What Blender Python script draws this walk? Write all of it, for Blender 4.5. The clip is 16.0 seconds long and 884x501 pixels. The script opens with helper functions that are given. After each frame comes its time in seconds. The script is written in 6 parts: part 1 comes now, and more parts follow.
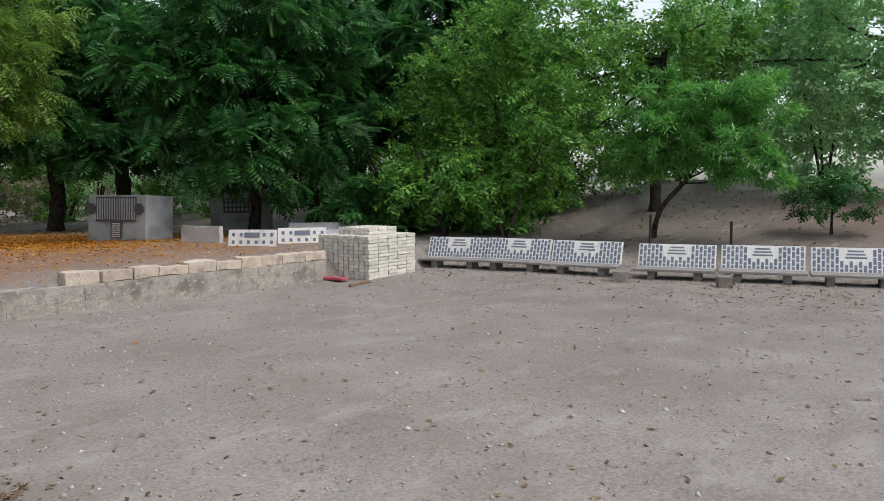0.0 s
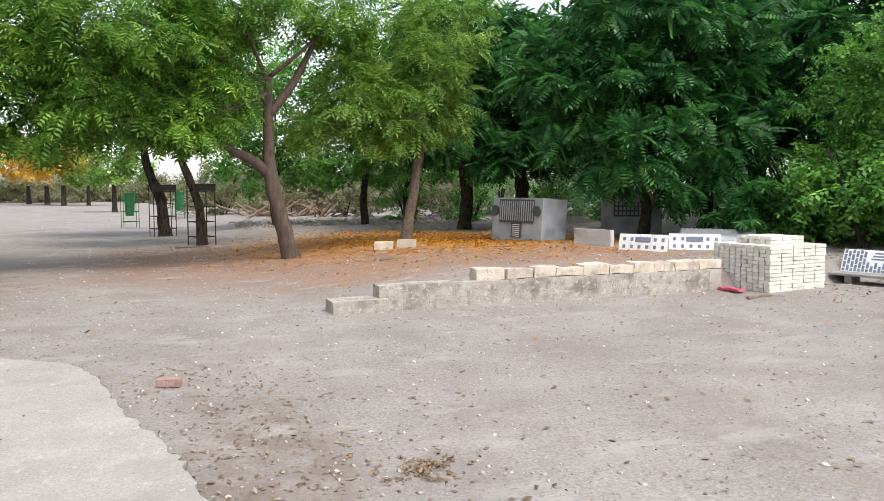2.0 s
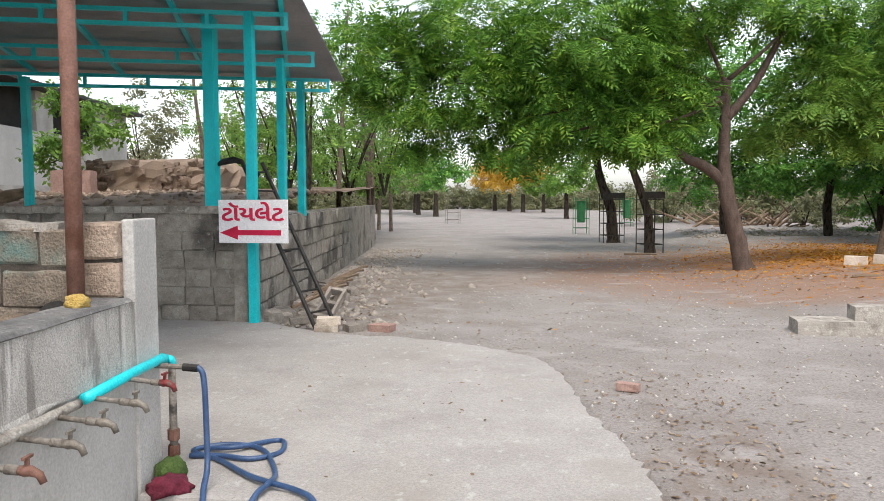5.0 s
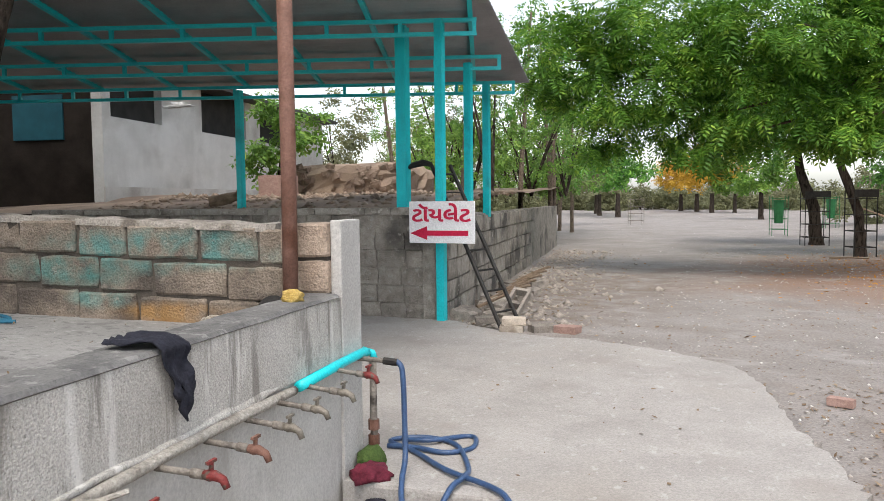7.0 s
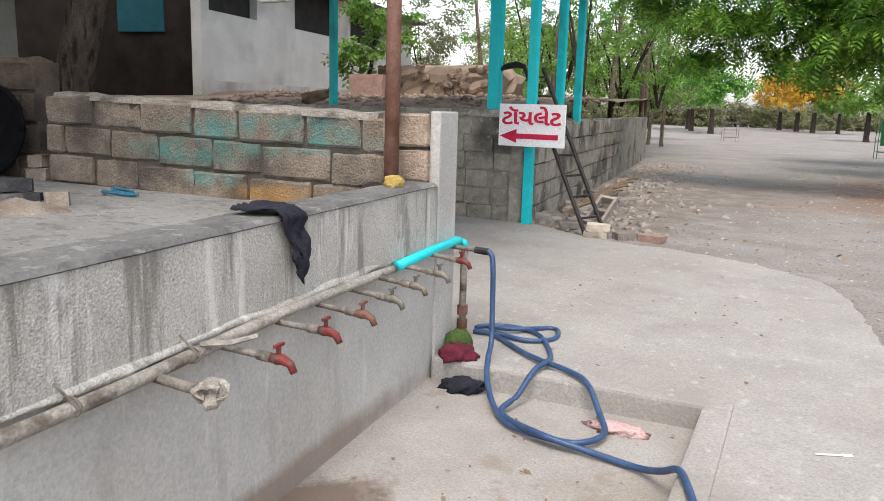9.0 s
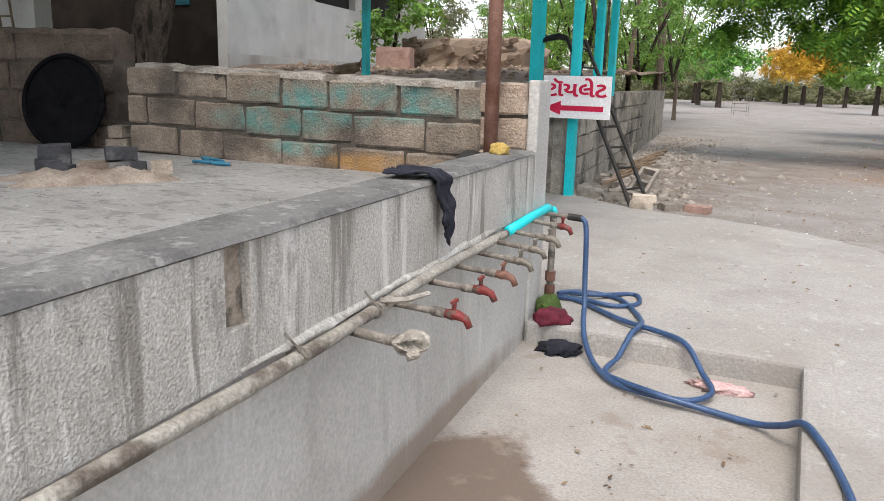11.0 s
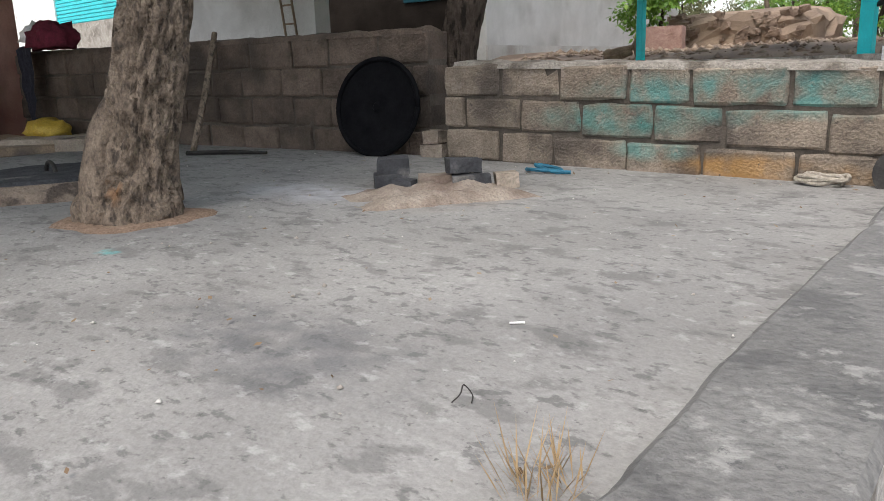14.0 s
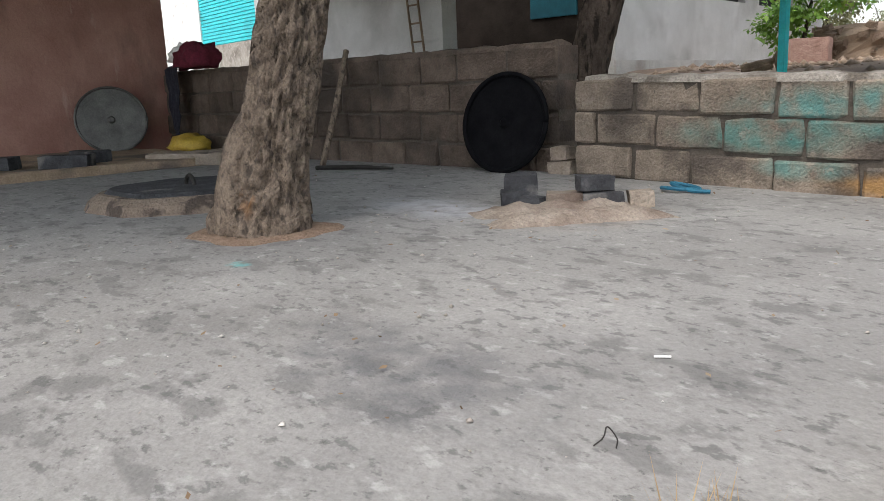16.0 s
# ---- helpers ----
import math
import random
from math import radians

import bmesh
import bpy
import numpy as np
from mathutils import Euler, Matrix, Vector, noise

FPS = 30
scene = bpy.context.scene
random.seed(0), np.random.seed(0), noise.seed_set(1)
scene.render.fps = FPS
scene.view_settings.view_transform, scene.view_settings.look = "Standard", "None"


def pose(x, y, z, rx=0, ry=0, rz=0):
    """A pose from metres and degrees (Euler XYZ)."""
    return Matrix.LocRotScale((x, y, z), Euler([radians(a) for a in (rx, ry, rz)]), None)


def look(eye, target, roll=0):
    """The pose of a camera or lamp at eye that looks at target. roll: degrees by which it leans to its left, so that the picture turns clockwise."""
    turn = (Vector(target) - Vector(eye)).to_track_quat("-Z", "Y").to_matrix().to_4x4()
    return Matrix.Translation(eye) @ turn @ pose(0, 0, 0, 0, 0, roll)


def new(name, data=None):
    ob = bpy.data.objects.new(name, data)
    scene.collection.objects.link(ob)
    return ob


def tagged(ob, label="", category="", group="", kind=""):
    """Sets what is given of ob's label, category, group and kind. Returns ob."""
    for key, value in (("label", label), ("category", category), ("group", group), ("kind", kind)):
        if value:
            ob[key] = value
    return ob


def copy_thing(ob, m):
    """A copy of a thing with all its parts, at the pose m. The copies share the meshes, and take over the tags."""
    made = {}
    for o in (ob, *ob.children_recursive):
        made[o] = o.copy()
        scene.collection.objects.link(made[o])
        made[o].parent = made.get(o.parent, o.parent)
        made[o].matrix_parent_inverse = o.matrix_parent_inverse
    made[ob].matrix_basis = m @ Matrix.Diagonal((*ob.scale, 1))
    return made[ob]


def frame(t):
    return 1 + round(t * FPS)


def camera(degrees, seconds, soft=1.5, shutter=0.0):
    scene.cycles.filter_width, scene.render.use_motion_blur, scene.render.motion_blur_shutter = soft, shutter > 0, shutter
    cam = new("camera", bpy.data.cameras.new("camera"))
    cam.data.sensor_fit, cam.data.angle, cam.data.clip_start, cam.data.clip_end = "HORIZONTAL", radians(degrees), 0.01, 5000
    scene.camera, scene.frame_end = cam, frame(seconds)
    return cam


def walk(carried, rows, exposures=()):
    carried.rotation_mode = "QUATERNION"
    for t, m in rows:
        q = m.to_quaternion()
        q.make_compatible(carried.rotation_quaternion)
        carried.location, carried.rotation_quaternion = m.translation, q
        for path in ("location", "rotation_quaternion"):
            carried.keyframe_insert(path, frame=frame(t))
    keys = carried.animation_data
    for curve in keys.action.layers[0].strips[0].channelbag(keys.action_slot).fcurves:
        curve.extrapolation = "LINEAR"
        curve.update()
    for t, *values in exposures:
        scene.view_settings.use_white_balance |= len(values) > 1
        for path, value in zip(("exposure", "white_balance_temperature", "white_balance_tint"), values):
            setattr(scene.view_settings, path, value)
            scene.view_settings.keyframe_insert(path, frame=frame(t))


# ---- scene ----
cam = camera(59.6, 16.0, soft=0.6)
PATH = [
    (0, (-0.723, 0.371, 1.553), (0.798, 1.658, 1.383), -0.4),
    (0.5, (-0.759, 0.414, 1.575), (0.537, 1.927, 1.401), -0.6),
    (1, (-0.785, 0.436, 1.582), (0.337, 2.082, 1.404), -0.3),
    (1.5, (-0.809, 0.543, 1.568), (0.088, 2.321, 1.389), -0.1),
    (2, (-0.857, 0.445, 1.591), (-0.115, 2.296, 1.432), -0.1),
    (2.5, (-0.874, 0.508, 1.576), (-0.266, 2.409, 1.438), 0.2),
    (3, (-0.91, 0.531, 1.58), (-0.465, 2.476, 1.442), 0.2),
    (3.5, (-0.938, 0.552, 1.574), (-0.682, 2.531, 1.437), 0.1),
    (4, (-0.982, 0.551, 1.586), (-0.993, 2.546, 1.454), -0.1),
    (6.5, (-1.074, 0.543, 1.589), (-1.719, 2.431, 1.451), -0.3),
    (7, (-1.105, 0.517, 1.587), (-1.895, 2.35, 1.457), -0.6),
    (7.5, (-1.107, 0.506, 1.57), (-1.995, 2.293, 1.445), -0.7),
    (8, (-1.091, 0.483, 1.526), (-2.051, 2.229, 1.36), 0.7),
    (8.5, (-1.074, 0.402, 1.515), (-2.041, 2.124, 1.202), 1.7),
    (11, (-1.551, -0.065, 1.459), (-2.501, 1.643, 1.032), 1.5),
    (11.5, (-1.684, -0.179, 1.482), (-2.73, 1.468, 1.039), 0.5),
    (12, (-1.878, -0.085, 1.478), (-2.96, 1.533, 1.018), -0.2),
    (12.5, (-2.107, 0.025, 1.48), (-3.188, 1.643, 1.02), -1.2),
    (13, (-2.374, 0.04, 1.495), (-3.483, 1.639, 1.032), -1.4),
    (13.5, (-2.536, 0.051, 1.49), (-3.791, 1.538, 1.025), -1.5),
    (14, (-2.617, 0.083, 1.498), (-4.017, 1.436, 1.039), -2.0),
    (14.5, (-2.653, 0.128, 1.485), (-4.089, 1.441, 1.026), -1.6),
    (15, (-2.678, 0.13, 1.494), (-4.141, 1.417, 1.044), -1.8),
    (15.5, (-2.707, 0.135, 1.482), (-4.246, 1.342, 1.063), -2.2),
    (16, (-2.731, 0.133, 1.485), (-4.334, 1.258, 1.079), -2.4),
]
walk(cam, [(t, look(eye, target, roll)) for t, eye, target, roll in PATH],
     exposures=[(0.0, 0.04), (0.6, 0.34), (1.5, 0.82), (2.5, 0.84), (4.0, 0.74), (7.0, 0.64), (8.7, 0.68), (11.0, 0.7), (14.0, 0.68), (16.0, 0.66)])

# ---- world ----

# ---------------------------------------------------------------- light
world = bpy.data.worlds.new("World")
scene.world = world
world.use_nodes = True
wn = world.node_tree.nodes
sky = wn.new("ShaderNodeTexSky")
sky.sky_type = 'NISHITA'
sky.sun_disc = False
sky.sun_elevation = radians(62)
sky.sun_rotation = radians(160)
sky.air_density = 1.0
sky.dust_density = 2.0
sky.ozone_density = 0.6
wn["Background"].inputs["Strength"].default_value = 0.15
haze = wn.new("ShaderNodeHueSaturation")
haze.inputs["Saturation"].default_value = 0.42
haze.inputs["Value"].default_value = 1.5
world.node_tree.links.new(sky.outputs[0], haze.inputs["Color"])
world.node_tree.links.new(haze.outputs[0], wn["Background"].inputs["Color"])
sun_data = bpy.data.lights.new("sun", 'SUN')
sun_data.energy = 1.2
sun_data.angle = radians(30)
sun_data.color = (1.0, 0.925, 0.83)
sun = new("sun", sun_data)
sun.matrix_world = look((0, 0, 30), (-5.5, 15.0, 0))
tagged(sun, kind="structure")


# ---------------------------------------------------------------- the platform's own place and turn
PT = Matrix.Translation((0.3994, 0.1173, -0.009)) @ pose(0, 0, 0, 0, 0, 4.154) @ Matrix.Diagonal((1.0586, 1.0586, 1.032, 1))


def pt3(x, y, z):
    return tuple(PT @ Vector((x, y, z)))


def settle(before):
    """Lays all that was built since into the platform's place."""
    for ob in scene.objects:
        if ob not in before and ob.parent is None and ob.type in {'MESH', 'EMPTY'}:
            ob.matrix_basis = PT @ ob.matrix_basis


# ---------------------------------------------------------------- materials
def mat(name, c1, c2, scale=6.0, rough=0.85, bump=0.3, bscale=None, c3=None, s3=1.2, k3=(0.5, 0.62), metal=0.0, vary=0.0, detail=6.0, stretch=(1, 1, 1), spec=0.3, grain=0.22, gscale=70.0):
    m = bpy.data.materials.new(name)
    m.use_nodes = True
    nt = m.node_tree
    nd, lk = nt.nodes, nt.links
    b = nd["Principled BSDF"]
    b.inputs["Roughness"].default_value = rough
    b.inputs["Metallic"].default_value = metal
    b.inputs["Specular IOR Level"].default_value = spec
    geo = nd.new("ShaderNodeNewGeometry")
    mp = nd.new("ShaderNodeMapping")
    mp.inputs["Scale"].default_value = stretch
    lk.new(geo.outputs["Position"], mp.inputs["Vector"])
    n1 = nd.new("ShaderNodeTexNoise")
    n1.inputs["Scale"].default_value = scale
    n1.inputs["Detail"].default_value = detail
    n1.inputs["Roughness"].default_value = 0.65
    lk.new(mp.outputs[0], n1.inputs["Vector"])
    ramp = nd.new("ShaderNodeValToRGB")
    ramp.color_ramp.elements[0].position, ramp.color_ramp.elements[1].position = 0.32, 0.68
    ramp.color_ramp.elements[0].color, ramp.color_ramp.elements[1].color = (*c1, 1), (*c2, 1)
    lk.new(n1.outputs["Fac"], ramp.inputs[0])
    col = ramp.outputs[0]
    if c3:
        n3 = nd.new("ShaderNodeTexNoise")
        n3.inputs["Scale"].default_value = s3
        n3.inputs["Detail"].default_value = 5
        lk.new(mp.outputs[0], n3.inputs["Vector"])
        r3 = nd.new("ShaderNodeMapRange")
        r3.inputs["From Min"].default_value, r3.inputs["From Max"].default_value = k3
        lk.new(n3.outputs["Fac"], r3.inputs[0])
        mx = nd.new("ShaderNodeMixRGB")
        lk.new(r3.outputs[0], mx.inputs[0])
        lk.new(col, mx.inputs[1])
        mx.inputs[2].default_value = (*c3, 1)
        col = mx.outputs[0]
    if vary:
        oi = nd.new("ShaderNodeObjectInfo")
        hs = nd.new("ShaderNodeHueSaturation")
        mr = nd.new("ShaderNodeMapRange")
        mr.inputs["To Min"].default_value, mr.inputs["To Max"].default_value = 1 - vary, 1 + vary
        lk.new(oi.outputs["Random"], mr.inputs[0])
        lk.new(mr.outputs[0], hs.inputs["Value"])
        lk.new(col, hs.inputs["Color"])
        col = hs.outputs[0]
    if grain:
        ng = nd.new("ShaderNodeTexNoise")
        ng.inputs["Scale"].default_value = gscale
        ng.inputs["Detail"].default_value = 5
        ng.inputs["Roughness"].default_value = 0.75
        lk.new(mp.outputs[0], ng.inputs["Vector"])
        rg = nd.new("ShaderNodeMapRange")
        rg.inputs["From Min"].default_value, rg.inputs["From Max"].default_value = 0.33, 0.67
        rg.inputs["To Min"].default_value, rg.inputs["To Max"].default_value = 1 - grain, 1 + grain
        lk.new(ng.outputs["Fac"], rg.inputs[0])
        hg = nd.new("ShaderNodeHueSaturation")
        lk.new(rg.outputs[0], hg.inputs["Value"])
        lk.new(col, hg.inputs["Color"])
        col = hg.outputs[0]
    lk.new(col, b.inputs["Base Color"])
    nb = nd.new("ShaderNodeTexNoise")
    nb.inputs["Scale"].default_value = bscale or scale * 4
    nb.inputs["Detail"].default_value = 8
    lk.new(geo.outputs["Position"], nb.inputs["Vector"])
    bp = nd.new("ShaderNodeBump")
    bp.inputs["Strength"].default_value = bump
    bp.inputs["Distance"].default_value = 0.02
    lk.new(nb.outputs["Fac"], bp.inputs["Height"])
    lk.new(bp.outputs[0], b.inputs["Normal"])
    return m


def add_patch(m, centre, radius, colour, amount=0.85, warp=1.5, wscale=0.6, falloff=0.35, breakup=0.0):
    """A stain or patch of another colour with an uneven outline, laid over the base colour of a material."""
    nt = m.node_tree
    nd, lk = nt.nodes, nt.links
    b = nd["Principled BSDF"]
    src = b.inputs["Base Color"].links[0].from_socket
    geo = nd.new("ShaderNodeNewGeometry")
    sub = nd.new("ShaderNodeVectorMath")
    sub.operation = 'SUBTRACT'
    sub.inputs[1].default_value = centre
    lk.new(geo.outputs["Position"], sub.inputs[0])
    div = nd.new("ShaderNodeVectorMath")
    div.operation = 'DIVIDE'
    div.inputs[1].default_value = radius
    lk.new(sub.outputs[0], div.inputs[0])
    ln = nd.new("ShaderNodeVectorMath")
    ln.operation = 'LENGTH'
    lk.new(div.outputs[0], ln.inputs[0])
    nz = nd.new("ShaderNodeTexNoise")
    nz.inputs["Scale"].default_value = wscale
    nz.inputs["Detail"].default_value = 7
    nz.inputs["Roughness"].default_value = 0.7
    lk.new(geo.outputs["Position"], nz.inputs["Vector"])
    ma = nd.new("ShaderNodeMath")
    ma.operation = 'MULTIPLY_ADD'
    lk.new(nz.outputs["Fac"], ma.inputs[0])
    ma.inputs[1].default_value = warp
    lk.new(ln.outputs["Value"], ma.inputs[2])
    mr = nd.new("ShaderNodeMapRange")
    mr.inputs["From Min"].default_value = 1 + warp * 0.5
    mr.inputs["From Max"].default_value = 1 + warp * 0.5 - falloff
    mr.inputs["To Max"].default_value = amount
    lk.new(ma.outputs[0], mr.inputs[0])
    fac = mr.outputs[0]
    if breakup:
        n2 = nd.new("ShaderNodeTexNoise")
        n2.inputs["Scale"].default_value = breakup
        n2.inputs["Detail"].default_value = 6
        lk.new(geo.outputs["Position"], n2.inputs["Vector"])
        r2 = nd.new("ShaderNodeMapRange")
        r2.inputs["From Min"].default_value, r2.inputs["From Max"].default_value = 0.35, 0.6
        lk.new(n2.outputs["Fac"], r2.inputs[0])
        mm = nd.new("ShaderNodeMath")
        mm.operation = 'MULTIPLY'
        lk.new(fac, mm.inputs[0])
        lk.new(r2.outputs[0], mm.inputs[1])
        fac = mm.outputs[0]
    mx = nd.new("ShaderNodeMixRGB")
    lk.new(fac, mx.inputs[0])
    lk.new(src, mx.inputs[1])
    mx.inputs[2].default_value = (*colour, 1)
    lk.new(mx.outputs[0], b.inputs["Base Color"])
    return m


def add_spots(m, scale, lo, hi, colour, amount=0.6, stretch=(1, 1, 1), detail=6.0, rough=0.65):
    """Flecks and stains of another colour, scattered all over a material."""
    nt = m.node_tree
    nd, lk = nt.nodes, nt.links
    b = nd["Principled BSDF"]
    src = b.inputs["Base Color"].links[0].from_socket
    geo = nd.new("ShaderNodeNewGeometry")
    mp = nd.new("ShaderNodeMapping")
    mp.inputs["Scale"].default_value = stretch
    mp.inputs["Location"].default_value = (scale * 1.7, scale * 0.9, scale * 2.3)
    lk.new(geo.outputs["Position"], mp.inputs["Vector"])
    nz = nd.new("ShaderNodeTexNoise")
    nz.inputs["Scale"].default_value = scale
    nz.inputs["Detail"].default_value = detail
    nz.inputs["Roughness"].default_value = rough
    lk.new(mp.outputs[0], nz.inputs["Vector"])
    mr = nd.new("ShaderNodeMapRange")
    mr.inputs["From Min"].default_value, mr.inputs["From Max"].default_value = lo, hi
    mr.inputs["To Max"].default_value = amount
    lk.new(nz.outputs["Fac"], mr.inputs[0])
    mx = nd.new("ShaderNodeMixRGB")
    lk.new(mr.outputs[0], mx.inputs[0])
    lk.new(src, mx.inputs[1])
    mx.inputs[2].default_value = (*colour, 1)
    lk.new(mx.outputs[0], b.inputs["Base Color"])
    return m


def leafmat(name, c1, c2, c3, trans=0.35, rough=0.5):
    m = bpy.data.materials.new(name)
    m.use_nodes = True
    nt = m.node_tree
    nd, lk = nt.nodes, nt.links
    b = nd["Principled BSDF"]
    b.inputs["Roughness"].default_value = rough
    b.inputs["Specular IOR Level"].default_value = 0.35
    geo = nd.new("ShaderNodeNewGeometry")
    ramp = nd.new("ShaderNodeValToRGB")
    e = ramp.color_ramp.elements
    e[0].color, e[1].color = (*c1, 1), (*c3, 1)
    e.new(0.55).color = (*c2, 1)
    nz = nd.new("ShaderNodeTexNoise")
    nz.inputs["Scale"].default_value = 1.6
    lk.new(geo.outputs["Position"], nz.inputs["Vector"])
    ad = nd.new("ShaderNodeMath")
    ad.operation = 'MULTIPLY_ADD'
    lk.new(geo.outputs["Random Per Island"], ad.inputs[0])
    ad.inputs[1].default_value = 0.55
    sb = nd.new("ShaderNodeMapRange")
    sb.inputs["From Min"].default_value, sb.inputs["From Max"].default_value = 0.3, 0.7
    sb.inputs["To Max"].default_value = 0.45
    lk.new(nz.outputs["Fac"], sb.inputs[0])
    lk.new(sb.outputs[0], ad.inputs[2])
    lk.new(ad.outputs[0], ramp.inputs[0])
    lk.new(ramp.outputs[0], b.inputs["Base Color"])
    tr = nd.new("ShaderNodeBsdfTranslucent")
    lk.new(ramp.outputs[0], tr.inputs["Color"])
    mx = nd.new("ShaderNodeMixShader")
    mx.inputs[0].default_value = trans
    lk.new(b.outputs[0], mx.inputs[1])
    lk.new(tr.outputs[0], mx.inputs[2])
    lk.new(mx.outputs[0], nd["Material Output"].inputs["Surface"])
    return m


M_dirt = mat("dirt", (0.215, 0.192, 0.175), (0.30, 0.273, 0.252), 0.9, 0.95, 0.25, 110, (0.20, 0.175, 0.155), 0.45, (0.52, 0.72), grain=0.3, gscale=40)
add_patch(M_dirt, (1.5, 18.0, 0.2), (5.5, 6.5, 3.0), (0.25, 0.14, 0.09), 0.8, 1.0, 0.5, 0.6)
add_patch(M_dirt, (6.0, 13.5, 0.2), (5.5, 3.0, 3.0), (0.26, 0.14, 0.08), 0.75, 0.8, 0.6, 0.6)
add_patch(M_dirt, (22.0, 2.0, 0.5), (8.0, 6.0, 3.0), (0.25, 0.11, 0.07), 0.75, 0.8, 0.6, 0.6)
add_patch(M_dirt, (17.0, 8.0, 0.5), (5.0, 9.0, 4.0), (0.17, 0.14, 0.12), 0.7, 0.8, 0.6, 0.6)
add_patch(M_dirt, (6.6, 19.5, 0.2), (5.6, 5.6, 3.0), (0.50, 0.19, 0.02), 1.0, 0.9, 0.8, 0.6, 2.0)
M_apron = mat("worn_concrete", (0.30, 0.277, 0.255), (0.385, 0.36, 0.335), 1.6, 0.9, 0.3, 45, (0.30, 0.27, 0.24), 0.8, (0.52, 0.75))
M_basin = mat("basin_concrete", (0.29, 0.262, 0.235), (0.37, 0.342, 0.312), 2.2, 0.8, 0.25, 24, (0.30, 0.26, 0.22), 1.0, (0.5, 0.7))
add_patch(M_basin, pt3(-2.95, 1.7, -0.1), (0.6, 1.25, 1), (0.135, 0.095, 0.07), 0.88, 1.0, 2.2, 0.15)
add_spots(M_basin, 3.0, 0.58, 0.63, (0.24, 0.19, 0.15), 0.55)
add_spots(M_basin, 20.0, 0.63, 0.68, (0.12, 0.10, 0.09), 0.6)
M_floor = mat("platform_concrete", (0.225, 0.216, 0.205), (0.315, 0.304, 0.29), 1.1, 0.72, 0.25, 60, None, detail=8, grain=0.16, gscale=55)
add_spots(M_floor, 0.55, 0.5, 0.7, (0.16, 0.154, 0.148), 0.6)
add_spots(M_floor, 5.0, 0.54, 0.61, (0.12, 0.116, 0.112), 0.55, (1, 1.5, 1), 9, 0.6)
add_spots(M_floor, 15.0, 0.57, 0.63, (0.09, 0.088, 0.086), 0.6, (1, 1.6, 1), 7, 0.6)
add_spots(M_floor, 11.0, 0.58, 0.65, (0.40, 0.39, 0.375), 0.6, (1, 1.4, 1), 8, 0.65)
add_spots(M_floor, 38.0, 0.62, 0.70, (0.07, 0.068, 0.066), 0.7)
add_patch(M_floor, pt3(-4.25, 1.15, 0.85), (0.5, 0.28, 1), (0.10, 0.10, 0.106), 0.6, 1.8, 5.0, 0.5, 9.0)
add_patch(M_floor, pt3(-5.95, 2.65, 0.85), (0.6, 0.32, 1), (0.50, 0.50, 0.53), 0.7, 1.4, 3.5, 0.6, 7.0)
add_patch(M_floor, pt3(-5.2, 2.9, 0.85), (0.5, 0.5, 1), (0.35, 0.29, 0.235), 0.55, 1.5, 4.0, 0.6, 8.0)
add_patch(M_floor, (-5.51, 1.14, 0.87), (0.07, 0.05, 0.3), (0.12, 0.42, 0.42), 0.8, 1.0, 14.0, 0.4, 20.0)
M_coping = mat("coping_concrete", (0.12, 0.115, 0.11), (0.20, 0.193, 0.182), 2.5, 0.85, 0.5, 50, None, detail=9, grain=0.2)
add_spots(M_coping, 6.0, 0.52, 0.60, (0.075, 0.073, 0.072), 0.6, (1, 1, 1), 9)
add_spots(M_coping, 13.0, 0.57, 0.63, (0.32, 0.31, 0.29), 0.6, (1, 1, 1), 9)
add_spots(M_coping, 30.0, 0.62, 0.67, (0.06, 0.06, 0.06), 0.6)
M_tapwall = mat("streaked_render", (0.42, 0.392, 0.355), (0.54, 0.51, 0.47), 3.0, 0.95, 0.6, 120, None, grain=0.35, gscale=110)
add_spots(M_tapwall, 11.0, 0.53, 0.62, (0.20, 0.18, 0.155), 0.75, (1, 1, 0.09), 7)
add_spots(M_tapwall, 8.0, 0.57, 0.64, (0.72, 0.69, 0.65), 0.75, (1, 1, 0.12), 8)
add_spots(M_tapwall, 3.0, 0.60, 0.66, (0.19, 0.17, 0.15), 0.6, (1, 1, 0.4), 8)
add_spots(M_tapwall, 60.0, 0.62, 0.68, (0.13, 0.12, 0.11), 0.6)
M_lowwall = mat("smooth_render", (0.41, 0.39, 0.36), (0.50, 0.48, 0.45), 2.0, 0.9, 0.3, 40, None, grain=0.16, gscale=60)
add_spots(M_lowwall, 4.0, 0.55, 0.66, (0.31, 0.285, 0.255), 0.55, (1, 1, 0.3), 7)
add_spots(M_lowwall, 9.0, 0.60, 0.68, (0.60, 0.585, 0.56), 0.5, (1, 1, 0.15), 7)
add_patch(M_lowwall, pt3(-3.1, 2.6, -0.05), (0.4, 2.2, 0.12), (0.24, 0.175, 0.13), 0.75, 0.8, 3.0, 0.5)
add_spots(M_apron, 1.2, 0.52, 0.66, (0.26, 0.228, 0.2), 0.5, (1, 1, 1), 9)
add_spots(M_apron, 7.0, 0.60, 0.66, (0.47, 0.455, 0.43), 0.6, (1.6, 1, 1), 8)
add_spots(M_apron, 26.0, 0.64, 0.69, (0.19, 0.16, 0.135), 0.7, (1.5, 1, 1))
add_spots(M_dirt, 0.6, 0.52, 0.66, (0.21, 0.178, 0.155), 0.5, (1, 1, 1), 8)
add_spots(M_dirt, 1.7, 0.55, 0.66, (0.36, 0.335, 0.313), 0.5, (0.7, 1.4, 1), 9)
add_spots(M_dirt, 16.0, 0.62, 0.68, (0.14, 0.115, 0.095), 0.6, (1, 1, 1), 8)
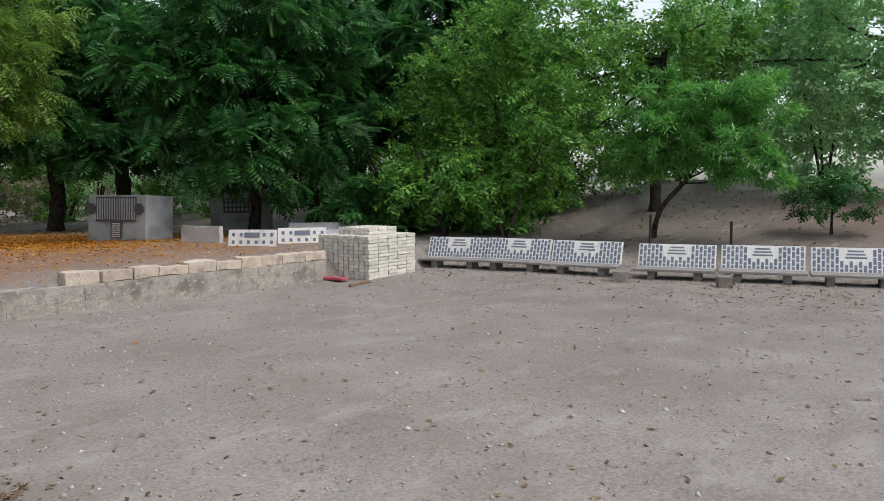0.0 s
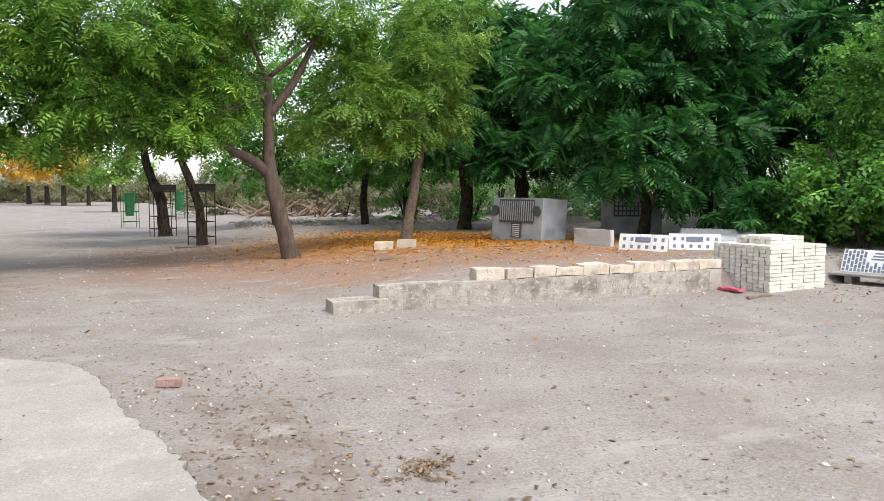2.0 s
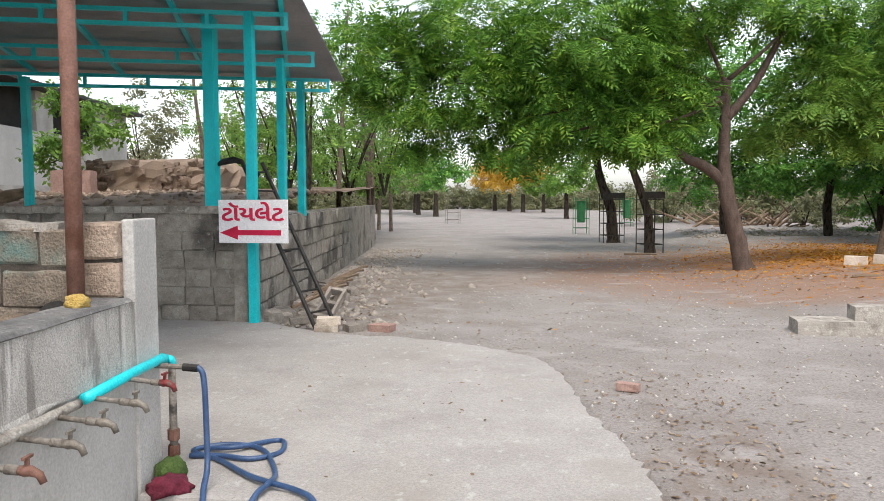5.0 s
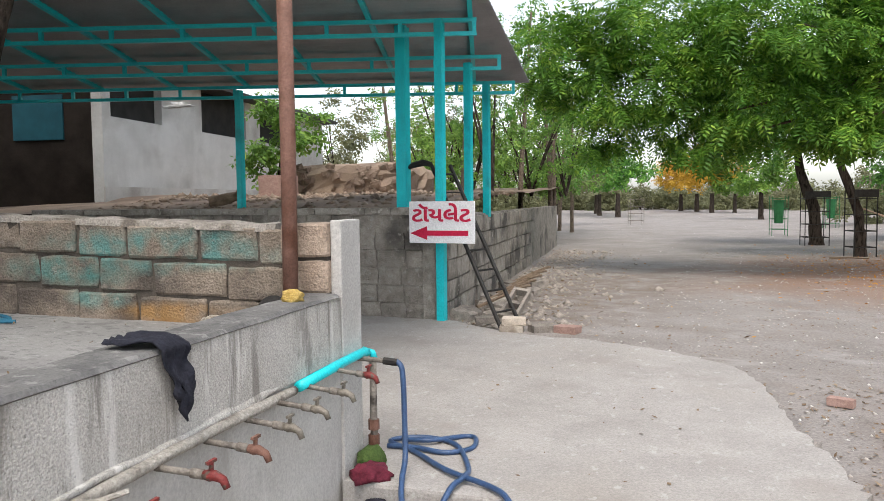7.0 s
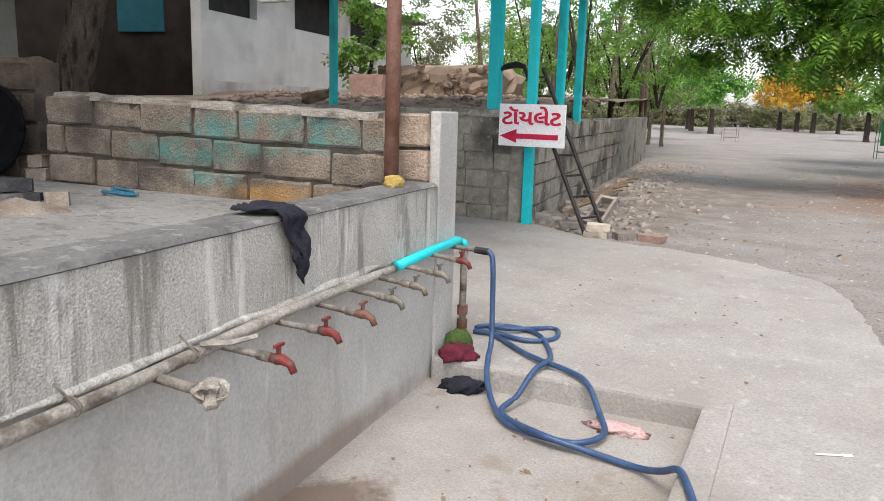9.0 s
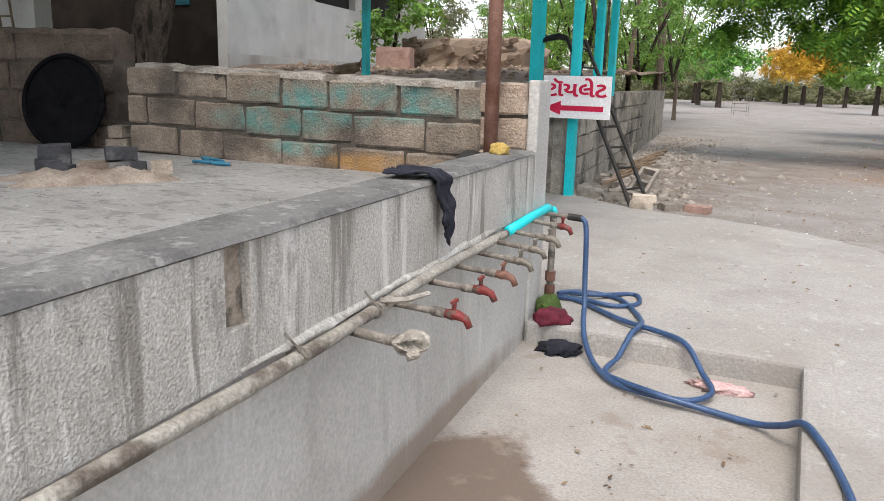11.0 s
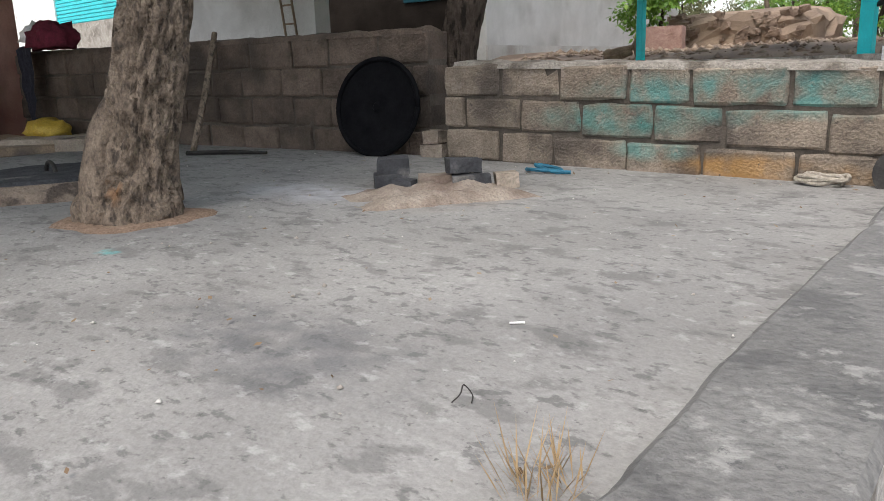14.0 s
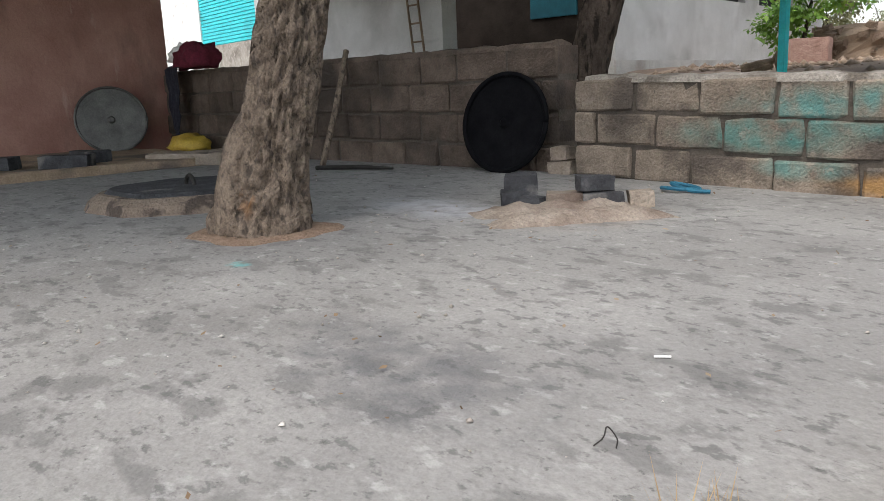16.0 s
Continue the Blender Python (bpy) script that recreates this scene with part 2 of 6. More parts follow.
add_spots(M_dirt, 45.0, 0.64, 0.69, (0.10, 0.08, 0.065), 0.6)
add_patch(M_dirt, (-0.15, 5.0, 0.0), (0.7, 1.9, 1.0), (0.165, 0.125, 0.098), 0.75, 1.2, 1.2, 0.6, 3.0)
add_patch(M_dirt, (-4.0, 14.0, 0.0), (2.0, 5.5, 1.0), (0.17, 0.13, 0.10), 0.75, 1.2, 0.9, 0.6, 2.5)
add_patch(M_dirt, (8.5, 4.5, 0.0), (5.0, 5.5, 1.0), (0.18, 0.158, 0.145), 0.6, 1.2, 0.5, 0.8, 1.2)
M_plaster = mat("grey_plaster", (0.42, 0.40, 0.375), (0.53, 0.51, 0.48), 1.6, 0.9, 0.25, 30, (0.32, 0.29, 0.26), 1.2, (0.5, 0.72))
M_block = mat("rough_block", (0.25, 0.20, 0.155), (0.37, 0.31, 0.25), 5, 0.95, 0.9, 45, (0.12, 0.095, 0.08), 2.2, (0.52, 0.66), vary=0.12)
M_mortar = mat("mortar", (0.06, 0.05, 0.041), (0.11, 0.092, 0.075), 8, 0.95, 0.5, 60)
M_blockdark = mat("sooty_block", (0.07, 0.052, 0.041), (0.15, 0.113, 0.088), 5, 0.95, 0.9, 45, (0.045, 0.036, 0.03), 1.6, (0.5, 0.66), vary=0.2)
M_stone = mat("cut_stone", (0.48, 0.40, 0.32), (0.60, 0.52, 0.43), 4, 0.9, 0.5, 35, (0.33, 0.27, 0.21), 3.0, (0.55, 0.7), vary=0.15)
M_retain = mat("old_masonry", (0.33, 0.295, 0.255), (0.44, 0.40, 0.35), 6, 0.95, 0.7, 50, (0.22, 0.195, 0.165), 2.6, (0.52, 0.65), vary=0.06)
add_spots(M_retain, 7.0, 0.54, 0.62, (0.20, 0.175, 0.148), 0.65, (1, 1, 1), 9)
add_spots(M_retain, 13.0, 0.56, 0.62, (0.55, 0.51, 0.45), 0.65, (1, 1, 1), 9)
add_spots(M_stone, 9.0, 0.55, 0.63, (0.30, 0.245, 0.19), 0.6, (1, 1, 1), 9)
M_longwall = mat("stained_masonry", (0.24, 0.212, 0.18), (0.42, 0.378, 0.325), 7, 0.95, 0.9, 60, (0.10, 0.09, 0.08), 1.4, (0.50, 0.66), vary=0.12)
add_spots(M_longwall, 9.0, 0.58, 0.64, (0.46, 0.43, 0.39), 0.6, (1, 1, 1), 8)
M_white = mat("white_paint", (0.74, 0.72, 0.68), (0.82, 0.80, 0.77), 9, 0.75, 0.15, 60, (0.55, 0.5, 0.45), 6, (0.6, 0.75))
M_paver = mat("paver_concrete", (0.6, 0.57, 0.49), (0.72, 0.69, 0.61), 9, 0.9, 0.4, 60, vary=0.14)
M_cyan = mat("cyan_paint", (0.006, 0.50, 0.55), (0.012, 0.62, 0.66), 4, 0.4, 0.05, 40, (0.01, 0.28, 0.32), 2, (0.6, 0.8), spec=0.5)
M_sheet = mat("galvanised_sheet", (0.30, 0.31, 0.32), (0.42, 0.43, 0.44), 2, 0.45, 0.05, 20, metal=0.6)
M_red = mat("red_paint", (0.50, 0.01, 0.05), (0.58, 0.02, 0.07), 8, 0.6, 0.05)
M_board = mat("sign_white", (0.80, 0.79, 0.79), (0.85, 0.84, 0.84), 5, 0.5, 0.03)
M_rust = mat("rust_brown_paint", (0.14, 0.07, 0.05), (0.22, 0.115, 0.085), 9, 0.7, 0.3, 60, (0.12, 0.05, 0.03), 5, (0.5, 0.65))
M_pink = mat("red_plaster", (0.33, 0.17, 0.135), (0.44, 0.255, 0.205), 1.8, 0.9, 0.3, 25, (0.24, 0.115, 0.09), 1.0, (0.48, 0.66), grain=0.12)
add_spots(M_pink, 2.2, 0.54, 0.66, (0.20, 0.12, 0.10), 0.55, (1, 1, 0.35), 8)
add_spots(M_pink, 4.0, 0.60, 0.67, (0.52, 0.37, 0.31), 0.5, (1, 1, 0.3), 8)
M_hut = mat("whitewashed_plaster", (0.45, 0.44, 0.42), (0.58, 0.57, 0.55), 1.2, 0.9, 0.3, 20, (0.33, 0.31, 0.29), 0.7, (0.5, 0.7))
M_dark = mat("unlit_interior", (0.015, 0.014, 0.013), (0.03, 0.028, 0.026), 3, 0.95, 0.1)
M_iron = mat("dark_iron", (0.03, 0.028, 0.027), (0.06, 0.055, 0.05), 12, 0.6, 0.2, 60, metal=0.6)
M_soot = mat("sooted_pan", (0.004, 0.004, 0.005), (0.009, 0.009, 0.01), 9, 0.95, 0.2, 50, spec=0.05)
M_tin = mat("dull_tin", (0.09, 0.086, 0.08), (0.17, 0.162, 0.15), 5, 0.45, 0.1, 40, metal=0.7)
M_bark = mat("fissured_bark", (0.115, 0.085, 0.063), (0.24, 0.185, 0.138), 14, 0.95, 1.0, 60, (0.075, 0.058, 0.046), 30, (0.54, 0.66), stretch=(1, 1, 0.6), grain=0.4)
add_patch(M_bark, pt3(-5.93, 1.62, 1.03), (0.05, 0.05, 0.10), (0.33, 0.16, 0.065), 0.7, 1.2, 12.0, 0.6)
M_barkdark = mat("dark_bark", (0.035, 0.027, 0.022), (0.085, 0.066, 0.052), 14, 0.95, 1.0, 40, (0.02, 0.016, 0.013), 18, (0.52, 0.62), stretch=(1, 1, 0.3), spec=0.1)
M_barkred = mat("reddish_bark", (0.07, 0.048, 0.038), (0.14, 0.10, 0.08), 10, 0.95, 1.0, 30, stretch=(1, 1, 0.3))
M_hose = mat("blue_hose", (0.025, 0.055, 0.13), (0.045, 0.09, 0.19), 12, 0.4, 0.05, spec=0.5)
M_gpipe = mat("galvanised_pipe", (0.14, 0.12, 0.10), (0.27, 0.24, 0.205), 14, 0.8, 0.5, 60, (0.075, 0.065, 0.055), 9, (0.55, 0.66))
M_limepipe = mat("limed_pipe", (0.25, 0.225, 0.19), (0.40, 0.37, 0.325), 9, 0.9, 0.6, 60, (0.14, 0.115, 0.095), 6, (0.54, 0.64), grain=0.3)
M_cloth = mat("dark_cloth", (0.012, 0.013, 0.02), (0.03, 0.03, 0.042), 20, 0.95, 0.5, 90)
M_maroon = mat("maroon_cloth", (0.08, 0.012, 0.022), (0.17, 0.025, 0.045), 12, 0.95, 0.4, 60)
M_rubble = mat("rubble", (0.19, 0.165, 0.14), (0.35, 0.305, 0.26), 8, 0.95, 0.7, 40, vary=0.25)
M_green = mat("green_paint", (0.02, 0.11, 0.04), (0.035, 0.17, 0.06), 6, 0.6, 0.1)
M_brick = mat("red_brick", (0.27, 0.165, 0.135), (0.37, 0.245, 0.205), 10, 0.95, 0.6, 50, vary=0.15)
M_grey = mat("grey_marble", (0.3, 0.31, 0.315), (0.42, 0.43, 0.435), 2, 0.6, 0.1, 20, (0.16, 0.165, 0.165), 1.4, (0.5, 0.7))
M_log = mat("weathered_log", (0.15, 0.105, 0.07), (0.28, 0.20, 0.135), 9, 0.95, 0.8, 40, stretch=(1, 1, 1))
L_neem = leafmat("neem_leaf", (0.028, 0.085, 0.014), (0.125, 0.28, 0.032), (0.38, 0.56, 0.078), 0.35)
L_dark = leafmat("dark_feather_leaf", (0.010, 0.045, 0.014), (0.038, 0.15, 0.036), (0.14, 0.36, 0.075), 0.35)
L_mid = leafmat("mid_leaf", (0.03, 0.095, 0.02), (0.115, 0.298, 0.046), (0.298, 0.574, 0.081), 0.35)
L_olean = leafmat("narrow_leaf", (0.054, 0.188, 0.049), (0.134, 0.39, 0.08), (0.323, 0.6, 0.134), 0.35)
L_grey = leafmat("greyish_leaf", (0.114, 0.267, 0.114), (0.267, 0.517, 0.21), (0.498, 0.6, 0.326), 0.35)
L_yellow = leafmat("yellow_flower", (0.42, 0.23, 0.02), (0.55, 0.33, 0.03), (0.62, 0.42, 0.06), 0.35)
L_scrub = leafmat("dry_scrub_leaf", (0.108, 0.108, 0.054), (0.192, 0.198, 0.096), (0.288, 0.288, 0.144), 0.35)
L_fresh = leafmat("fresh_leaf", (0.06, 0.135, 0.022), (0.16, 0.305, 0.048), (0.36, 0.52, 0.10), 0.35)
L_petal = leafmat("fallen_petal", (0.32, 0.11, 0.01), (0.48, 0.2, 0.015), (0.6, 0.34, 0.03), 0.2, 0.8)
L_straw = leafmat("straw", (0.24, 0.16, 0.08), (0.38, 0.27, 0.15), (0.50, 0.38, 0.23), 0.2, 0.9)
L_dry = leafmat("dry_leaf", (0.10, 0.06, 0.035), (0.22, 0.15, 0.09), (0.40, 0.33, 0.24), 0.1, 0.9)


# ---------------------------------------------------------------- helpers
def mesh_of(bm, name):
    me = bpy.data.meshes.new(name)
    bm.normal_update()
    bm.to_mesh(me)
    bm.free()
    return me


def part(name, bm, material, parent=None, label="", smooth=False):
    me = bm if isinstance(bm, bpy.types.Mesh) else mesh_of(bm, name)
    if not me.materials:
        me.materials.append(material)
    if smooth:
        me.polygons.foreach_set("use_smooth", [True] * len(me.polygons))
    ob = new(name, me)
    if parent:
        ob.parent = parent
    if label:
        tagged(ob, label)
    return ob


def thing(name, m, label, category, group="", kind=""):
    e = new(name)
    e.matrix_world = m
    return tagged(e, label, category, group, kind)


def add_box(bm, x0, x1, y0, y1, z0, z1, bevel=0.0, m=None):
    vs = [bm.verts.new((x, y, z)) for z in (z0, z1) for x, y in ((x0, y0), (x1, y0), (x1, y1), (x0, y1))]
    fs = [(3, 2, 1, 0), (4, 5, 6, 7), (0, 1, 5, 4), (1, 2, 6, 5), (2, 3, 7, 6), (3, 0, 4, 7)]
    faces = [bm.faces.new([vs[i] for i in f]) for f in fs]
    if m:
        bmesh.ops.transform(bm, matrix=m, verts=vs)
    if bevel:
        bmesh.ops.bevel(bm, geom=list({e for f in faces for e in f.edges}), offset=bevel, segments=2, affect='EDGES', profile=0.6)
    return bm


def box(x0, x1, y0, y1, z0, z1, bevel=0.0, m=None):
    return add_box(bmesh.new(), x0, x1, y0, y1, z0, z1, bevel, m)


def rough_box(x0, x1, y0, y1, z0, z1, step, amp, seed=0):
    """A block with worn, uneven faces and edges."""
    bm = box(x0, x1, y0, y1, z0, z1)
    n = max(1, int(max(x1 - x0, y1 - y0, z1 - z0) / step))
    bmesh.ops.subdivide_edges(bm, edges=bm.edges[:], cuts=min(n, 6), use_grid_fill=True)
    c = Vector(((x0 + x1) / 2, (y0 + y1) / 2, (z0 + z1) / 2))
    h = Vector(((x1 - x0) / 2, (y1 - y0) / 2, (z1 - z0) / 2))
    for v in bm.verts:
        d = v.co - c
        k = sum(abs(d[i]) > h[i] * 0.97 for i in range(3))
        d *= 1 - 0.03 * (k - 1) * amp * 20
        v.co = c + d + noise.noise_vector(v.co * 7 + Vector((seed * 3.1, seed, 0))) * amp
    return bm


def tube_bm(pts, radii, sides=10, bm=None, wob=0.0, seed=0, fiss=0.0):
    bm = bm or bmesh.new()
    pts = [Vector(p) for p in pts]
    if not hasattr(radii, "__len__"):
        radii = [radii] * len(pts)
    rings, up = [], Vector((0.3, 0.9, 0.31)).normalized()
    for i, p in enumerate(pts):
        d = (pts[min(i + 1, len(pts) - 1)] - pts[max(i - 1, 0)]).normalized()
        a = d.cross(up)
        if a.length < 0.05:
            a = d.cross(Vector((1, 0, 0)))
        a.normalize()
        b = d.cross(a)
        ring = []
        for k in range(sides):
            t = 2 * math.pi * k / sides
            o = a * math.cos(t) + b * math.sin(t)
            r = radii[i]
            if wob:
                r *= 1 + wob * noise.noise(p * 3 + o * 1.3 + Vector((seed, 0, 0))) + wob * 0.6 * noise.noise(p * 9 + o * 2.2)
            if fiss:
                w = noise.noise(Vector((o.x * 5.5, o.y * 5.5, p.z * 5.0))) + 0.5 * noise.noise(Vector((o.x * 13, o.y * 13, p.z * 16)))
                r += fiss * (min(1.0, abs(w) * 3.2) - 0.6)
            ring.append(bm.verts.new(p + o * r))
        rings.append(ring)
    for r0, r1 in zip(rings, rings[1:]):
        for k in range(sides):
            bm.faces.new((r0[k], r0[(k + 1) % sides], r1[(k + 1) % sides], r1[k]))
    bm.faces.new(rings[0][::-1])
    bm.faces.new(rings[-1])
    return bm


def smooth_pts(pts, n=6):
    """Catmull-Rom through tuples of any length."""
    p = [np.array(q, float) for q in pts]
    p = [2 * p[0] - p[1]] + p + [2 * p[-1] - p[-2]]
    out = []
    for i in range(1, len(p) - 2):
        for t in np.linspace(0, 1, n, endpoint=False):
            a, b, c, d = p[i - 1:i + 3]
            out.append(0.5 * (2 * b + (c - a) * t + (2 * a - 5 * b + 4 * c - d) * t * t + (3 * b - a - 3 * c + d) * t ** 3))
    out.append(p[-2])
    return out


def fast_mesh(name, verts, faces):
    """A mesh from arrays: verts (n, 3), faces (m, 4) or (m, 3)."""
    me = bpy.data.meshes.new(name)
    m, k = faces.shape
    me.vertices.add(len(verts))
    me.vertices.foreach_set("co", np.ascontiguousarray(verts, np.float32).ravel())
    me.loops.add(m * k)
    me.loops.foreach_set("vertex_index", np.ascontiguousarray(faces, np.int32).ravel())
    me.polygons.add(m)
    me.polygons.foreach_set("loop_start", np.arange(0, m * k, k, dtype=np.int32))
    me.update(calc_edges=True)
    return me


rng = np.random.default_rng(7)


def leaf_quads(items):
    """items: (root, tip, width, droop) of pointed leaves; each is a folded diamond."""
    v, f = [], []
    for root, tip, w, dr in items:
        root, tip = np.array(root, float), np.array(tip, float)
        d = tip - root
        s = np.cross(d, (0, 0, 1))
        s = s / (np.linalg.norm(s) + 1e-9) * w / 2
        mid = root + d * 0.45 + np.array((0, 0, -dr * 0.4))
        tip = tip + np.array((0, 0, -dr))
        b = len(v)
        v += [root, mid + s, tip, mid - s]
        f.append((b, b + 1, b + 2, b + 3))
    return np.array(v), np.array(f)


def frond_neem():
    it = []
    for i in range(5):
        x = 0.06 + i * 0.065
        for s in (-1, 1):
            it.append(((x, 0, -x * x * 0.8), (x + 0.05, s * 0.125, -x * x * 0.8 - 0.02), 0.046, 0.02))
    it.append(((0.35, 0, -0.1), (0.45, 0, -0.15), 0.03, 0.02))
    return leaf_quads(it)


def frond_feather():
    it = []
    for i in range(8):
        x = 0.05 + i * 0.06
        ln = 0.19 * math.sin(math.pi * (0.2 + 0.7 * i / 8)) + 0.02
        for s in (-1, 1):
            it.append(((x, 0, -x * x * 0.7), (x + 0.06, s * ln, -x * x * 0.7 - 0.03), 0.07, 0.025))
    it.append(((0.5, 0, -0.18), (0.6, 0, -0.25), 0.05, 0.02))
    return leaf_quads(it)


def frond_broad():
    it = []
    for i in range(7):
        a = i * 2.4
        x = 0.03 * i
        it.append(((x, 0, 0), (x + 0.05 + 0.03 * math.cos(a), 0.09 * math.sin(a), 0.04 * math.cos(a)), 0.05, 0.03))
    return leaf_quads(it)


def frond_narrow():
    it = []
    for i in range(11):
        a = i * 2.39996
        el = -0.3 + 1.3 * i / 11
        d = np.array((math.cos(a) * math.cos(el), math.sin(a) * math.cos(el), math.sin(el)))
        it.append((d * 0.01, d * 0.17, 0.026, 0.03))
    return leaf_quads(it)


def frond_palm():
    it = []
    for i in range(9):
        a = i * 2 * math.pi / 9
        d = np.array((math.cos(a), math.sin(a), 0.1))
        it.append((d * 0.01, d * 0.2, 0.055, 0.09))
    return leaf_quads(it)


FRONDS = {"neem": frond_neem(), "feather": frond_feather(), "broad": frond_broad(), "narrow": frond_narrow(), "palm": frond_palm()}


def scatter(points, dirs, kind, size, spread=0.5):
    """Fronds at the points, each leaning along its direction, as vertex and face arrays."""
    v, f = FRONDS[kind]
    n = len(points)
    d = dirs + rng.normal(0, spread, (n, 3))
    d /= np.linalg.norm(d, axis=1, keepdims=True) + 1e-9
    s = np.cross(np.array((0, 0, 1.0)) + rng.normal(0, 0.35, (n, 3)), d)
    s /= np.linalg.norm(s, axis=1, keepdims=True) + 1e-9
    u = np.cross(d, s)
    sc = size * rng.uniform(0.7, 1.3, n)
    rot = np.stack([d, s, u], 2) * sc[:, None, None]
    verts = np.einsum("nij,kj->nki", rot, v) + points[:, None]
    faces = f[None] + (np.arange(n) * len(v))[:, None, None]
    return verts.reshape(-1, 3), faces.reshape(-1, 4)


def blob_points(blob, density, clump=0.34):
    """Points of fronds in one mass of a crown: bunches of fronds that leave gaps between them."""
    cx, cy, cz, rx, ry, rz = blob[:6]
    n = int(density * (rx * ry + ry * rz + rx * rz) * (blob[6] if len(blob) > 6 else 1))
    per = 13
    m = max(4, n // per)
    d = rng.normal(0, 1, (m, 3))
    d /= np.linalg.norm(d, axis=1, keepdims=True)
    lump = np.array([noise.noise(Vector((q[0] * 2.2 + cx, q[1] * 2.2 + cy, q[2] * 2.2 + cz))) for q in d])
    r = rng.uniform(0.3, 1.0, m) ** 0.5 * (0.9 + 0.5 * lump)
    c = np.array((cx, cy, cz)) + d * np.array((rx, ry, rz)) * r[:, None]
    k = np.repeat(np.arange(m), per)
    e = rng.normal(0, 1, (len(k), 3))
    e /= np.linalg.norm(e, axis=1, keepdims=True)
    size = clump * (0.6 + 0.8 * rng.random(m)) * min(1.0, 0.45 + 0.4 * min(rx, ry, rz))
    p = c[k] + e * (size[k] * rng.uniform(0.15, 1.0, len(k)))[:, None] * (1.0, 1.0, 0.6)
    out = e * (1, 1, 0.6) + 0.55 * d[k]
    out[:, 2] -= 0.3
    return p, out


def foliage(blobs, kind, size, density, spread=0.35):
    vs, fs, n = [], [], 0
    for bl in blobs:
        p, d = blob_points(bl, density, 0.3 * size ** 0.8)
        v, f = scatter(p, d, kind, size, spread)
        vs.append(v)
        fs.append(f + n)
        n += len(v)
    return fast_mesh("crown", np.concatenate(vs), np.concatenate(fs))


def tree(name, label, category, trunk, blobs, kind, leaf, bark, size=1.0, density=70, group="", limbs=(), spread=0.35, sides=12, twigs=True, fiss=0.0, fine=8):
    """A tree: trunk is a list of (x, y, z, r); a limb runs from it into every clump of the crown."""
    base = Vector(trunk[0][:3])
    t = thing(name, Matrix.Translation(base), label, category, group)
    inv = Matrix.Translation(-base)

    def put(nm, bm, m, smooth=False):
        me = bm if isinstance(bm, bpy.types.Mesh) else mesh_of(bm, nm)
        me.transform(inv)
        part(nm, me, m, t, "", smooth)

    sp = smooth_pts(trunk, fine)
    foot = [np.array((*(sp[0][:2]), sp[0][2] - 0.08, sp[0][3] * 1.3))]
    rows = foot + sp
    put("trunk", tube_bm([q[:3] for q in rows], [q[3] * (1 + 0.22 * max(0, 1 - 5 * (q[2] - sp[0][2]))) for i, q in enumerate(rows)], sides, wob=0.22 if not fiss else 0.1, seed=base.x, fiss=fiss), bark, True)
    for lb in limbs:
        q = smooth_pts(lb, 6)
        put("limb", tube_bm([p[:3] for p in q], [p[3] for p in q], 8, wob=0.2), bark, True)
    if twigs:
        top = np.array(trunk[-1])
        for bl in blobs:
            c = np.array(bl[:3])
            a = top[:3] + (np.array(trunk[-2][:3]) - top[:3]) * rng.uniform(0, 0.4)
            mid = (a + c) / 2 + rng.normal(0, 0.15, 3)
            q = smooth_pts([(*a, top[3] * 0.6), (*mid, top[3] * 0.38), (*c, top[3] * 0.15)], 5)
            put("limb", tube_bm([p[:3] for p in q], [p[3] for p in q], 6, wob=0.2), bark, True)
    put("crown", foliage(blobs, kind, size, density, spread), leaf)
    return t


# ---------------------------------------------------------------- ground
APRON = [(-4.9, 9.72), (-3.9, 9.1), (-2.9, 8.95), (-2.08, 8.6), (-1.4, 8.0), (-1.17, 7.3), (-1.02, 6.5), (-0.82, 5.8), (-0.64, 5.1), (-0.56, 4.5), (-0.45, 3.0), (-0.4, 0.0), (-0.4, -3.5)]


def inside_apron(x, y):
    if y < -3.6 or y > 9.75 or x > -0.4 or x < -13:
        return False
    edge = -4.9
    for (xa, ya), (xb, yb) in zip(APRON, APRON[1:]):
        if min(ya, yb) <= y <= max(ya, yb):
            edge = max(edge, xa + (xb - xa) * (y - ya) / (yb - ya + 1e-9))
    return x < edge - 0.15


def smoothstep(a, b, x):
    t = min(1, max(0, (x - a) / (b - a)))
    return t * t * (3 - 2 * t)


def ground_z(x, y):
    z = 0.03 * noise.noise(Vector((x * 0.5, y * 0.5, 0))) + 0.012 * noise.noise(Vector((x * 2.3, y * 2.3, 3)))
    if math.hypot(x, y) > 60:
        z += 1.0 * noise.noise(Vector((x * 0.01, y * 0.01, 9))) * min(1, (math.hypot(x, y) - 60) / 100)
    z += 0.36 * smoothstep(1.0, 5.0, x) * smoothstep(10.05, 10.3, y) * (1 - 0.4 * smoothstep(14, 22, y))
    z += 1.3 * smoothstep(12.2, 24.0, x) * (1 - smoothstep(10, 16, y) * 0.5)
    if inside_apron(x, y):
        z = -0.4
    return z


def axis(fine0, fine1, step):
    mid = np.arange(fine0, fine1, step)
    far = np.array([1, 2, 3.5, 6, 10, 16, 25, 40, 70, 120, 220, 400, 800.0])
    return np.concatenate([fine0 - far[::-1], mid, fine1 + far])


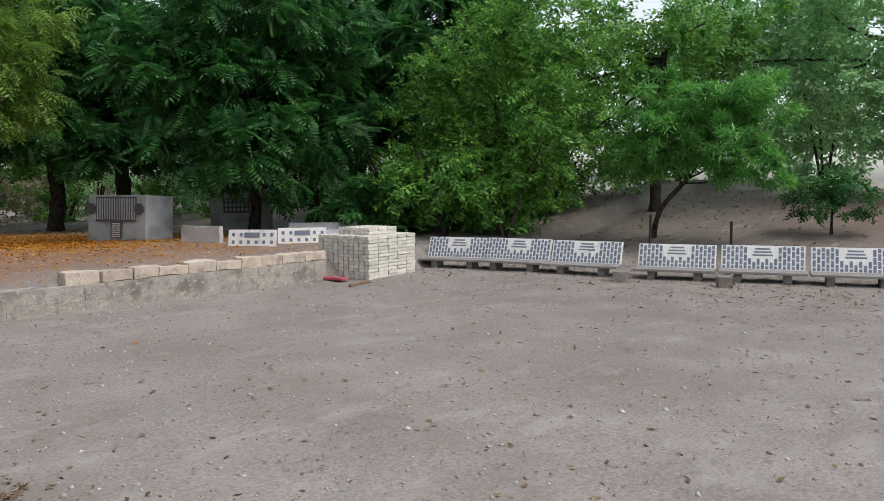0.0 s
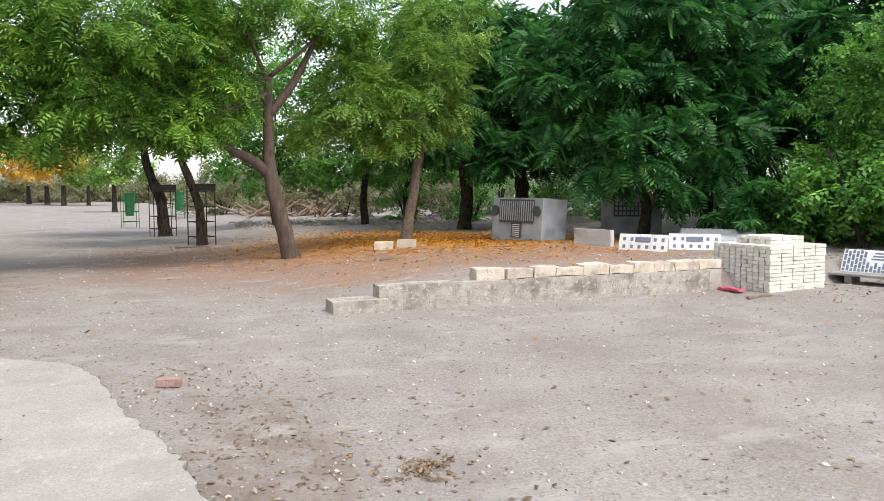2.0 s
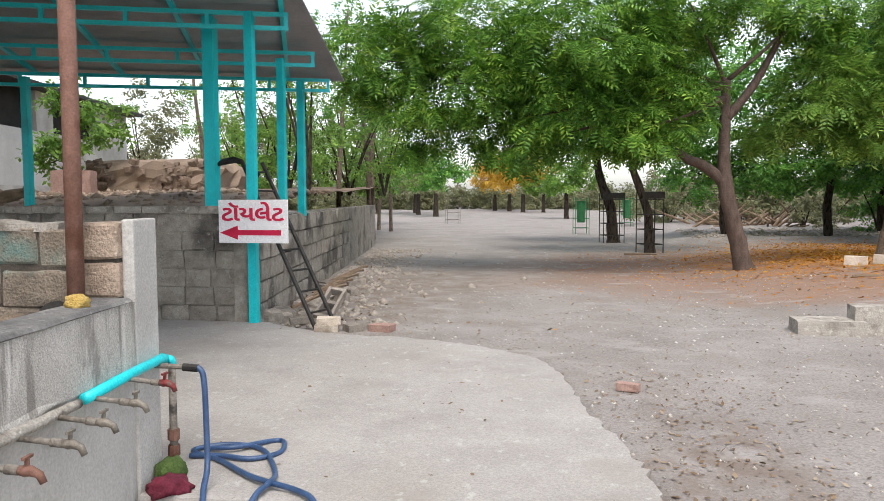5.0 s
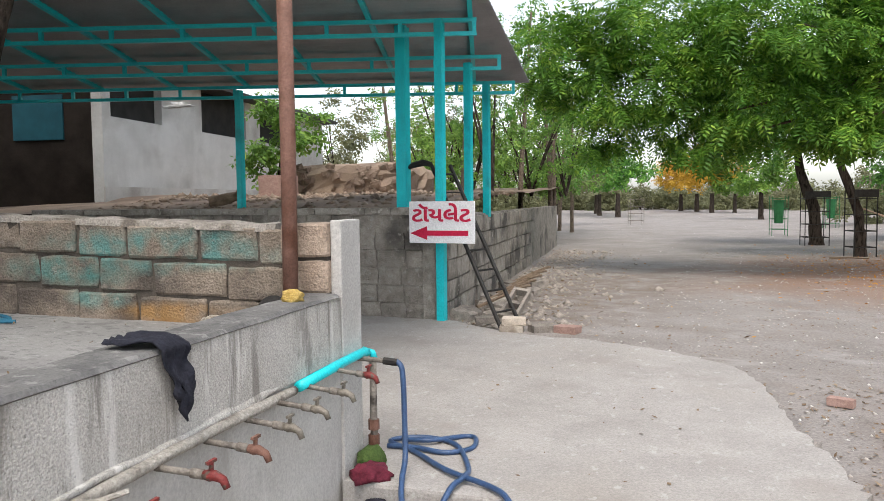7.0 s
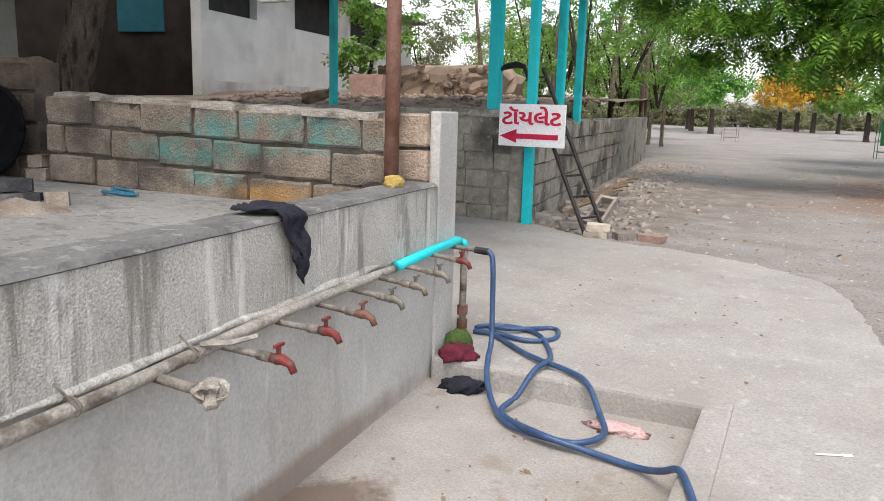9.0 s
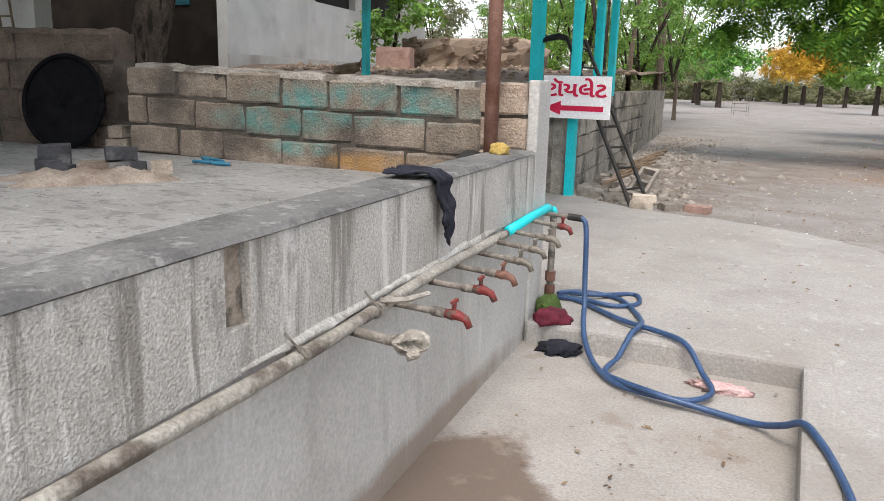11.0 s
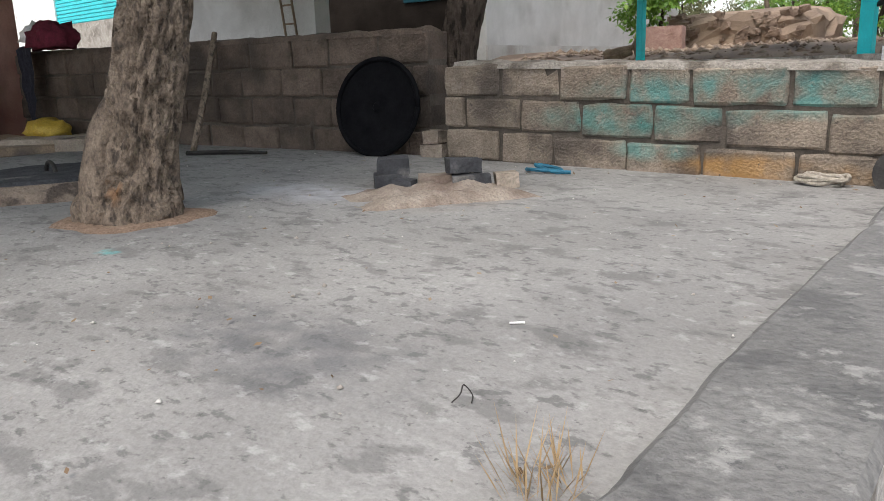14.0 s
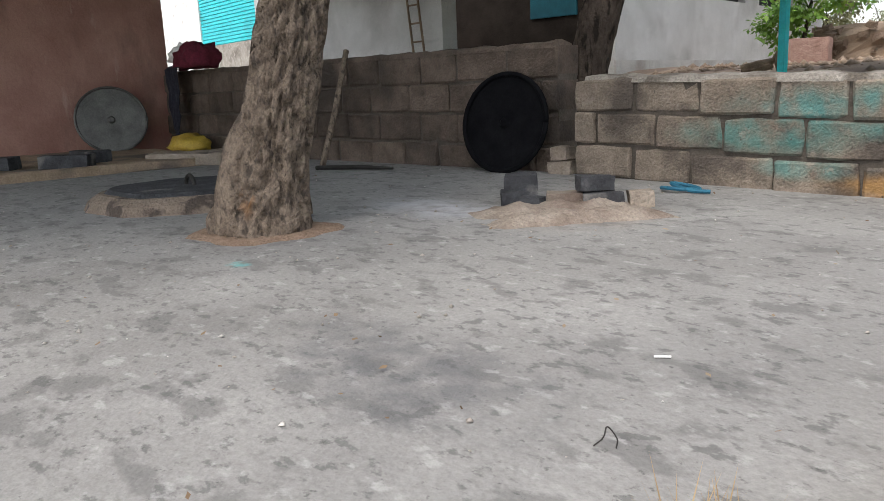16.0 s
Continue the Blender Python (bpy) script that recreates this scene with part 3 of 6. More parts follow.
gx, gy = axis(-10.0, 18.0, 0.2), axis(-4.0, 32.0, 0.2)
gv = np.array([(x, y, ground_z(x, y)) for y in gy for x in gx])
ni = len(gx)
idx = np.arange(len(gx) * len(gy)).reshape(len(gy), len(gx))
gf = np.stack([idx[:-1, :-1], idx[:-1, 1:], idx[1:, 1:], idx[1:, :-1]], -1).reshape(-1, 4)
ground = part("ground", fast_mesh("ground", gv, gf), M_dirt, smooth=True)
tagged(ground, "dusty grey-brown bare earth with orange petals", "ground", kind="structure")


def slab(outline, z0, z1):
    bm = bmesh.new()
    lo = [bm.verts.new((x, y, z0)) for x, y in outline]
    hi = [bm.verts.new((x, y, z1)) for x, y in outline]
    bm.faces.new(hi)
    bm.faces.new(lo[::-1])
    n = len(outline)
    for i in range(n):
        bm.faces.new((lo[i], lo[(i + 1) % n], hi[(i + 1) % n], hi[i]))
    bmesh.ops.recalc_face_normals(bm, faces=bm.faces[:])
    return bm


edge = [(p[0] + random.uniform(-0.03, 0.03), p[1] + random.uniform(-0.03, 0.03)) for p in smooth_pts(APRON, 8)]
apron = part("pavement_apron", slab([(-7.4, 9.76)] + edge + [pt3(x, y, 0)[:2] for x, y in [(-1.62, -3.5), (-1.62, 4.1), (-3.25, 4.14), (-3.25, 4.42), (-6.9, 4.42)]], -0.35, 0.02), M_apron)
tagged(apron, "pale worn cement apron with dusty surface", "pavement", kind="structure")
built = set(scene.objects)
kerb = part("kerb", box(-1.74, -1.60, -3.5, 4.06, -0.35, 0.045, 0.02), M_apron)
tagged(kerb, "low cement kerb round the wash basin", "kerb", kind="structure")
kerb2 = part("kerb", box(-3.21, -1.60, 4.06, 4.2, -0.35, 0.045, 0.02), M_apron)
tagged(kerb2, "low cement kerb round the wash basin", "kerb", kind="structure")
basin = part("floor_basin", box(-3.25, -1.7, -3.5, 4.1, -0.4, -0.09), M_basin)
tagged(basin, "damp cement floor of the wash place", "floor", kind="structure")

# ---------------------------------------------------------------- platform
def tap_x(y):
    """The outer face of the parapet, which runs a little askew."""
    return -2.925 - 0.0715 * y


def askew(bm):
    for v in bm.verts:
        v.co.x += tap_x(v.co.y) - (0.05 * (1 - smoothstep(0.25, 0.40, v.co.y)) if v.co.x > -0.12 else 0)
    return bm


plat = part("floor_platform", slab([(-16.0, -3.6), (tap_x(-3.6) - 0.15, -3.6), (tap_x(4.15) - 0.15, 4.15), (-16.0, 4.15)], -0.3, 0.855), M_floor)
tagged(plat, "stained grey cement floor of the raised platform", "floor", kind="structure")


def cast(bm):
    bmesh.ops.subdivide_edges(bm, edges=[e for e in bm.edges if abs(e.verts[0].co.y - e.verts[1].co.y) > 0.5], cuts=60)
    return askew(bm)


for y0, y1, z0 in [(-3.6, 1.30, 0.70), (1.40, 4.12, 0.70)]:
    tw = part("wall_taps", cast(box(-0.205, 0.0, y0, y1, z0, 1.03)), M_tapwall)
    tagged(tw, "rough streaked cement parapet wall", "wall", kind="structure")
tw = part("wall_taps", askew(box(-0.205, 0.0, 1.30, 1.40, 0.70, 0.82)), M_tapwall)
tagged(tw, "rough streaked cement parapet wall", "wall", kind="structure")
low = part("wall_taps_foot", cast(box(-0.205, -0.014, -3.6, 4.12, -0.35, 0.70)), M_lowwall)
tagged(low, "smooth grey cement foot of the parapet wall", "wall", kind="structure")
inner = part("wall_taps_core", askew(rough_box(-0.20, -0.03, 1.29, 1.41, 0.82, 1.03, 0.03, 0.014, 5)), mat("broken_core", (0.30, 0.24, 0.19), (0.42, 0.35, 0.29), 20, 0.95, 0.9, 60, (0.14, 0.12, 0.10), 12, (0.5, 0.6)))
tagged(inner, "broken notch in the parapet showing the core", "wall", kind="structure")


def coping_mesh():
    """The parapet's worn top, its inner edge chipped here and there."""
    ys = np.arange(-3.6, 4.1 + 0.01, 0.03)
    bm = bmesh.new()
    rows = []
    for y in ys:
        j = [0.006 * noise.noise(Vector((y * 5, k * 9 + 2, 0.5))) for k in range(5)]
        w = 0.012 * noise.noise(Vector((y * 1.7, 4, 1))) + 0.012 * max(0, noise.noise(Vector((y * 7, 8, 1))) - 0.15)
        x0 = -0.216 + w + j[0]
        rows.append([bm.verts.new(p) for p in ((x0, y, 1.031), (0.0, y, 1.031), (0.008 + j[1], y, 1.036), (-0.008 + j[3], y, 1.052 + j[4] * 0.4), (x0 + 0.012, y, 1.052 + j[4] * 0.4), (x0, y, 1.042))])
    for a, b in zip(rows, rows[1:]):
        for k in range(6):
            bm.faces.new((a[k], b[k], b[(k + 1) % 6], a[(k + 1) % 6]))
    bm.faces.new(rows[0])
    bm.faces.new(rows[-1][::-1])
    bmesh.ops.recalc_face_normals(bm, faces=bm.faces[:])
    return askew(bm)


coping = part("coping", coping_mesh(), M_coping)
tagged(coping, "dark weathered cement coping", "coping", kind="structure")
pillar = part("pillar", askew(box(-0.06, 0.004, 4.122, 4.40, -0.35, 1.445, 0.01)), M_plaster)
tagged(pillar, "cement plastered end of the block wall", "pillar", kind="structure")


def worn_block(x0, x1, y0, y1, z0, z1, seed):
    """A dressed block with rounded corners, a bulging face and chipped edges."""
    bm = bmesh.new()
    us = (-1, -0.93, -0.55, -0.15, 0.25, 0.6, 0.94, 1)
    ws = (-1, -0.86, -0.3, 0.3, 0.87, 1)
    nx, nz = 7, 5
    c = Vector(((x0 + x1) / 2, (y0 + y1) / 2, (z0 + z1) / 2))
    grid = []
    for k in range(nz + 1):
        row = []
        for i in range(nx + 1):
            u, w = us[i], ws[k]
            e = max(abs(u), abs(w))
            sq = 1 - 0.035 * (abs(u) * abs(w)) ** 6
            p = Vector((c.x + (x1 - x0) / 2 * u * sq, y0, c.z + (z1 - z0) / 2 * w * sq))
            q = Vector((p.x * 6, seed, p.z * 6))
            if e > 0.95:
                p.y += 0.013
                p += Vector((noise.noise(q * 1.3) * 0.012, 0, noise.noise(q * 1.3 + Vector((9, 0, 0))) * 0.012))
            p.y += 0.011 * noise.noise(q * 0.7) + 0.009 * noise.noise(q * 2.5) + (0.007 if noise.noise(q * 1.1 + Vector((3, 3, 3))) > 0.42 else 0)
            row.append(bm.verts.new(p))
        grid.append(row)
    for k in range(nz):
        for i in range(nx):
            bm.faces.new((grid[k][i], grid[k][i + 1], grid[k + 1][i + 1], grid[k + 1][i]))
    rim = grid[0][:] + [grid[k][nx] for k in range(1, nz + 1)] + grid[nz][nx - 1::-1] + [grid[k][0] for k in range(nz - 1, 0, -1)]
    back = [bm.verts.new((v.co.x, y1, v.co.z)) for v in rim]
    for i in range(len(rim)):
        h = (i + 1) % len(rim)
        bm.faces.new((rim[h], rim[i], back[i], back[h]))
    bm.faces.new(back[::-1])
    bmesh.ops.recalc_face_normals(bm, faces=bm.faces[:])
    return bm


def block_wall(name, label, x0, x1, y0, y1, z0, rows, h, lengths, material, shear=0.0, gap=0.017):
    w = part(name, box(x0 + 0.012, x1 - 0.012, y0 + 0.018, y1 - 0.01, z0, z0 + rows * h - 0.015, 0, None), M_mortar)
    for v in w.data.vertices:
        v.co.z += shear * (v.co.x - x0)
    tagged(w, label, "wall", kind="structure")
    for r in range(rows):
        x, i = x0 - lengths[0] * 0.5 * (r % 2), r
        while x < x1 - 0.02:
            ln = lengths[i % len(lengths)] * random.uniform(0.92, 1.08)
            a, b = max(x, x0) + gap / 2, min(x + ln, x1) - gap / 2
            if x1 - b < 0.1:
                b = x1 - gap / 2
            if b - a > 0.06:
                dz = shear * ((a + b) / 2 - x0) + random.uniform(-0.006, 0.006)
                z = z0 + r * h
                part("block", worn_block(a, b, y0 - random.uniform(-0.006, 0.012), y1, z + dz + gap / 2 * random.uniform(0.6, 1.2), z + h + dz - gap / 2 * random.uniform(0.6, 1.2), x * 3 + z * 11), material, w)
            if b >= x1 - gap:
                break
            x += ln
            i += 1
    return w


def wall_cap(label, x0, x1, y0, y1, z, shear, seed, material):
    """A thin uneven bed of mortar left on top of a wall."""
    bm = bmesh.new()
    rows = []
    for x in np.arange(x0, x1 + 0.001, 0.05):
        dz = shear * (x - x0)
        n1 = noise.noise(Vector((x * 4, seed, 0)))
        rows.append([bm.verts.new(q) for q in ((x, y0 + 0.02 * n1, z + dz - 0.02), (x, y0 + 0.015 + 0.03 * n1, z + dz + 0.018 + 0.016 * n1), (x, (y0 + y1) / 2, z + dz + 0.03 + 0.02 * noise.noise(Vector((x * 6, seed + 3, 0)))), (x, y1, z + dz + 0.01), (x, y1, z + dz - 0.02))])
    for a, b in zip(rows, rows[1:]):
        for k in range(5):
            bm.faces.new((a[k], b[k], b[(k + 1) % 5], a[(k + 1) % 5]))
    bm.faces.new(rows[0])
    bm.faces.new(rows[-1][::-1])
    bmesh.ops.recalc_face_normals(bm, faces=bm.faces[:])
    return tagged(part("trim", bm, material), label, "wall top", kind="structure")


M_capmortar = mat("crumbling_mortar", (0.22, 0.195, 0.165), (0.34, 0.31, 0.275), 9, 0.95, 0.8, 60, (0.14, 0.12, 0.10), 5, (0.52, 0.64), grain=0.3)
random.seed(17)
M_paintblock = mat("block_with_old_paint", (0.17, 0.135, 0.105), (0.28, 0.228, 0.178), 6, 0.95, 0.8, 70, (0.10, 0.082, 0.068), 2.6, (0.54, 0.68), vary=0.1, grain=0.3)
add_patch(M_paintblock, pt3(-4.35, 4.05, 1.27), (1.0, 0.5, 0.16), (0.035, 0.205, 0.195), 0.7, 1.1, 2.4, 0.5, 6.0)
add_patch(M_paintblock, pt3(-5.0, 4.05, 1.14), (0.7, 0.5, 0.13), (0.045, 0.21, 0.19), 0.65, 1.1, 2.6, 0.5, 6.0)
add_patch(M_paintblock, pt3(-4.75, 4.05, 0.98), (0.35, 0.5, 0.08), (0.12, 0.3, 0.27), 0.6, 0.8, 3.0, 0.5, 6.0)
add_patch(M_paintblock, pt3(-4.2, 4.05, 0.9), (0.6, 0.5, 0.09), (0.42, 0.22, 0.06), 0.6, 0.8, 3.0, 0.5, 5.0)
add_spots(M_paintblock, 24.0, 0.63, 0.69, (0.06, 0.05, 0.042), 0.75)
add_spots(M_paintblock, 7.0, 0.60, 0.67, (0.33, 0.28, 0.23), 0.5)
M_endblock = mat("tan_block", (0.30, 0.225, 0.17), (0.43, 0.335, 0.26), 7, 0.95, 0.8, 60, (0.20, 0.15, 0.115), 4, (0.55, 0.66), grain=0.3)
wall_p = block_wall("wall_painted", "rough block wall with faded turquoise paint", -6.28, -3.54, 4.09, 4.31, 0.86, 3, 0.208, [0.45, 0.38, 0.47, 0.41], M_paintblock, -0.03)
wall_q = block_wall("wall_end", "rough block wall end beside the pillar", -3.56, -3.275, 4.08, 4.38, 0.85, 3, 0.195, [0.8], M_endblock, 0)
wall_d = block_wall("wall_dark", "sooty block wall behind the cooking place", -5.55, 0.0, 0.0, 0.24, 0.845, 4, 0.23, [0.46, 0.4, 0.5, 0.43], M_blockdark, -0.008)
wall_d.matrix_basis = Matrix.Translation((-6.50, 4.19, 0.0)) @ pose(0, 0, 0, 0, 0, 6.2)
cap = wall_cap("pale mortar bed on the sooty wall", -5.5, -0.02, 0.0, 0.23, 1.765, -0.008, 5, M_blockdark)
cap.matrix_basis = wall_d.matrix_basis.copy()
wall_cap("pale crumbling mortar bed on the block wall", -6.2, -3.56, 4.09, 4.30, 1.478, -0.03, 2, M_capmortar)

wall_r = part("wall_red", box(-12.9, -12.25, -3.6, 3.75, 0.8, 3.6, 0.02), M_pink)
tagged(wall_r, "faded red plastered wall", "wall", kind="structure")
ledge = part("ledge", rough_box(-12.3, -9.75, -2.0, 3.3, 0.84, 0.93, 0.4, 0.03), mat("mud_plaster", (0.26, 0.19, 0.13), (0.36, 0.27, 0.19), 6, 0.95, 0.6, 40, (0.15, 0.12, 0.1), 2))
tagged(ledge, "low cracked mud-plastered ledge", "ledge", kind="structure")

settle(built)

# ---------------------------------------------------------------- terrace and its retaining wall
built = set(scene.objects)
TS = Matrix.Translation((-0.13, 0.0, 0.0))


def shift(before):
    for ob in scene.objects:
        if ob not in before and ob.parent is None:
            ob.matrix_basis = TS @ ob.matrix_basis


def face_x(y):
    return -4.93 - 0.171 * (y - 9.79)


def terrace_z(x, y):
    return 1.42 + 0.3 * smoothstep(10.2, 14, y) + 0.3 * smoothstep(16, 30, y) + 0.09 * noise.noise(Vector((x * 0.7, y * 0.7, 5))) * smoothstep(10, 10.8, y)


ty = np.concatenate([np.arange(9.95, 20, 0.3), np.arange(20, 34, 2.0)])
ts = np.concatenate([np.arange(0.2, 14, 0.35), np.arange(14, 40, 3.0)])
tv = np.array([(face_x(y) - s, y, terrace_z(face_x(y) - s, y)) for y in ty for s in ts])
ti = np.arange(len(ty) * len(ts)).reshape(len(ty), len(ts))
tf = np.stack([ti[:-1, :-1], ti[1:, :-1], ti[1:, 1:], ti[:-1, 1:]], -1).reshape(-1, 4)
M_earth = mat("terrace_earth", (0.22, 0.16, 0.115), (0.36, 0.27, 0.20), 1.6, 0.95, 0.6, 24, (0.15, 0.11, 0.085), 0.8, (0.48, 0.65))
terrace = part("ground_terrace", fast_mesh("ground_terrace", tv, tf), M_earth, smooth=True)
tagged(terrace, "brown earth terrace with rubble", "ground", kind="structure")

wall_n = part("wall_terrace_near", box(-12.5, -4.99, 9.82, 10.1, -0.3, 1.40), M_longwall)
tagged(wall_n, "stained stone retaining wall of the terrace", "wall", kind="structure")
random.seed(11)
for r in range(6):
    x = -12.5
    while x < -5.0:
        ln = random.uniform(0.3, 0.5)
        part("stone", rough_box(x + 0.01, min(x + ln, -4.95) - 0.01, 9.79 + random.uniform(-0.012, 0.012), 9.9, -0.02 + r * 0.238, 0.205 + r * 0.238, 0.15, 0.015, x * 3 + r), M_longwall, wall_n)
        x += ln
for i in range(19):
    part("coping_stone", rough_box(-12.5 + i * 0.4, -12.11 + i * 0.4, 9.76, 10.08, 1.402, 1.49 + 0.02 * noise.noise(Vector((i, 0, 0))), 0.15, 0.012, i), M_retain, wall_n)
LW = Matrix.Translation((-4.93, 9.79, 0)) @ pose(0, 0, 0, 0, 0, 99.7)
wall_l = part("wall_terrace_side", box(0.0, 16.4, 0.02, 0.3, -0.3, 1.36, 0, LW), M_longwall)
for r in range(5):
    x = 0.0
    while x < 9.0:
        ln = random.uniform(0.35, 0.6)
        bm = rough_box(x + 0.012, x + ln - 0.012, -0.03 + random.uniform(-0.02, 0.015), 0.1, -0.02 + r * 0.276, 0.235 + r * 0.276, 0.2, 0.018, x * 3 + r)
        bmesh.ops.transform(bm, matrix=LW, verts=bm.verts[:])
        bmesh.ops.recalc_face_normals(bm, faces=bm.faces[:])
        part("stone", bm, M_longwall, wall_l)
        x += ln
tagged(wall_l, "long stained stone retaining wall beside the path", "wall", kind="structure")

# ---------------------------------------------------------------- canopy
canopy = thing("canopy", Matrix.Translation((-5, 9.8, 0)), "open shed roof of corrugated sheet on turquoise steel posts", "canopy")
CI = Matrix.Translation((5, -9.8, 0))


def cpart(name, bm, m, parent=canopy, label=""):
    bmesh.ops.transform(bm, matrix=CI, verts=bm.verts[:])
    return part(name, bm, m, parent, label)


CR = Matrix.Translation((-4.95, 9.72, 0)) @ pose(0, 0, 0, 0, 0, 20)


def rpart(name, bm, m, label=""):
    """A part of the roof, given along and across its trusses."""
    bmesh.ops.transform(bm, matrix=CR, verts=bm.verts[:])
    return cpart(name, bm, m, label=label)


def roof_z(v):
    return 3.96 - 0.105 * v


for x, y, z0, z1, w in [(-5.6, 9.96, 1.38, 3.98, 0.15), (-4.95, 9.72, 0.0, 3.9, 0.11), (-5.2, 11.36, 1.3, 3.62, 0.11), (-5.46, 12.87, 1.3, 3.52, 0.11), (-9.44, 11.43, 1.4, 3.5, 0.11)]:
    cpart("post", box(x - w / 2, x + w / 2, y - w / 2, y + w / 2, z0, z1, 0.006), M_cyan)
for v, ur in [(-3.2, -0.2), (-1.6, 0.15), (0.0, 0.48), (1.63, 0.82), (3.13, 1.08)]:
    zt = roof_z(v) - 0.06
    bm = box(-13, ur, v - 0.03, v + 0.03, zt - 0.05, zt, 0)
    add_box(bm, -13, ur, v - 0.03, v + 0.03, zt - 0.22, zt - 0.17)
    u = ur - 0.03
    while u > -13:
        add_box(bm, u - 0.025, u + 0.025, v - 0.025, v + 0.025, zt - 0.17, zt - 0.05)
        u -= 0.95
    rpart("truss", bm, M_cyan)
for u in np.arange(-12.6, 0.5, 1.3):
    bm = box(-0.03, 0.03, -3.9, 3.9, -0.03, 0.03, 0, Matrix.Translation((u, -0.6, roof_z(-0.6) - 0.035)) @ pose(0, 0, 0, math.degrees(math.atan(-0.105))))
    rpart("rafter", bm, M_cyan)
# corrugated sheet, its ribs across the trusses
vs_ = np.arange(-4.6, 3.45, 0.06)
sv = np.array([(u + (0.18 * v if k == 2 else 0), v, roof_z(v) + 0.012 * (1 if i % 2 else -1)) for k, u in enumerate((-13.4, -6.0, 0.72)) for i, v in enumerate(vs_)])
si = np.arange(3 * len(vs_)).reshape(3, len(vs_))
sf = np.stack([si[:-1, :-1], si[1:, :-1], si[1:, 1:], si[:-1, 1:]], -1).reshape(-1, 4)
me = fast_mesh("roof_sheet", sv, sf)
me.transform(CI @ CR)
sheet = part("roof_sheet", me, M_sheet, canopy, "corrugated galvanised roof sheet")
sheet.modifiers.new("thick", 'SOLIDIFY').thickness = 0.006

# ---------------------------------------------------------------- sign
SGN = thing("sign_board", Matrix.Translation((-4.83, 9.46, 1.31)) @ pose(0, 0, 0, 0, 0, -2), "white sign board with red lettering and arrow", "sign")
part("board", box(-0.455, 0.455, -0.012, 0.012, -0.265, 0.265, 0.003), M_board, SGN)
bm = bmesh.new()
pts = [(-0.44, -0.14), (-0.2, -0.05), (-0.2, -0.105), (0.37, -0.105), (0.37, -0.17), (-0.2, -0.17), (-0.2, -0.225)]
fv = [bm.verts.new((x, -0.016, z)) for x, z in pts]
bv = [bm.verts.new((x, -0.0125, z)) for x, z in pts]
bm.faces.new(fv)
for i in range(len(pts)):
    bm.faces.new((fv[i], bv[i], bv[(i + 1) % len(pts)], fv[(i + 1) % len(pts)]))
part("arrow", bm, M_red, SGN)

# ---------------------------------------------------------------- hut on the terrace
hut = thing("hut", Matrix.Translation((-14, 13, 1.5)), "long plastered hut with dark open windows", "building")
HD = Vector((-3.05, 13.5, 0)).normalized()
HM = Matrix(((HD.x, -HD.y, 0, -13.95), (HD.y, HD.x, 0, 12.7), (0, 0, 1, 0), (0, 0, 0, 1)))
HI = Matrix.Translation((14, -13, -1.5))


def hpart(name, bm, m, parent=hut, label="", local=True):
    bmesh.ops.transform(bm, matrix=(HI @ HM) if local else HI, verts=bm.verts[:])
    return part(name, bm, m, parent, label)


wins = [(0.3, 2.35), (4.3, 7.0), (8.0, 11.0)]
hpart("wall", box(0, 13.8, 0.0, 0.25, 1.3, 3.45), M_hut)
xa = 0.0
for a, b in wins + [(13.8, 13.8)]:
    hpart("wall", box(xa, a, 0.0, 0.25, 3.45, 4.55), M_hut)
    if b > a:
        # near-black panel paints the unlit room; nothing is built behind it
        hpart("window", box(a, b, 0.2, 0.24, 3.45, 4.55), M_dark, label="open window closed by a dark panel for the unlit room")
    xa = b
# end wall: shade under the eaves is put into the near-black plaster colour
hpart("wall", box(0, 0.25, 0.25, 10, 1.3, 4.6), mat("shaded_plaster", (0.014, 0.011, 0.009), (0.03, 0.024, 0.02), 1.4, 0.95, 0.3, 20, spec=0.05))
hpart("roof", box(-0.3, 14.2, -0.5, 10, 4.56, 4.66), M_iron, label="dark sheet roof")
# shutter: turquoise paint darkened in colour to sit in that same shade
hpart("window", box(-0.04, 0.02, 0.9, 2.1, 2.95, 3.9, 0.01), mat("shaded_turquoise", (0.004, 0.05, 0.07), (0.006, 0.075, 0.095), 3, 0.7, 0.1), label="turquoise window shutter, darkened as in shade")
hpart("plinth", box(-0.04, 13.8, -0.04, 0.0, 1.3, 1.95), M_plaster)

shift(built)

# ---------------------------------------------------------------- retaining wall of the yard
wall_y = part("wall_yard", box(2.12, 7.7, 10.02, 10.35, -0.3, 0.31), M_retain)
tagged(wall_y, "low stone retaining wall with loose blocks on top", "wall", kind="structure")
random.seed(3)
for r in range(2):
    x = 2.1
    while x < 7.6:
        ln = random.uniform(0.28, 0.5)
        part("stone", rough_box(x - 0.004, min(x + ln, 7.7) + 0.004, 10.005 + random.uniform(-0.006, 0.006), 10.3, -0.05 + r * 0.19, 0.142 + r * 0.19, 0.1, 0.009, x * 5 + r), M_retain, wall_y)
        x += ln
part("stone", rough_box(1.45, 2.2, 9.9, 10.3, -0.05, 0.17, 0.12, 0.012, 4), M_retain, wall_y)
x = 3.5
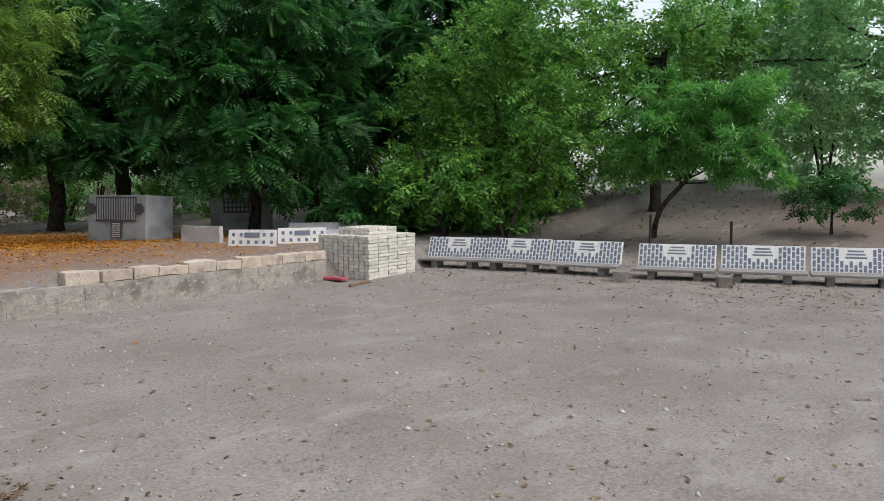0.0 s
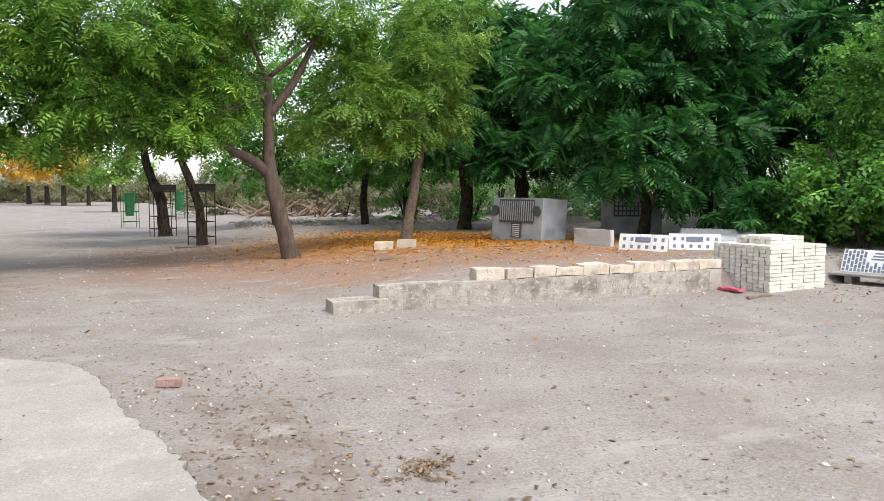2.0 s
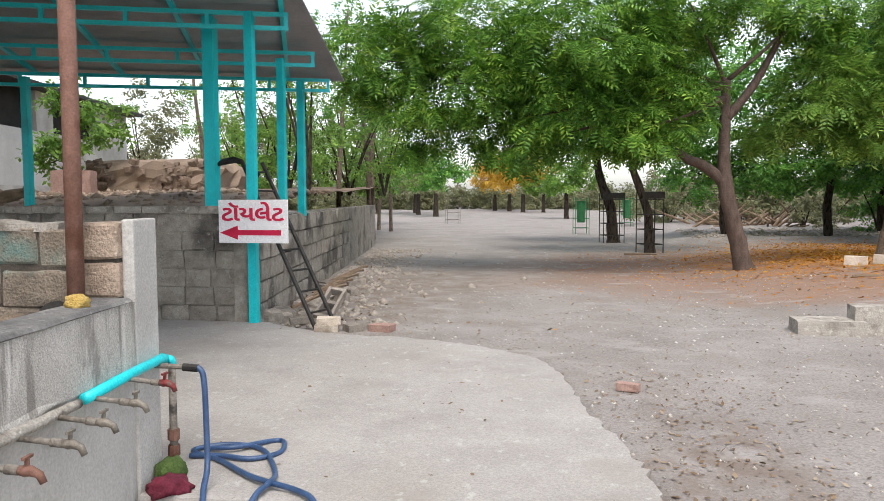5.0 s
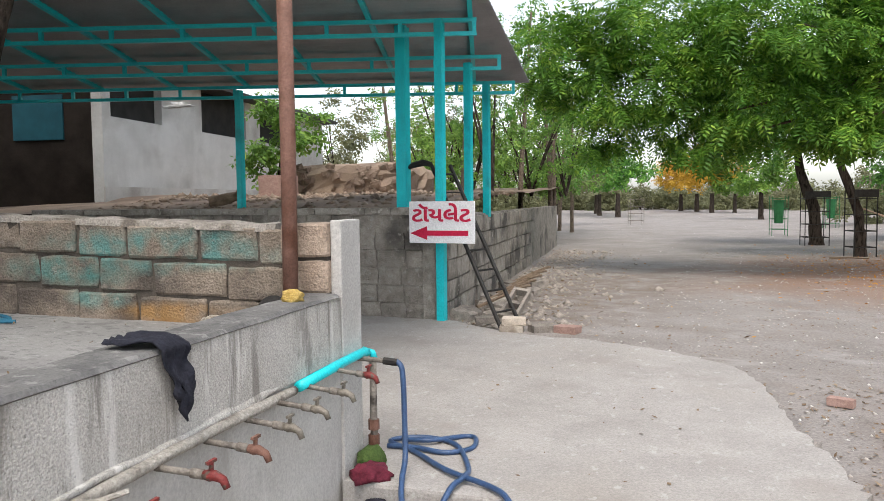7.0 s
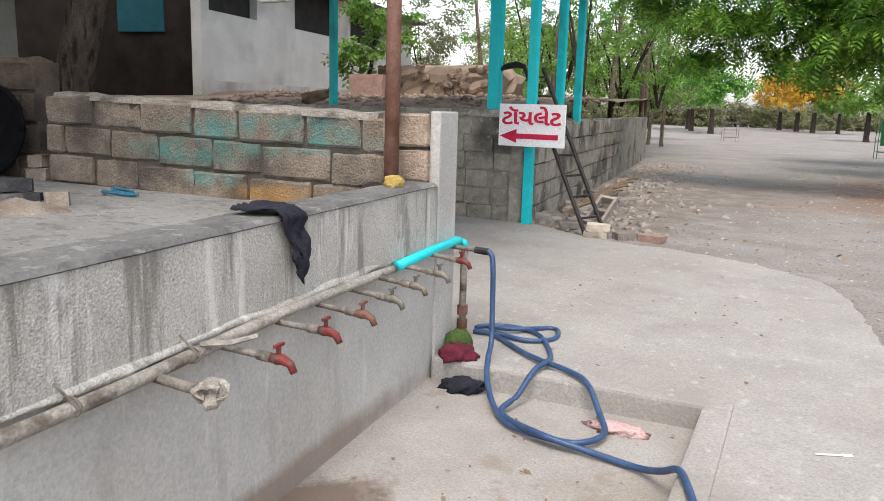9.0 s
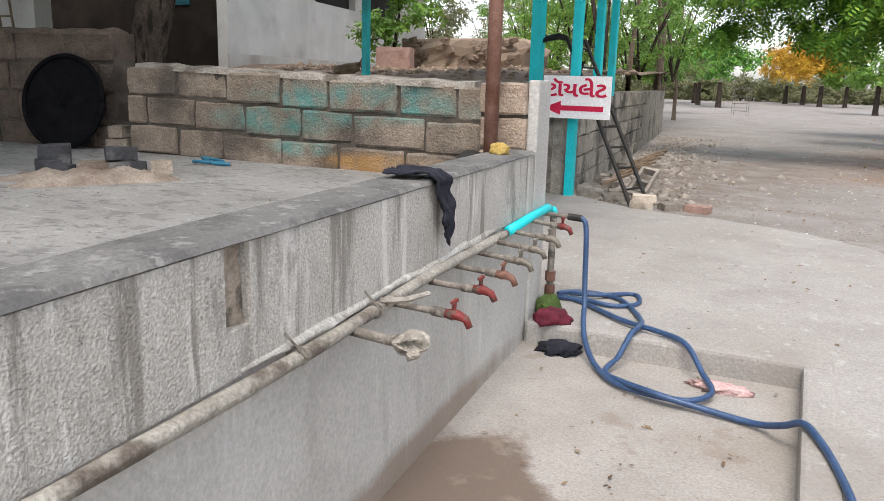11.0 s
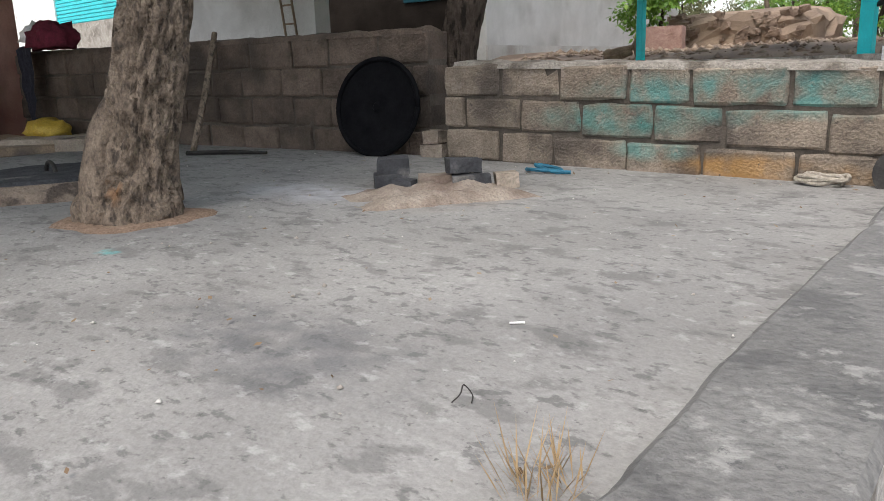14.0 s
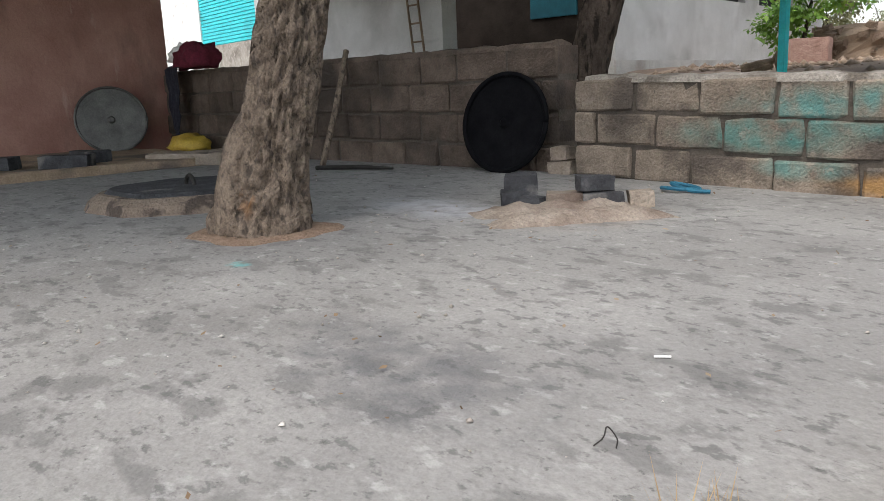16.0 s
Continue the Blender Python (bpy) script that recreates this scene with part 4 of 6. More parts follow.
while x < 7.75:
    ln = random.uniform(0.36, 0.46)
    b = part("stone_block", rough_box(-ln / 2 + 0.008, ln / 2 - 0.008, -0.13, 0.13, 0, 0.135 + random.uniform(-0.02, 0.02), 0.07, 0.018, x), M_stone)
    b.matrix_world = Matrix.Translation((x + ln / 2, 10.17 + random.uniform(-0.02, 0.02), 0.335)) @ pose(0, 0, 0, random.uniform(-2, 2), random.uniform(-2, 2), random.uniform(-3, 3))
    tagged(b, "pale cut stone block laid loose on the low wall", "stone block", "blocks on the low wall")
    x += ln

# ---------------------------------------------------------------- stack of pavers
stack = thing("paver_stack", Matrix.Translation((8.08, 9.38, 0)) @ pose(0, 0, 0, 0, 0, 5), "neat stack of pale concrete paving blocks", "paver stack")
shapes = []
for k in range(4):
    shapes.append(mesh_of(rough_box(-0.121, 0.121, -0.047, 0.047, 0, 0.054, 0.07, 0.005, k), "paver"))
random.seed(5)
for lay in range(12):
    for i in range(5):
        for j in range(10):
            if 0 < i < 4 and 0 < j < 9 and lay < 11:
                continue
            p = part("paver", shapes[random.randrange(4)], M_paver, stack)
            p.matrix_local = Matrix.Translation((0.13 + i * 0.252 + random.uniform(-0.008, 0.008), 0.06 + j * 0.115 + random.uniform(-0.006, 0.006), 0.005 + lay * 0.0595)) @ pose(0, 0, 0, 0, 0, random.uniform(-1.5, 1.5))
for lay in range(2):
    for i in range(1, 4):
        for j in range(2, 8):
            p = part("paver", shapes[random.randrange(4)], M_paver, stack)
            p.matrix_local = Matrix.Translation((0.2 + i * 0.252, 0.1 + j * 0.115, 0.72 + lay * 0.0595)) @ pose(0, 0, 0, 0, 0, random.uniform(-4, 4))

# ---------------------------------------------------------------- benches
M_bluegrey = mat("blue_grey_mosaic", (0.12, 0.14, 0.19), (0.22, 0.25, 0.31), 10, 0.6, 0.1)
M_seat = mat("bench_concrete", (0.20, 0.19, 0.178), (0.31, 0.295, 0.275), 6, 0.9, 0.4)


def bench():
    t = thing("bench", Matrix(), "precast concrete bench with white and grey mosaic back", "bench", "benches along the yard")
    L = 0.64
    part("seat", box(-L, L, -0.26, 0.3, 0.115, 0.155, 0.008), M_seat, t)
    for x in (-0.36, 0.36):
        part("leg", box(x - 0.06, x + 0.06, -0.16, 0.16, -0.05, 0.115, 0.01), M_seat, t)
    tilt = Matrix.Translation((0, 0.12, 0.155)) @ pose(0, 0, 0, -22) @ Matrix.Diagonal((1, 1, 1.05, 1))
    back = part("backrest", box(-L + 0.02, L - 0.02, 0, 0.05, 0, 0.385, 0.006, tilt), M_white, t)
    n = 19
    for i in range(n):
        x = -L + 0.065 + i * (2 * L - 0.13) / (n - 1)
        for z, h in ((0.065, 0.05), (0.185, 0.05), (0.305, 0.05)) if i % 2 else ((0.035, 0.022), (0.125, 0.05), (0.245, 0.05), (0.345, 0.03)):
            if abs(x) < 0.2 and z > 0.15:
                continue
            part("tile", box(-0.021, 0.021, -0.004, 0.003, -h, h, 0.0, tilt @ Matrix.Translation((x, 0, z))), M_bluegrey, back)
    for k in range(3):
        part("lettering_bar", box(-0.15 + 0.02 * k, 0.15 - 0.02 * k, -0.005, 0.003, 0, 0.022, 0, tilt @ Matrix.Translation((0, 0, 0.22 + k * 0.05))), M_bluegrey, back)
    return t


b0 = bench()
row = [(10.47, 9.53, -74), (10.70, 8.33, -79), (10.94, 7.06, -77), (11.34, 5.58, -73), (11.74, 4.32, -72), (12.12, 3.06, -72), (12.5, 1.78, -72)]
for i, (x, y, a) in enumerate(row):
    m = Matrix.Translation((x, y, ground_z(x, y) + 0.02)) @ pose(0, 0, 0, 0, 0, a)
    if i == 0:
        b0.matrix_world = m
    else:
        copy_thing(b0, m)

# ---------------------------------------------------------------- trees
def gz(x, y, z=None):
    return (x, y, ground_z(x, y))


neem = tree("neem_tree", "leaning neem tree with bright green crown", "tree",
            [(2.37, 17.45, 0, 0.20), (2.2, 17.45, 0.8, 0.165), (1.97, 17.45, 1.75, 0.16), (1.93, 17.5, 2.6, 0.12), (1.95, 17.5, 4.0, 0.09)],
            [(0.2, 17.3, 3.7, 1.6, 1.5, 1.0), (-1.8, 17.0, 3.6, 1.6, 1.5, 1.1), (-3.6, 16.8, 4.0, 1.6, 1.5, 1.2), (-0.8, 16.9, 4.9, 2.2, 1.8, 1.1),
             (-3.4, 17.2, 5.2, 1.9, 1.7, 1.0), (1.2, 17.5, 5.6, 1.7, 1.6, 0.9), (3.6, 18.0, 5.5, 1.2, 1.5, 0.9), (0.2, 16.4, 2.95, 1.0, 0.8, 0.5), (-2.4, 17.2, 2.75, 0.9, 0.9, 0.5), (-4.4, 17.4, 3.0, 0.7, 0.9, 0.6), (-5.3, 17.2, 4.6, 1.2, 1.3, 1.2)],
            "neem", L_neem, M_barkred, 1.0, 165,
            limbs=[[(1.97, 17.45, 1.85, 0.13), (1.5, 17.4, 2.25, 0.11), (1.1, 17.4, 2.45, 0.09), (0.4, 17.4, 3.2, 0.05)],
                   [(1.95, 17.5, 3.2, 0.1), (2.5, 17.6, 3.9, 0.085), (3.1, 17.7, 5.0, 0.05)]])
neem2 = tree("neem_tree", "young neem tree with light green drooping crown", "tree",
             [(5.4, 18.6, 0.1, 0.15), (5.6, 18.6, 1.2, 0.125), (5.85, 18.6, 2.6, 0.10), (6.0, 18.6, 3.6, 0.07)],
             [(5.2, 18.2, 4.4, 1.6, 1.4, 1.3), (6.2, 18.6, 3.9, 1.0, 1.1, 1.1), (4.0, 17.9, 3.7, 1.1, 1.1, 1.0), (6.3, 18.6, 5.6, 1.3, 1.3, 1.0), (4.9, 18.0, 2.95, 0.8, 0.8, 0.6), (3.2, 18.2, 2.9, 0.7, 0.8, 0.6)],
             "neem", L_fresh, M_bark, 1.0, 160)
for x, y, r in [(0.97, 23.2, 0.14), (0.15, 28.4, 0.2)]:
    tree("shade_tree", "tree in a wire guard with dense green crown", "tree", [(x, y, 0, r), (x - 0.1, y, 1.2, r * 0.9), (x - 0.5, y, 2.4, r * 0.7), (x - 0.6, y, 3.4, r * 0.5)],
         [(x - 1.2, y, 4.2, 2.0, 1.8, 1.4), (x + 0.8, y, 4.6, 1.7, 1.6, 1.4), (x - 0.4, y, 5.6, 2.2, 1.8, 1.0), (x - 2.8, y, 4.4, 1.2, 1.2, 1.0)],
         "neem", L_mid, M_barkdark, 1.2, 80, "guarded trees")

for x, y, h in [(4.4, 31.0, 1.9), (7.6, 29.5, 2.1), (10.4, 32.5, 2.0)]:
    tree("shade_tree", "dark green tree at the edge of the clearing", "tree", [(x, y, 0, 0.16), (x - 0.1, y, h * 0.6, 0.14), (x + 0.1, y, h + 0.6, 0.1)],
         [(x - 1.3, y, h + 0.7, 1.6, 1.5, 1.0), (x + 1.2, y, h + 0.9, 1.6, 1.5, 1.0), (x, y, h + 2.4, 2.2, 1.8, 1.3), (x + 0.3, y, h + 4.2, 1.9, 1.7, 1.1)],
         "broad", L_mid, M_barkdark, 1.9, 75, "trees at the edge of the clearing")

# dark feathery trees behind the monuments
for x, y, r, lab in [(9.73, 24.8, 0.24, 0), (12.5, 26.0, 0.3, 1), (11.6, 17.3, 0.16, 2), (15.5, 19.5, 0.2, 3), (18.6, 16.6, 0.22, 3)]:
    z = ground_z(x, y)
    h = [2.3, 2.5, 1.4, 2.2][lab]
    tree("feathery_tree", "dark green tree with feathery leaves", "tree", [(x, y, z, r), (x + 0.1, y, z + h * 0.5, r * 0.85), (x, y, z + h, r * 0.75), (x + 0.2, y, z + h + 1.8, r * 0.5)],
         [(x - 1.4, y - 1.2, z + h + 0.9, 1.7, 1.4, 0.9), (x + 1.3, y - 1.0, z + h + 1.2, 1.7, 1.4, 1.0), (x, y, z + h + 2.4, 2.4, 2.0, 1.3), (x - 2.2, y, z + h + 2.6, 1.7, 1.5, 1.2),
          (x + 2.2, y, z + h + 2.8, 1.8, 1.6, 1.2), (x, y, z + h + 4.2, 2.8, 2.2, 1.3), (x + 0.2, y - 1.6, z + h + 0.1, 0.9, 0.8, 0.5)],
         "feather", L_dark, M_barkdark, 1.05, 95, "dark feathery trees")

# trees and bushes behind the benches
tree("leafy_tree", "dense leafy tree behind the benches", "tree", [(14.2, 11.2, 0.1, 0.1), (14.1, 11.0, 1.5, 0.08), (14.0, 10.9, 2.6, 0.06)],
     [(13.8, 10.6, 1.6, 1.3, 1.4, 1.0), (14.2, 12.0, 2.6, 1.5, 1.5, 1.3), (14.0, 9.8, 3.2, 1.5, 1.5, 1.3), (14.4, 11.5, 4.4, 1.7, 1.8, 1.4), (14.8, 10.0, 5.2, 1.8, 1.8, 1.2), (14.2, 13.2, 3.8, 1.2, 1.3, 1.3)],
     "broad", L_mid, M_barkdark, 1.15, 150)
tree("narrow_leaf_tree", "small tree with narrow willowy leaves", "tree", [(15.9, 8.1, 0.3, 0.07), (15.7, 7.8, 1.0, 0.055), (15.8, 7.2, 1.7, 0.045)],
     [(15.6, 7.9, 2.4, 1.0, 1.2, 0.75), (15.6, 6.6, 2.4, 1.1, 1.1, 0.8), (15.7, 7.2, 3.2, 1.1, 1.4, 0.7), (15.9, 5.9, 3.1, 0.9, 0.9, 0.7), (15.5, 5.8, 1.9, 0.7, 0.8, 0.55), (15.7, 8.8, 2.2, 0.7, 0.7, 0.6)],
     "narrow", L_olean, M_barkdark, 1.2, 190)
tree("grey_tree", "tall greyish green tree on the bank", "tree", [(22, 4.0, 1.0, 0.2), (22, 4.2, 3, 0.16), (22, 4.2, 5, 0.1)],
     [(21.5, 3.5, 3.4, 2.0, 2.2, 1.4), (22, 6.0, 4.4, 2.0, 2.2, 1.5), (22, 3.0, 5.8, 2.2, 2.4, 1.6), (23, 1.0, 4.6, 2.0, 2.2, 1.7), (22, 6.5, 6.6, 2.2, 2.2, 1.4), (22, 9.2, 5.0, 2.2, 2.2, 1.8), (23, -1.5, 4.8, 2, 2, 2)],
     "broad", L_grey, M_barkdark, 1.7, 70)
tree("yellowish_tree", "yellowish green tree behind the benches", "tree", [(19, 9.5, 0.8, 0.15), (19, 9.4, 3, 0.12), (19, 9.3, 5, 0.08)],
     [(18.6, 9.3, 4.6, 1.7, 1.8, 1.4), (18.8, 8.0, 5.6, 1.6, 1.7, 1.2), (19, 11.5, 5.2, 1.8, 2.0, 1.8), (19, 13.5, 4, 2, 2, 2), (18.5, 12, 2.4, 1.6, 2.4, 1.5), (18.5, 15.5, 3.0, 2.0, 2.4, 2.2)],
     "broad", L_mid, M_barkdark, 1.5, 80)
tree("flowering_shrub", "round glossy shrub with pale blossoms", "shrub", [(17, 4.6, 0.5, 0.03), (17, 4.6, 0.8, 0.025), (17, 4.6, 1.1, 0.02)],
     [(16.9, 5.0, 1.25, 0.6, 0.6, 0.4), (16.9, 4.3, 1.3, 0.6, 0.6, 0.45), (17, 4.6, 1.5, 0.5, 0.6, 0.3)], "broad", L_dark, M_barkdark, 0.9, 260)
tree("cassava_bush", "bush with hand-shaped dark leaves", "shrub", [(12.4, 13.6, 0.2, 0.04), (12.4, 13.6, 0.6, 0.035), (12.4, 13.5, 1.0, 0.03)],
     [(11.9, 13.6, 0.95, 0.8, 0.9, 0.5), (12.4, 12.8, 1.05, 0.8, 0.8, 0.5), (12.3, 14.3, 1.0, 0.7, 0.8, 0.5), (12.2, 13.4, 1.4, 0.9, 0.9, 0.35)], "palm", L_dark, M_barkdark, 1.3, 90)

# platform trees: trunks with added crowns, out of view, that shade the platform
built = set(scene.objects)
tree("platform_tree", "thick fissured tree trunk growing through the platform", "tree",
     [(-6.08, 1.76, 0.855, 0.185), (-6.04, 1.81, 1.15, 0.152), (-5.95, 1.93, 1.85, 0.128), (-5.84, 2.05, 2.6, 0.12), (-5.75, 2.12, 3.6, 0.1)],
     # unseen crown masses, thickened to darken the back of the platform
     [(-7.6, 0.2, 5.4, 2.2, 2.4, 1.2), (-8.4, 2.8, 5.5, 2.4, 2.2, 1.2), (-10.2, -0.5, 5.6, 2.6, 2.6, 1.2), (-9.4, 2.0, 5.0, 2.6, 2.4, 0.9), (-11.6, 2.6, 5.0, 2.4, 2.4, 0.9), (-9.0, 4.4, 5.4, 2.2, 1.6, 0.8), (-7.4, 1.0, 4.9, 2.0, 2.0, 0.8)], "neem", L_mid, M_bark, 1.6, 170, sides=88, fiss=0.042, fine=34,
     limbs=[[(-6.09, 1.63, 0.80, 0.085), (-6.08, 1.65, 1.05, 0.08), (-6.06, 1.70, 1.3, 0.055), (-6.04, 1.77, 1.45, 0.02)]])
tree("platform_tree", "dark tree trunk standing behind the block wall", "tree",
     [(-6.66, 4.56, 0.8, 0.13), (-6.6, 4.58, 1.4, 0.13), (-6.46, 4.6, 2.0, 0.135), (-6.2, 4.7, 3.0, 0.12), (-6.0, 4.8, 3.6, 0.1)],
     # unseen crown; its masses past the wall are added to shade the hut
     [(-7.5, 3.9, 5.9, 2.4, 1.8, 0.9), (-10.8, 2.8, 5.6, 2.6, 2.6, 1.1), (-12.5, 0.5, 5.8, 2.6, 2.6, 1.1), (-10.5, 8.0, 6.6, 2.6, 2.4, 0.9), (-13.2, 7.5, 6.6, 2.4, 2.4, 0.9), (-8.2, 6.2, 6.2, 2.0, 1.8, 0.8)], "neem", L_mid, M_barkdark, 1.7, 150, sides=40, fiss=0.012, fine=16)
settle(built)

# ---------------------------------------------------------------- more vegetation
def belt(name, label, spots, kind, leaf, size, density, stems=True, cat="bushes"):
    """Scrub or woods that nobody could count."""
    blobs = []
    for x, y, z, r, h in spots:
        for k in range(3):
            blobs.append((x + rng.uniform(-0.6, 0.6) * r, y + rng.uniform(-0.6, 0.6) * r, z + h * (0.25 + 0.28 * k), r * (0.95 - 0.14 * k), r * (0.95 - 0.14 * k), h * 0.3))
    ob = part(name, foliage(blobs, kind, size, density), leaf)
    tagged(ob, label, cat, kind="stuff")
    if stems:
        bm = bmesh.new()
        for x, y, z, r, h in spots:
            for k in range(4):
                a = rng.uniform(0, 6.28)
                tube_bm([(x, y, z - 0.2), (x + 0.3 * r * math.cos(a), y + 0.3 * r * math.sin(a), z + h * 0.4), (x + 0.7 * r * math.cos(a), y + 0.7 * r * math.sin(a), z + h * 0.85)], [0.05, 0.035, 0.012], 5, bm)
        tagged(part(name + "_stems", bm, M_barkdark), "bare brown stems of " + label, "stems", kind="stuff")
    return ob


R = rng.uniform
wood = [(x, y, ground_z(x, y), R(1.8, 2.8), R(5.5, 9)) for x, y in [(19, 18), (22, 15), (24, 11), (26, 7), (28, 3), (29, -1), (27, 12), (20, 22), (17, 27), (23, 26), (19.5, 31), (25, 19), (30, 9), (15.5, 34), (21, 38), (28, 24), (27, -4)]]
belt("far_woods", "dense dark green woods behind the yard", wood, "broad", L_grey, 2.2, 30, cat="woods")
under = [(x, y, ground_z(x, y), R(0.9, 1.5), R(1.4, 2.6)) for x, y in [(13.0, 11.8), (13.6, 13.4), (14.6, 12.8), (14.9, 15.2), (17, 16.5), (13.2, 10.3), (18, 21), (14.5, 22.5), (19, 13.5), (17, 11.5), (20, 24), (17.5, 18.5), (15.5, 29), (12.8, 31), (10.5, 33), (21.5, 28.5)]]
belt("undergrowth", "tangled green undergrowth beneath the trees", under, "broad", L_mid, 1.4, 70, cat="undergrowth")
sun_bush = [(x, y, ground_z(x, y), R(1.2, 2.2), R(1.6, 2.8)) for x, y in [(12, 36), (9, 38), (15.5, 38), (18, 42), (7, 42), (4, 46), (12, 44)]]
belt("dry_bushes", "dry olive bushes with brown stems", sun_bush, "broad", L_scrub, 1.8, 40)
scrub = []
for i in range(70):
    x = -60 + i * 1.75 + R(-1, 1)
    y = 108 + R(-9, 14) - abs(x + 5) * 0.25
    scrub.append((x, y, ground_z(x, y), R(2.2, 4.2), R(1.6, 3.4)))
for i in range(26):
    x, y = R(3, 34), R(50, 72)
    scrub.append((x, y, ground_z(x, y), R(1.2, 2.6), R(1.4, 3.0)))
belt("dry_scrub", "dry olive scrub along the edge of the clearing", scrub, "broad", L_scrub, 3.6, 16, cat="scrub")
acacia = [(x, y, 1.9, R(1.2, 2.0), R(2.6, 4.4)) for x, y in [(-8.2, 20.5), (-9.6, 22.5), (-11, 24), (-8.6, 25.5), (-12.5, 27.5), (-10, 29), (-14.5, 30), (-8.8, 31), (-11.8, 33), (-13.5, 36), (-10.5, 37), (-16.5, 35), (-9.8, 34)]]
belt("thorn_bushes", "light green thorn bushes above the terrace", acacia, "broad", L_fresh, 1.15, 34, cat="bushes")
dim = [(x, y, 1.6, R(2, 3), R(4, 6)) for x, y in [(-20, 32), (-24, 30), (-18, 38), (-15, 42), (-22, 42), (-13, 46)]]
belt("grey_thicket", "grey green thicket behind the hut", dim, "broad", L_scrub, 2.0, 26, cat="thicket")

# slim trees at the end of the long wall
for i, (x, y, h) in enumerate([(-8.3, 27, 7.5), (-8.9, 29.5, 8.5), (-9.6, 31.5, 8), (-10.2, 34, 9), (-8.7, 24.5, 7.5), (-10.9, 38, 8), (-9.9, 36.5, 7.0), (-9.7, 22.0, 7.0), (-11.2, 26.0, 8.0), (-12.6, 23.5, 6.5)]):
    a = R(-0.4, 0.4)
    tree("slim_tree", "slim pale tree with sparse light leaves", "tree", [(x, y, 0, 0.09), (x + a * 0.3, y, h * 0.35, 0.075), (x + a, y, h * 0.7, 0.055), (x + a * 1.5, y, h, 0.03)],
         [(x + a, y, h * 0.62, 1.0, 1.0, 0.7, 0.5), (x + a + 0.4, y, h * 0.85, 1.2, 1.2, 0.9, 0.5), (x + a - 0.6, y, h, 1.1, 1.1, 0.8, 0.5)], "broad", L_fresh if i % 2 else L_mid, M_bark, 1.3, 50, "slim trees by the long wall")

tree("leafy_shrub", "bright green sapling growing beside the hut", "shrub", [(-11.5, 15.2, 1.6, 0.05), (-11.4, 15.2, 2.3, 0.04), (-11.3, 15.2, 2.9, 0.03)],
     [(-11.5, 15.0, 2.9, 0.6, 0.5, 0.5), (-10.9, 15.2, 3.3, 0.6, 0.5, 0.45), (-11.4, 15.1, 3.7, 0.5, 0.5, 0.4), (-11.9, 15.0, 2.4, 0.4, 0.4, 0.35)], "broad", L_fresh, M_barkdark, 1.3, 150)

# guarded saplings in the clearing
for x, y, kind, leaf, s in [(-13.2, 66, "broad", L_mid, 1.3), (-18, 80, "broad", L_mid, 1.3), (-16, 72, "broad", L_mid, 1.2), (-9.0, 90, "broad", L_yellow, 1.6), (-7.0, 84, "broad", L_yellow, 1.5), (-11, 93, "broad", L_yellow, 1.5), (-4.8, 84, "broad", L_fresh, 1.1), (-21, 76, "broad", L_mid, 1.4), (-2.0, 60, "broad", L_fresh, 1.1)]:
    lab = "tree in full yellow blossom" if leaf is L_yellow else "young green tree in the clearing"
    tree("clearing_tree", lab, "tree", [(x, y, 0, 0.17 * s), (x, y, 1.0, 0.15 * s), (x, y, 2.0, 0.12 * s)],
         [(x - 0.9 * s, y, 2.8 * s, 1.5 * s, 1.4 * s, 0.9 * s), (x + 0.9 * s, y, 3.0 * s, 1.5 * s, 1.4 * s, 0.9 * s), (x, y, 3.7 * s, 1.4 * s, 1.4 * s, 0.8 * s)], kind, leaf, M_barkdark, 3.0, 26, "trees in the clearing", twigs=False)


def guard(x, y, r, h, ang, plate=True, label="iron tree guard of welded flat bars", m=M_iron):
    t = thing("tree_guard", Matrix.Translation((x, y, 0)) @ pose(0, 0, 0, 0, 0, ang), label, "tree guard", "tree guards")
    for sx in (-1, 1):
        for sy in (-1, 1):
            part("upright", box(sx * r - 0.012, sx * r + 0.012, sy * r - 0.012, sy * r + 0.012, -0.05, h), m, t)
    for z in np.arange(0.25, h, 0.42):
        bm = bmesh.new()
        for s in (-1, 1):
            add_box(bm, -r, r, s * r - 0.006, s * r + 0.006, z, z + 0.025)
            add_box(bm, s * r - 0.006, s * r + 0.006, -r, r, z, z + 0.025)
        part("hoop", bm, m, t)
    if plate:
        part("plate", box(-r - 0.02, r + 0.02, -r - 0.03, -r - 0.015, h - 0.2, h), m, t, "dark name plate")
    return t


guard(0.95, 23.2, 0.28, 1.75, 20)
guard(0.1, 28.4, 0.36, 1.75, 10)
for x, y, h, lab in [(-0.95, 35, 1.6, 0), (1.45, 43, 1.6, 1)]:
    guard(x, y, 0.3, h, 10, False, "green painted tree guard", M_green)
    t = thing("rubbish_drum", Matrix.Translation((x, y, 0.5)), "green plastic drum inside a guard", "drum", "green drums")
    part("body", tube_bm([(0, 0, 0), (0, 0, 0.3), (0, 0, 0.9)], [0.17, 0.19, 0.21], 14), M_green, t)
    part("rim", tube_bm([(0, 0, 0.9), (0, 0, 0.95)], [0.23, 0.23], 14), M_green, t)
guard(-8.7, 47.5, 0.4, 1.6, 0, False, "pale wire tree guard", M_gpipe)

# ---------------------------------------------------------------- monuments behind the yard
def monument(m, w, h, d, lean):
    t = thing("memorial_slab", m, "grey marble memorial panel with dark inscription", "memorial", "memorials")
    part("body", box(-w / 2, w / 2, 0, d, 0, h, 0.012, pose(0, 0, 0, lean)), M_grey, t)
    return t


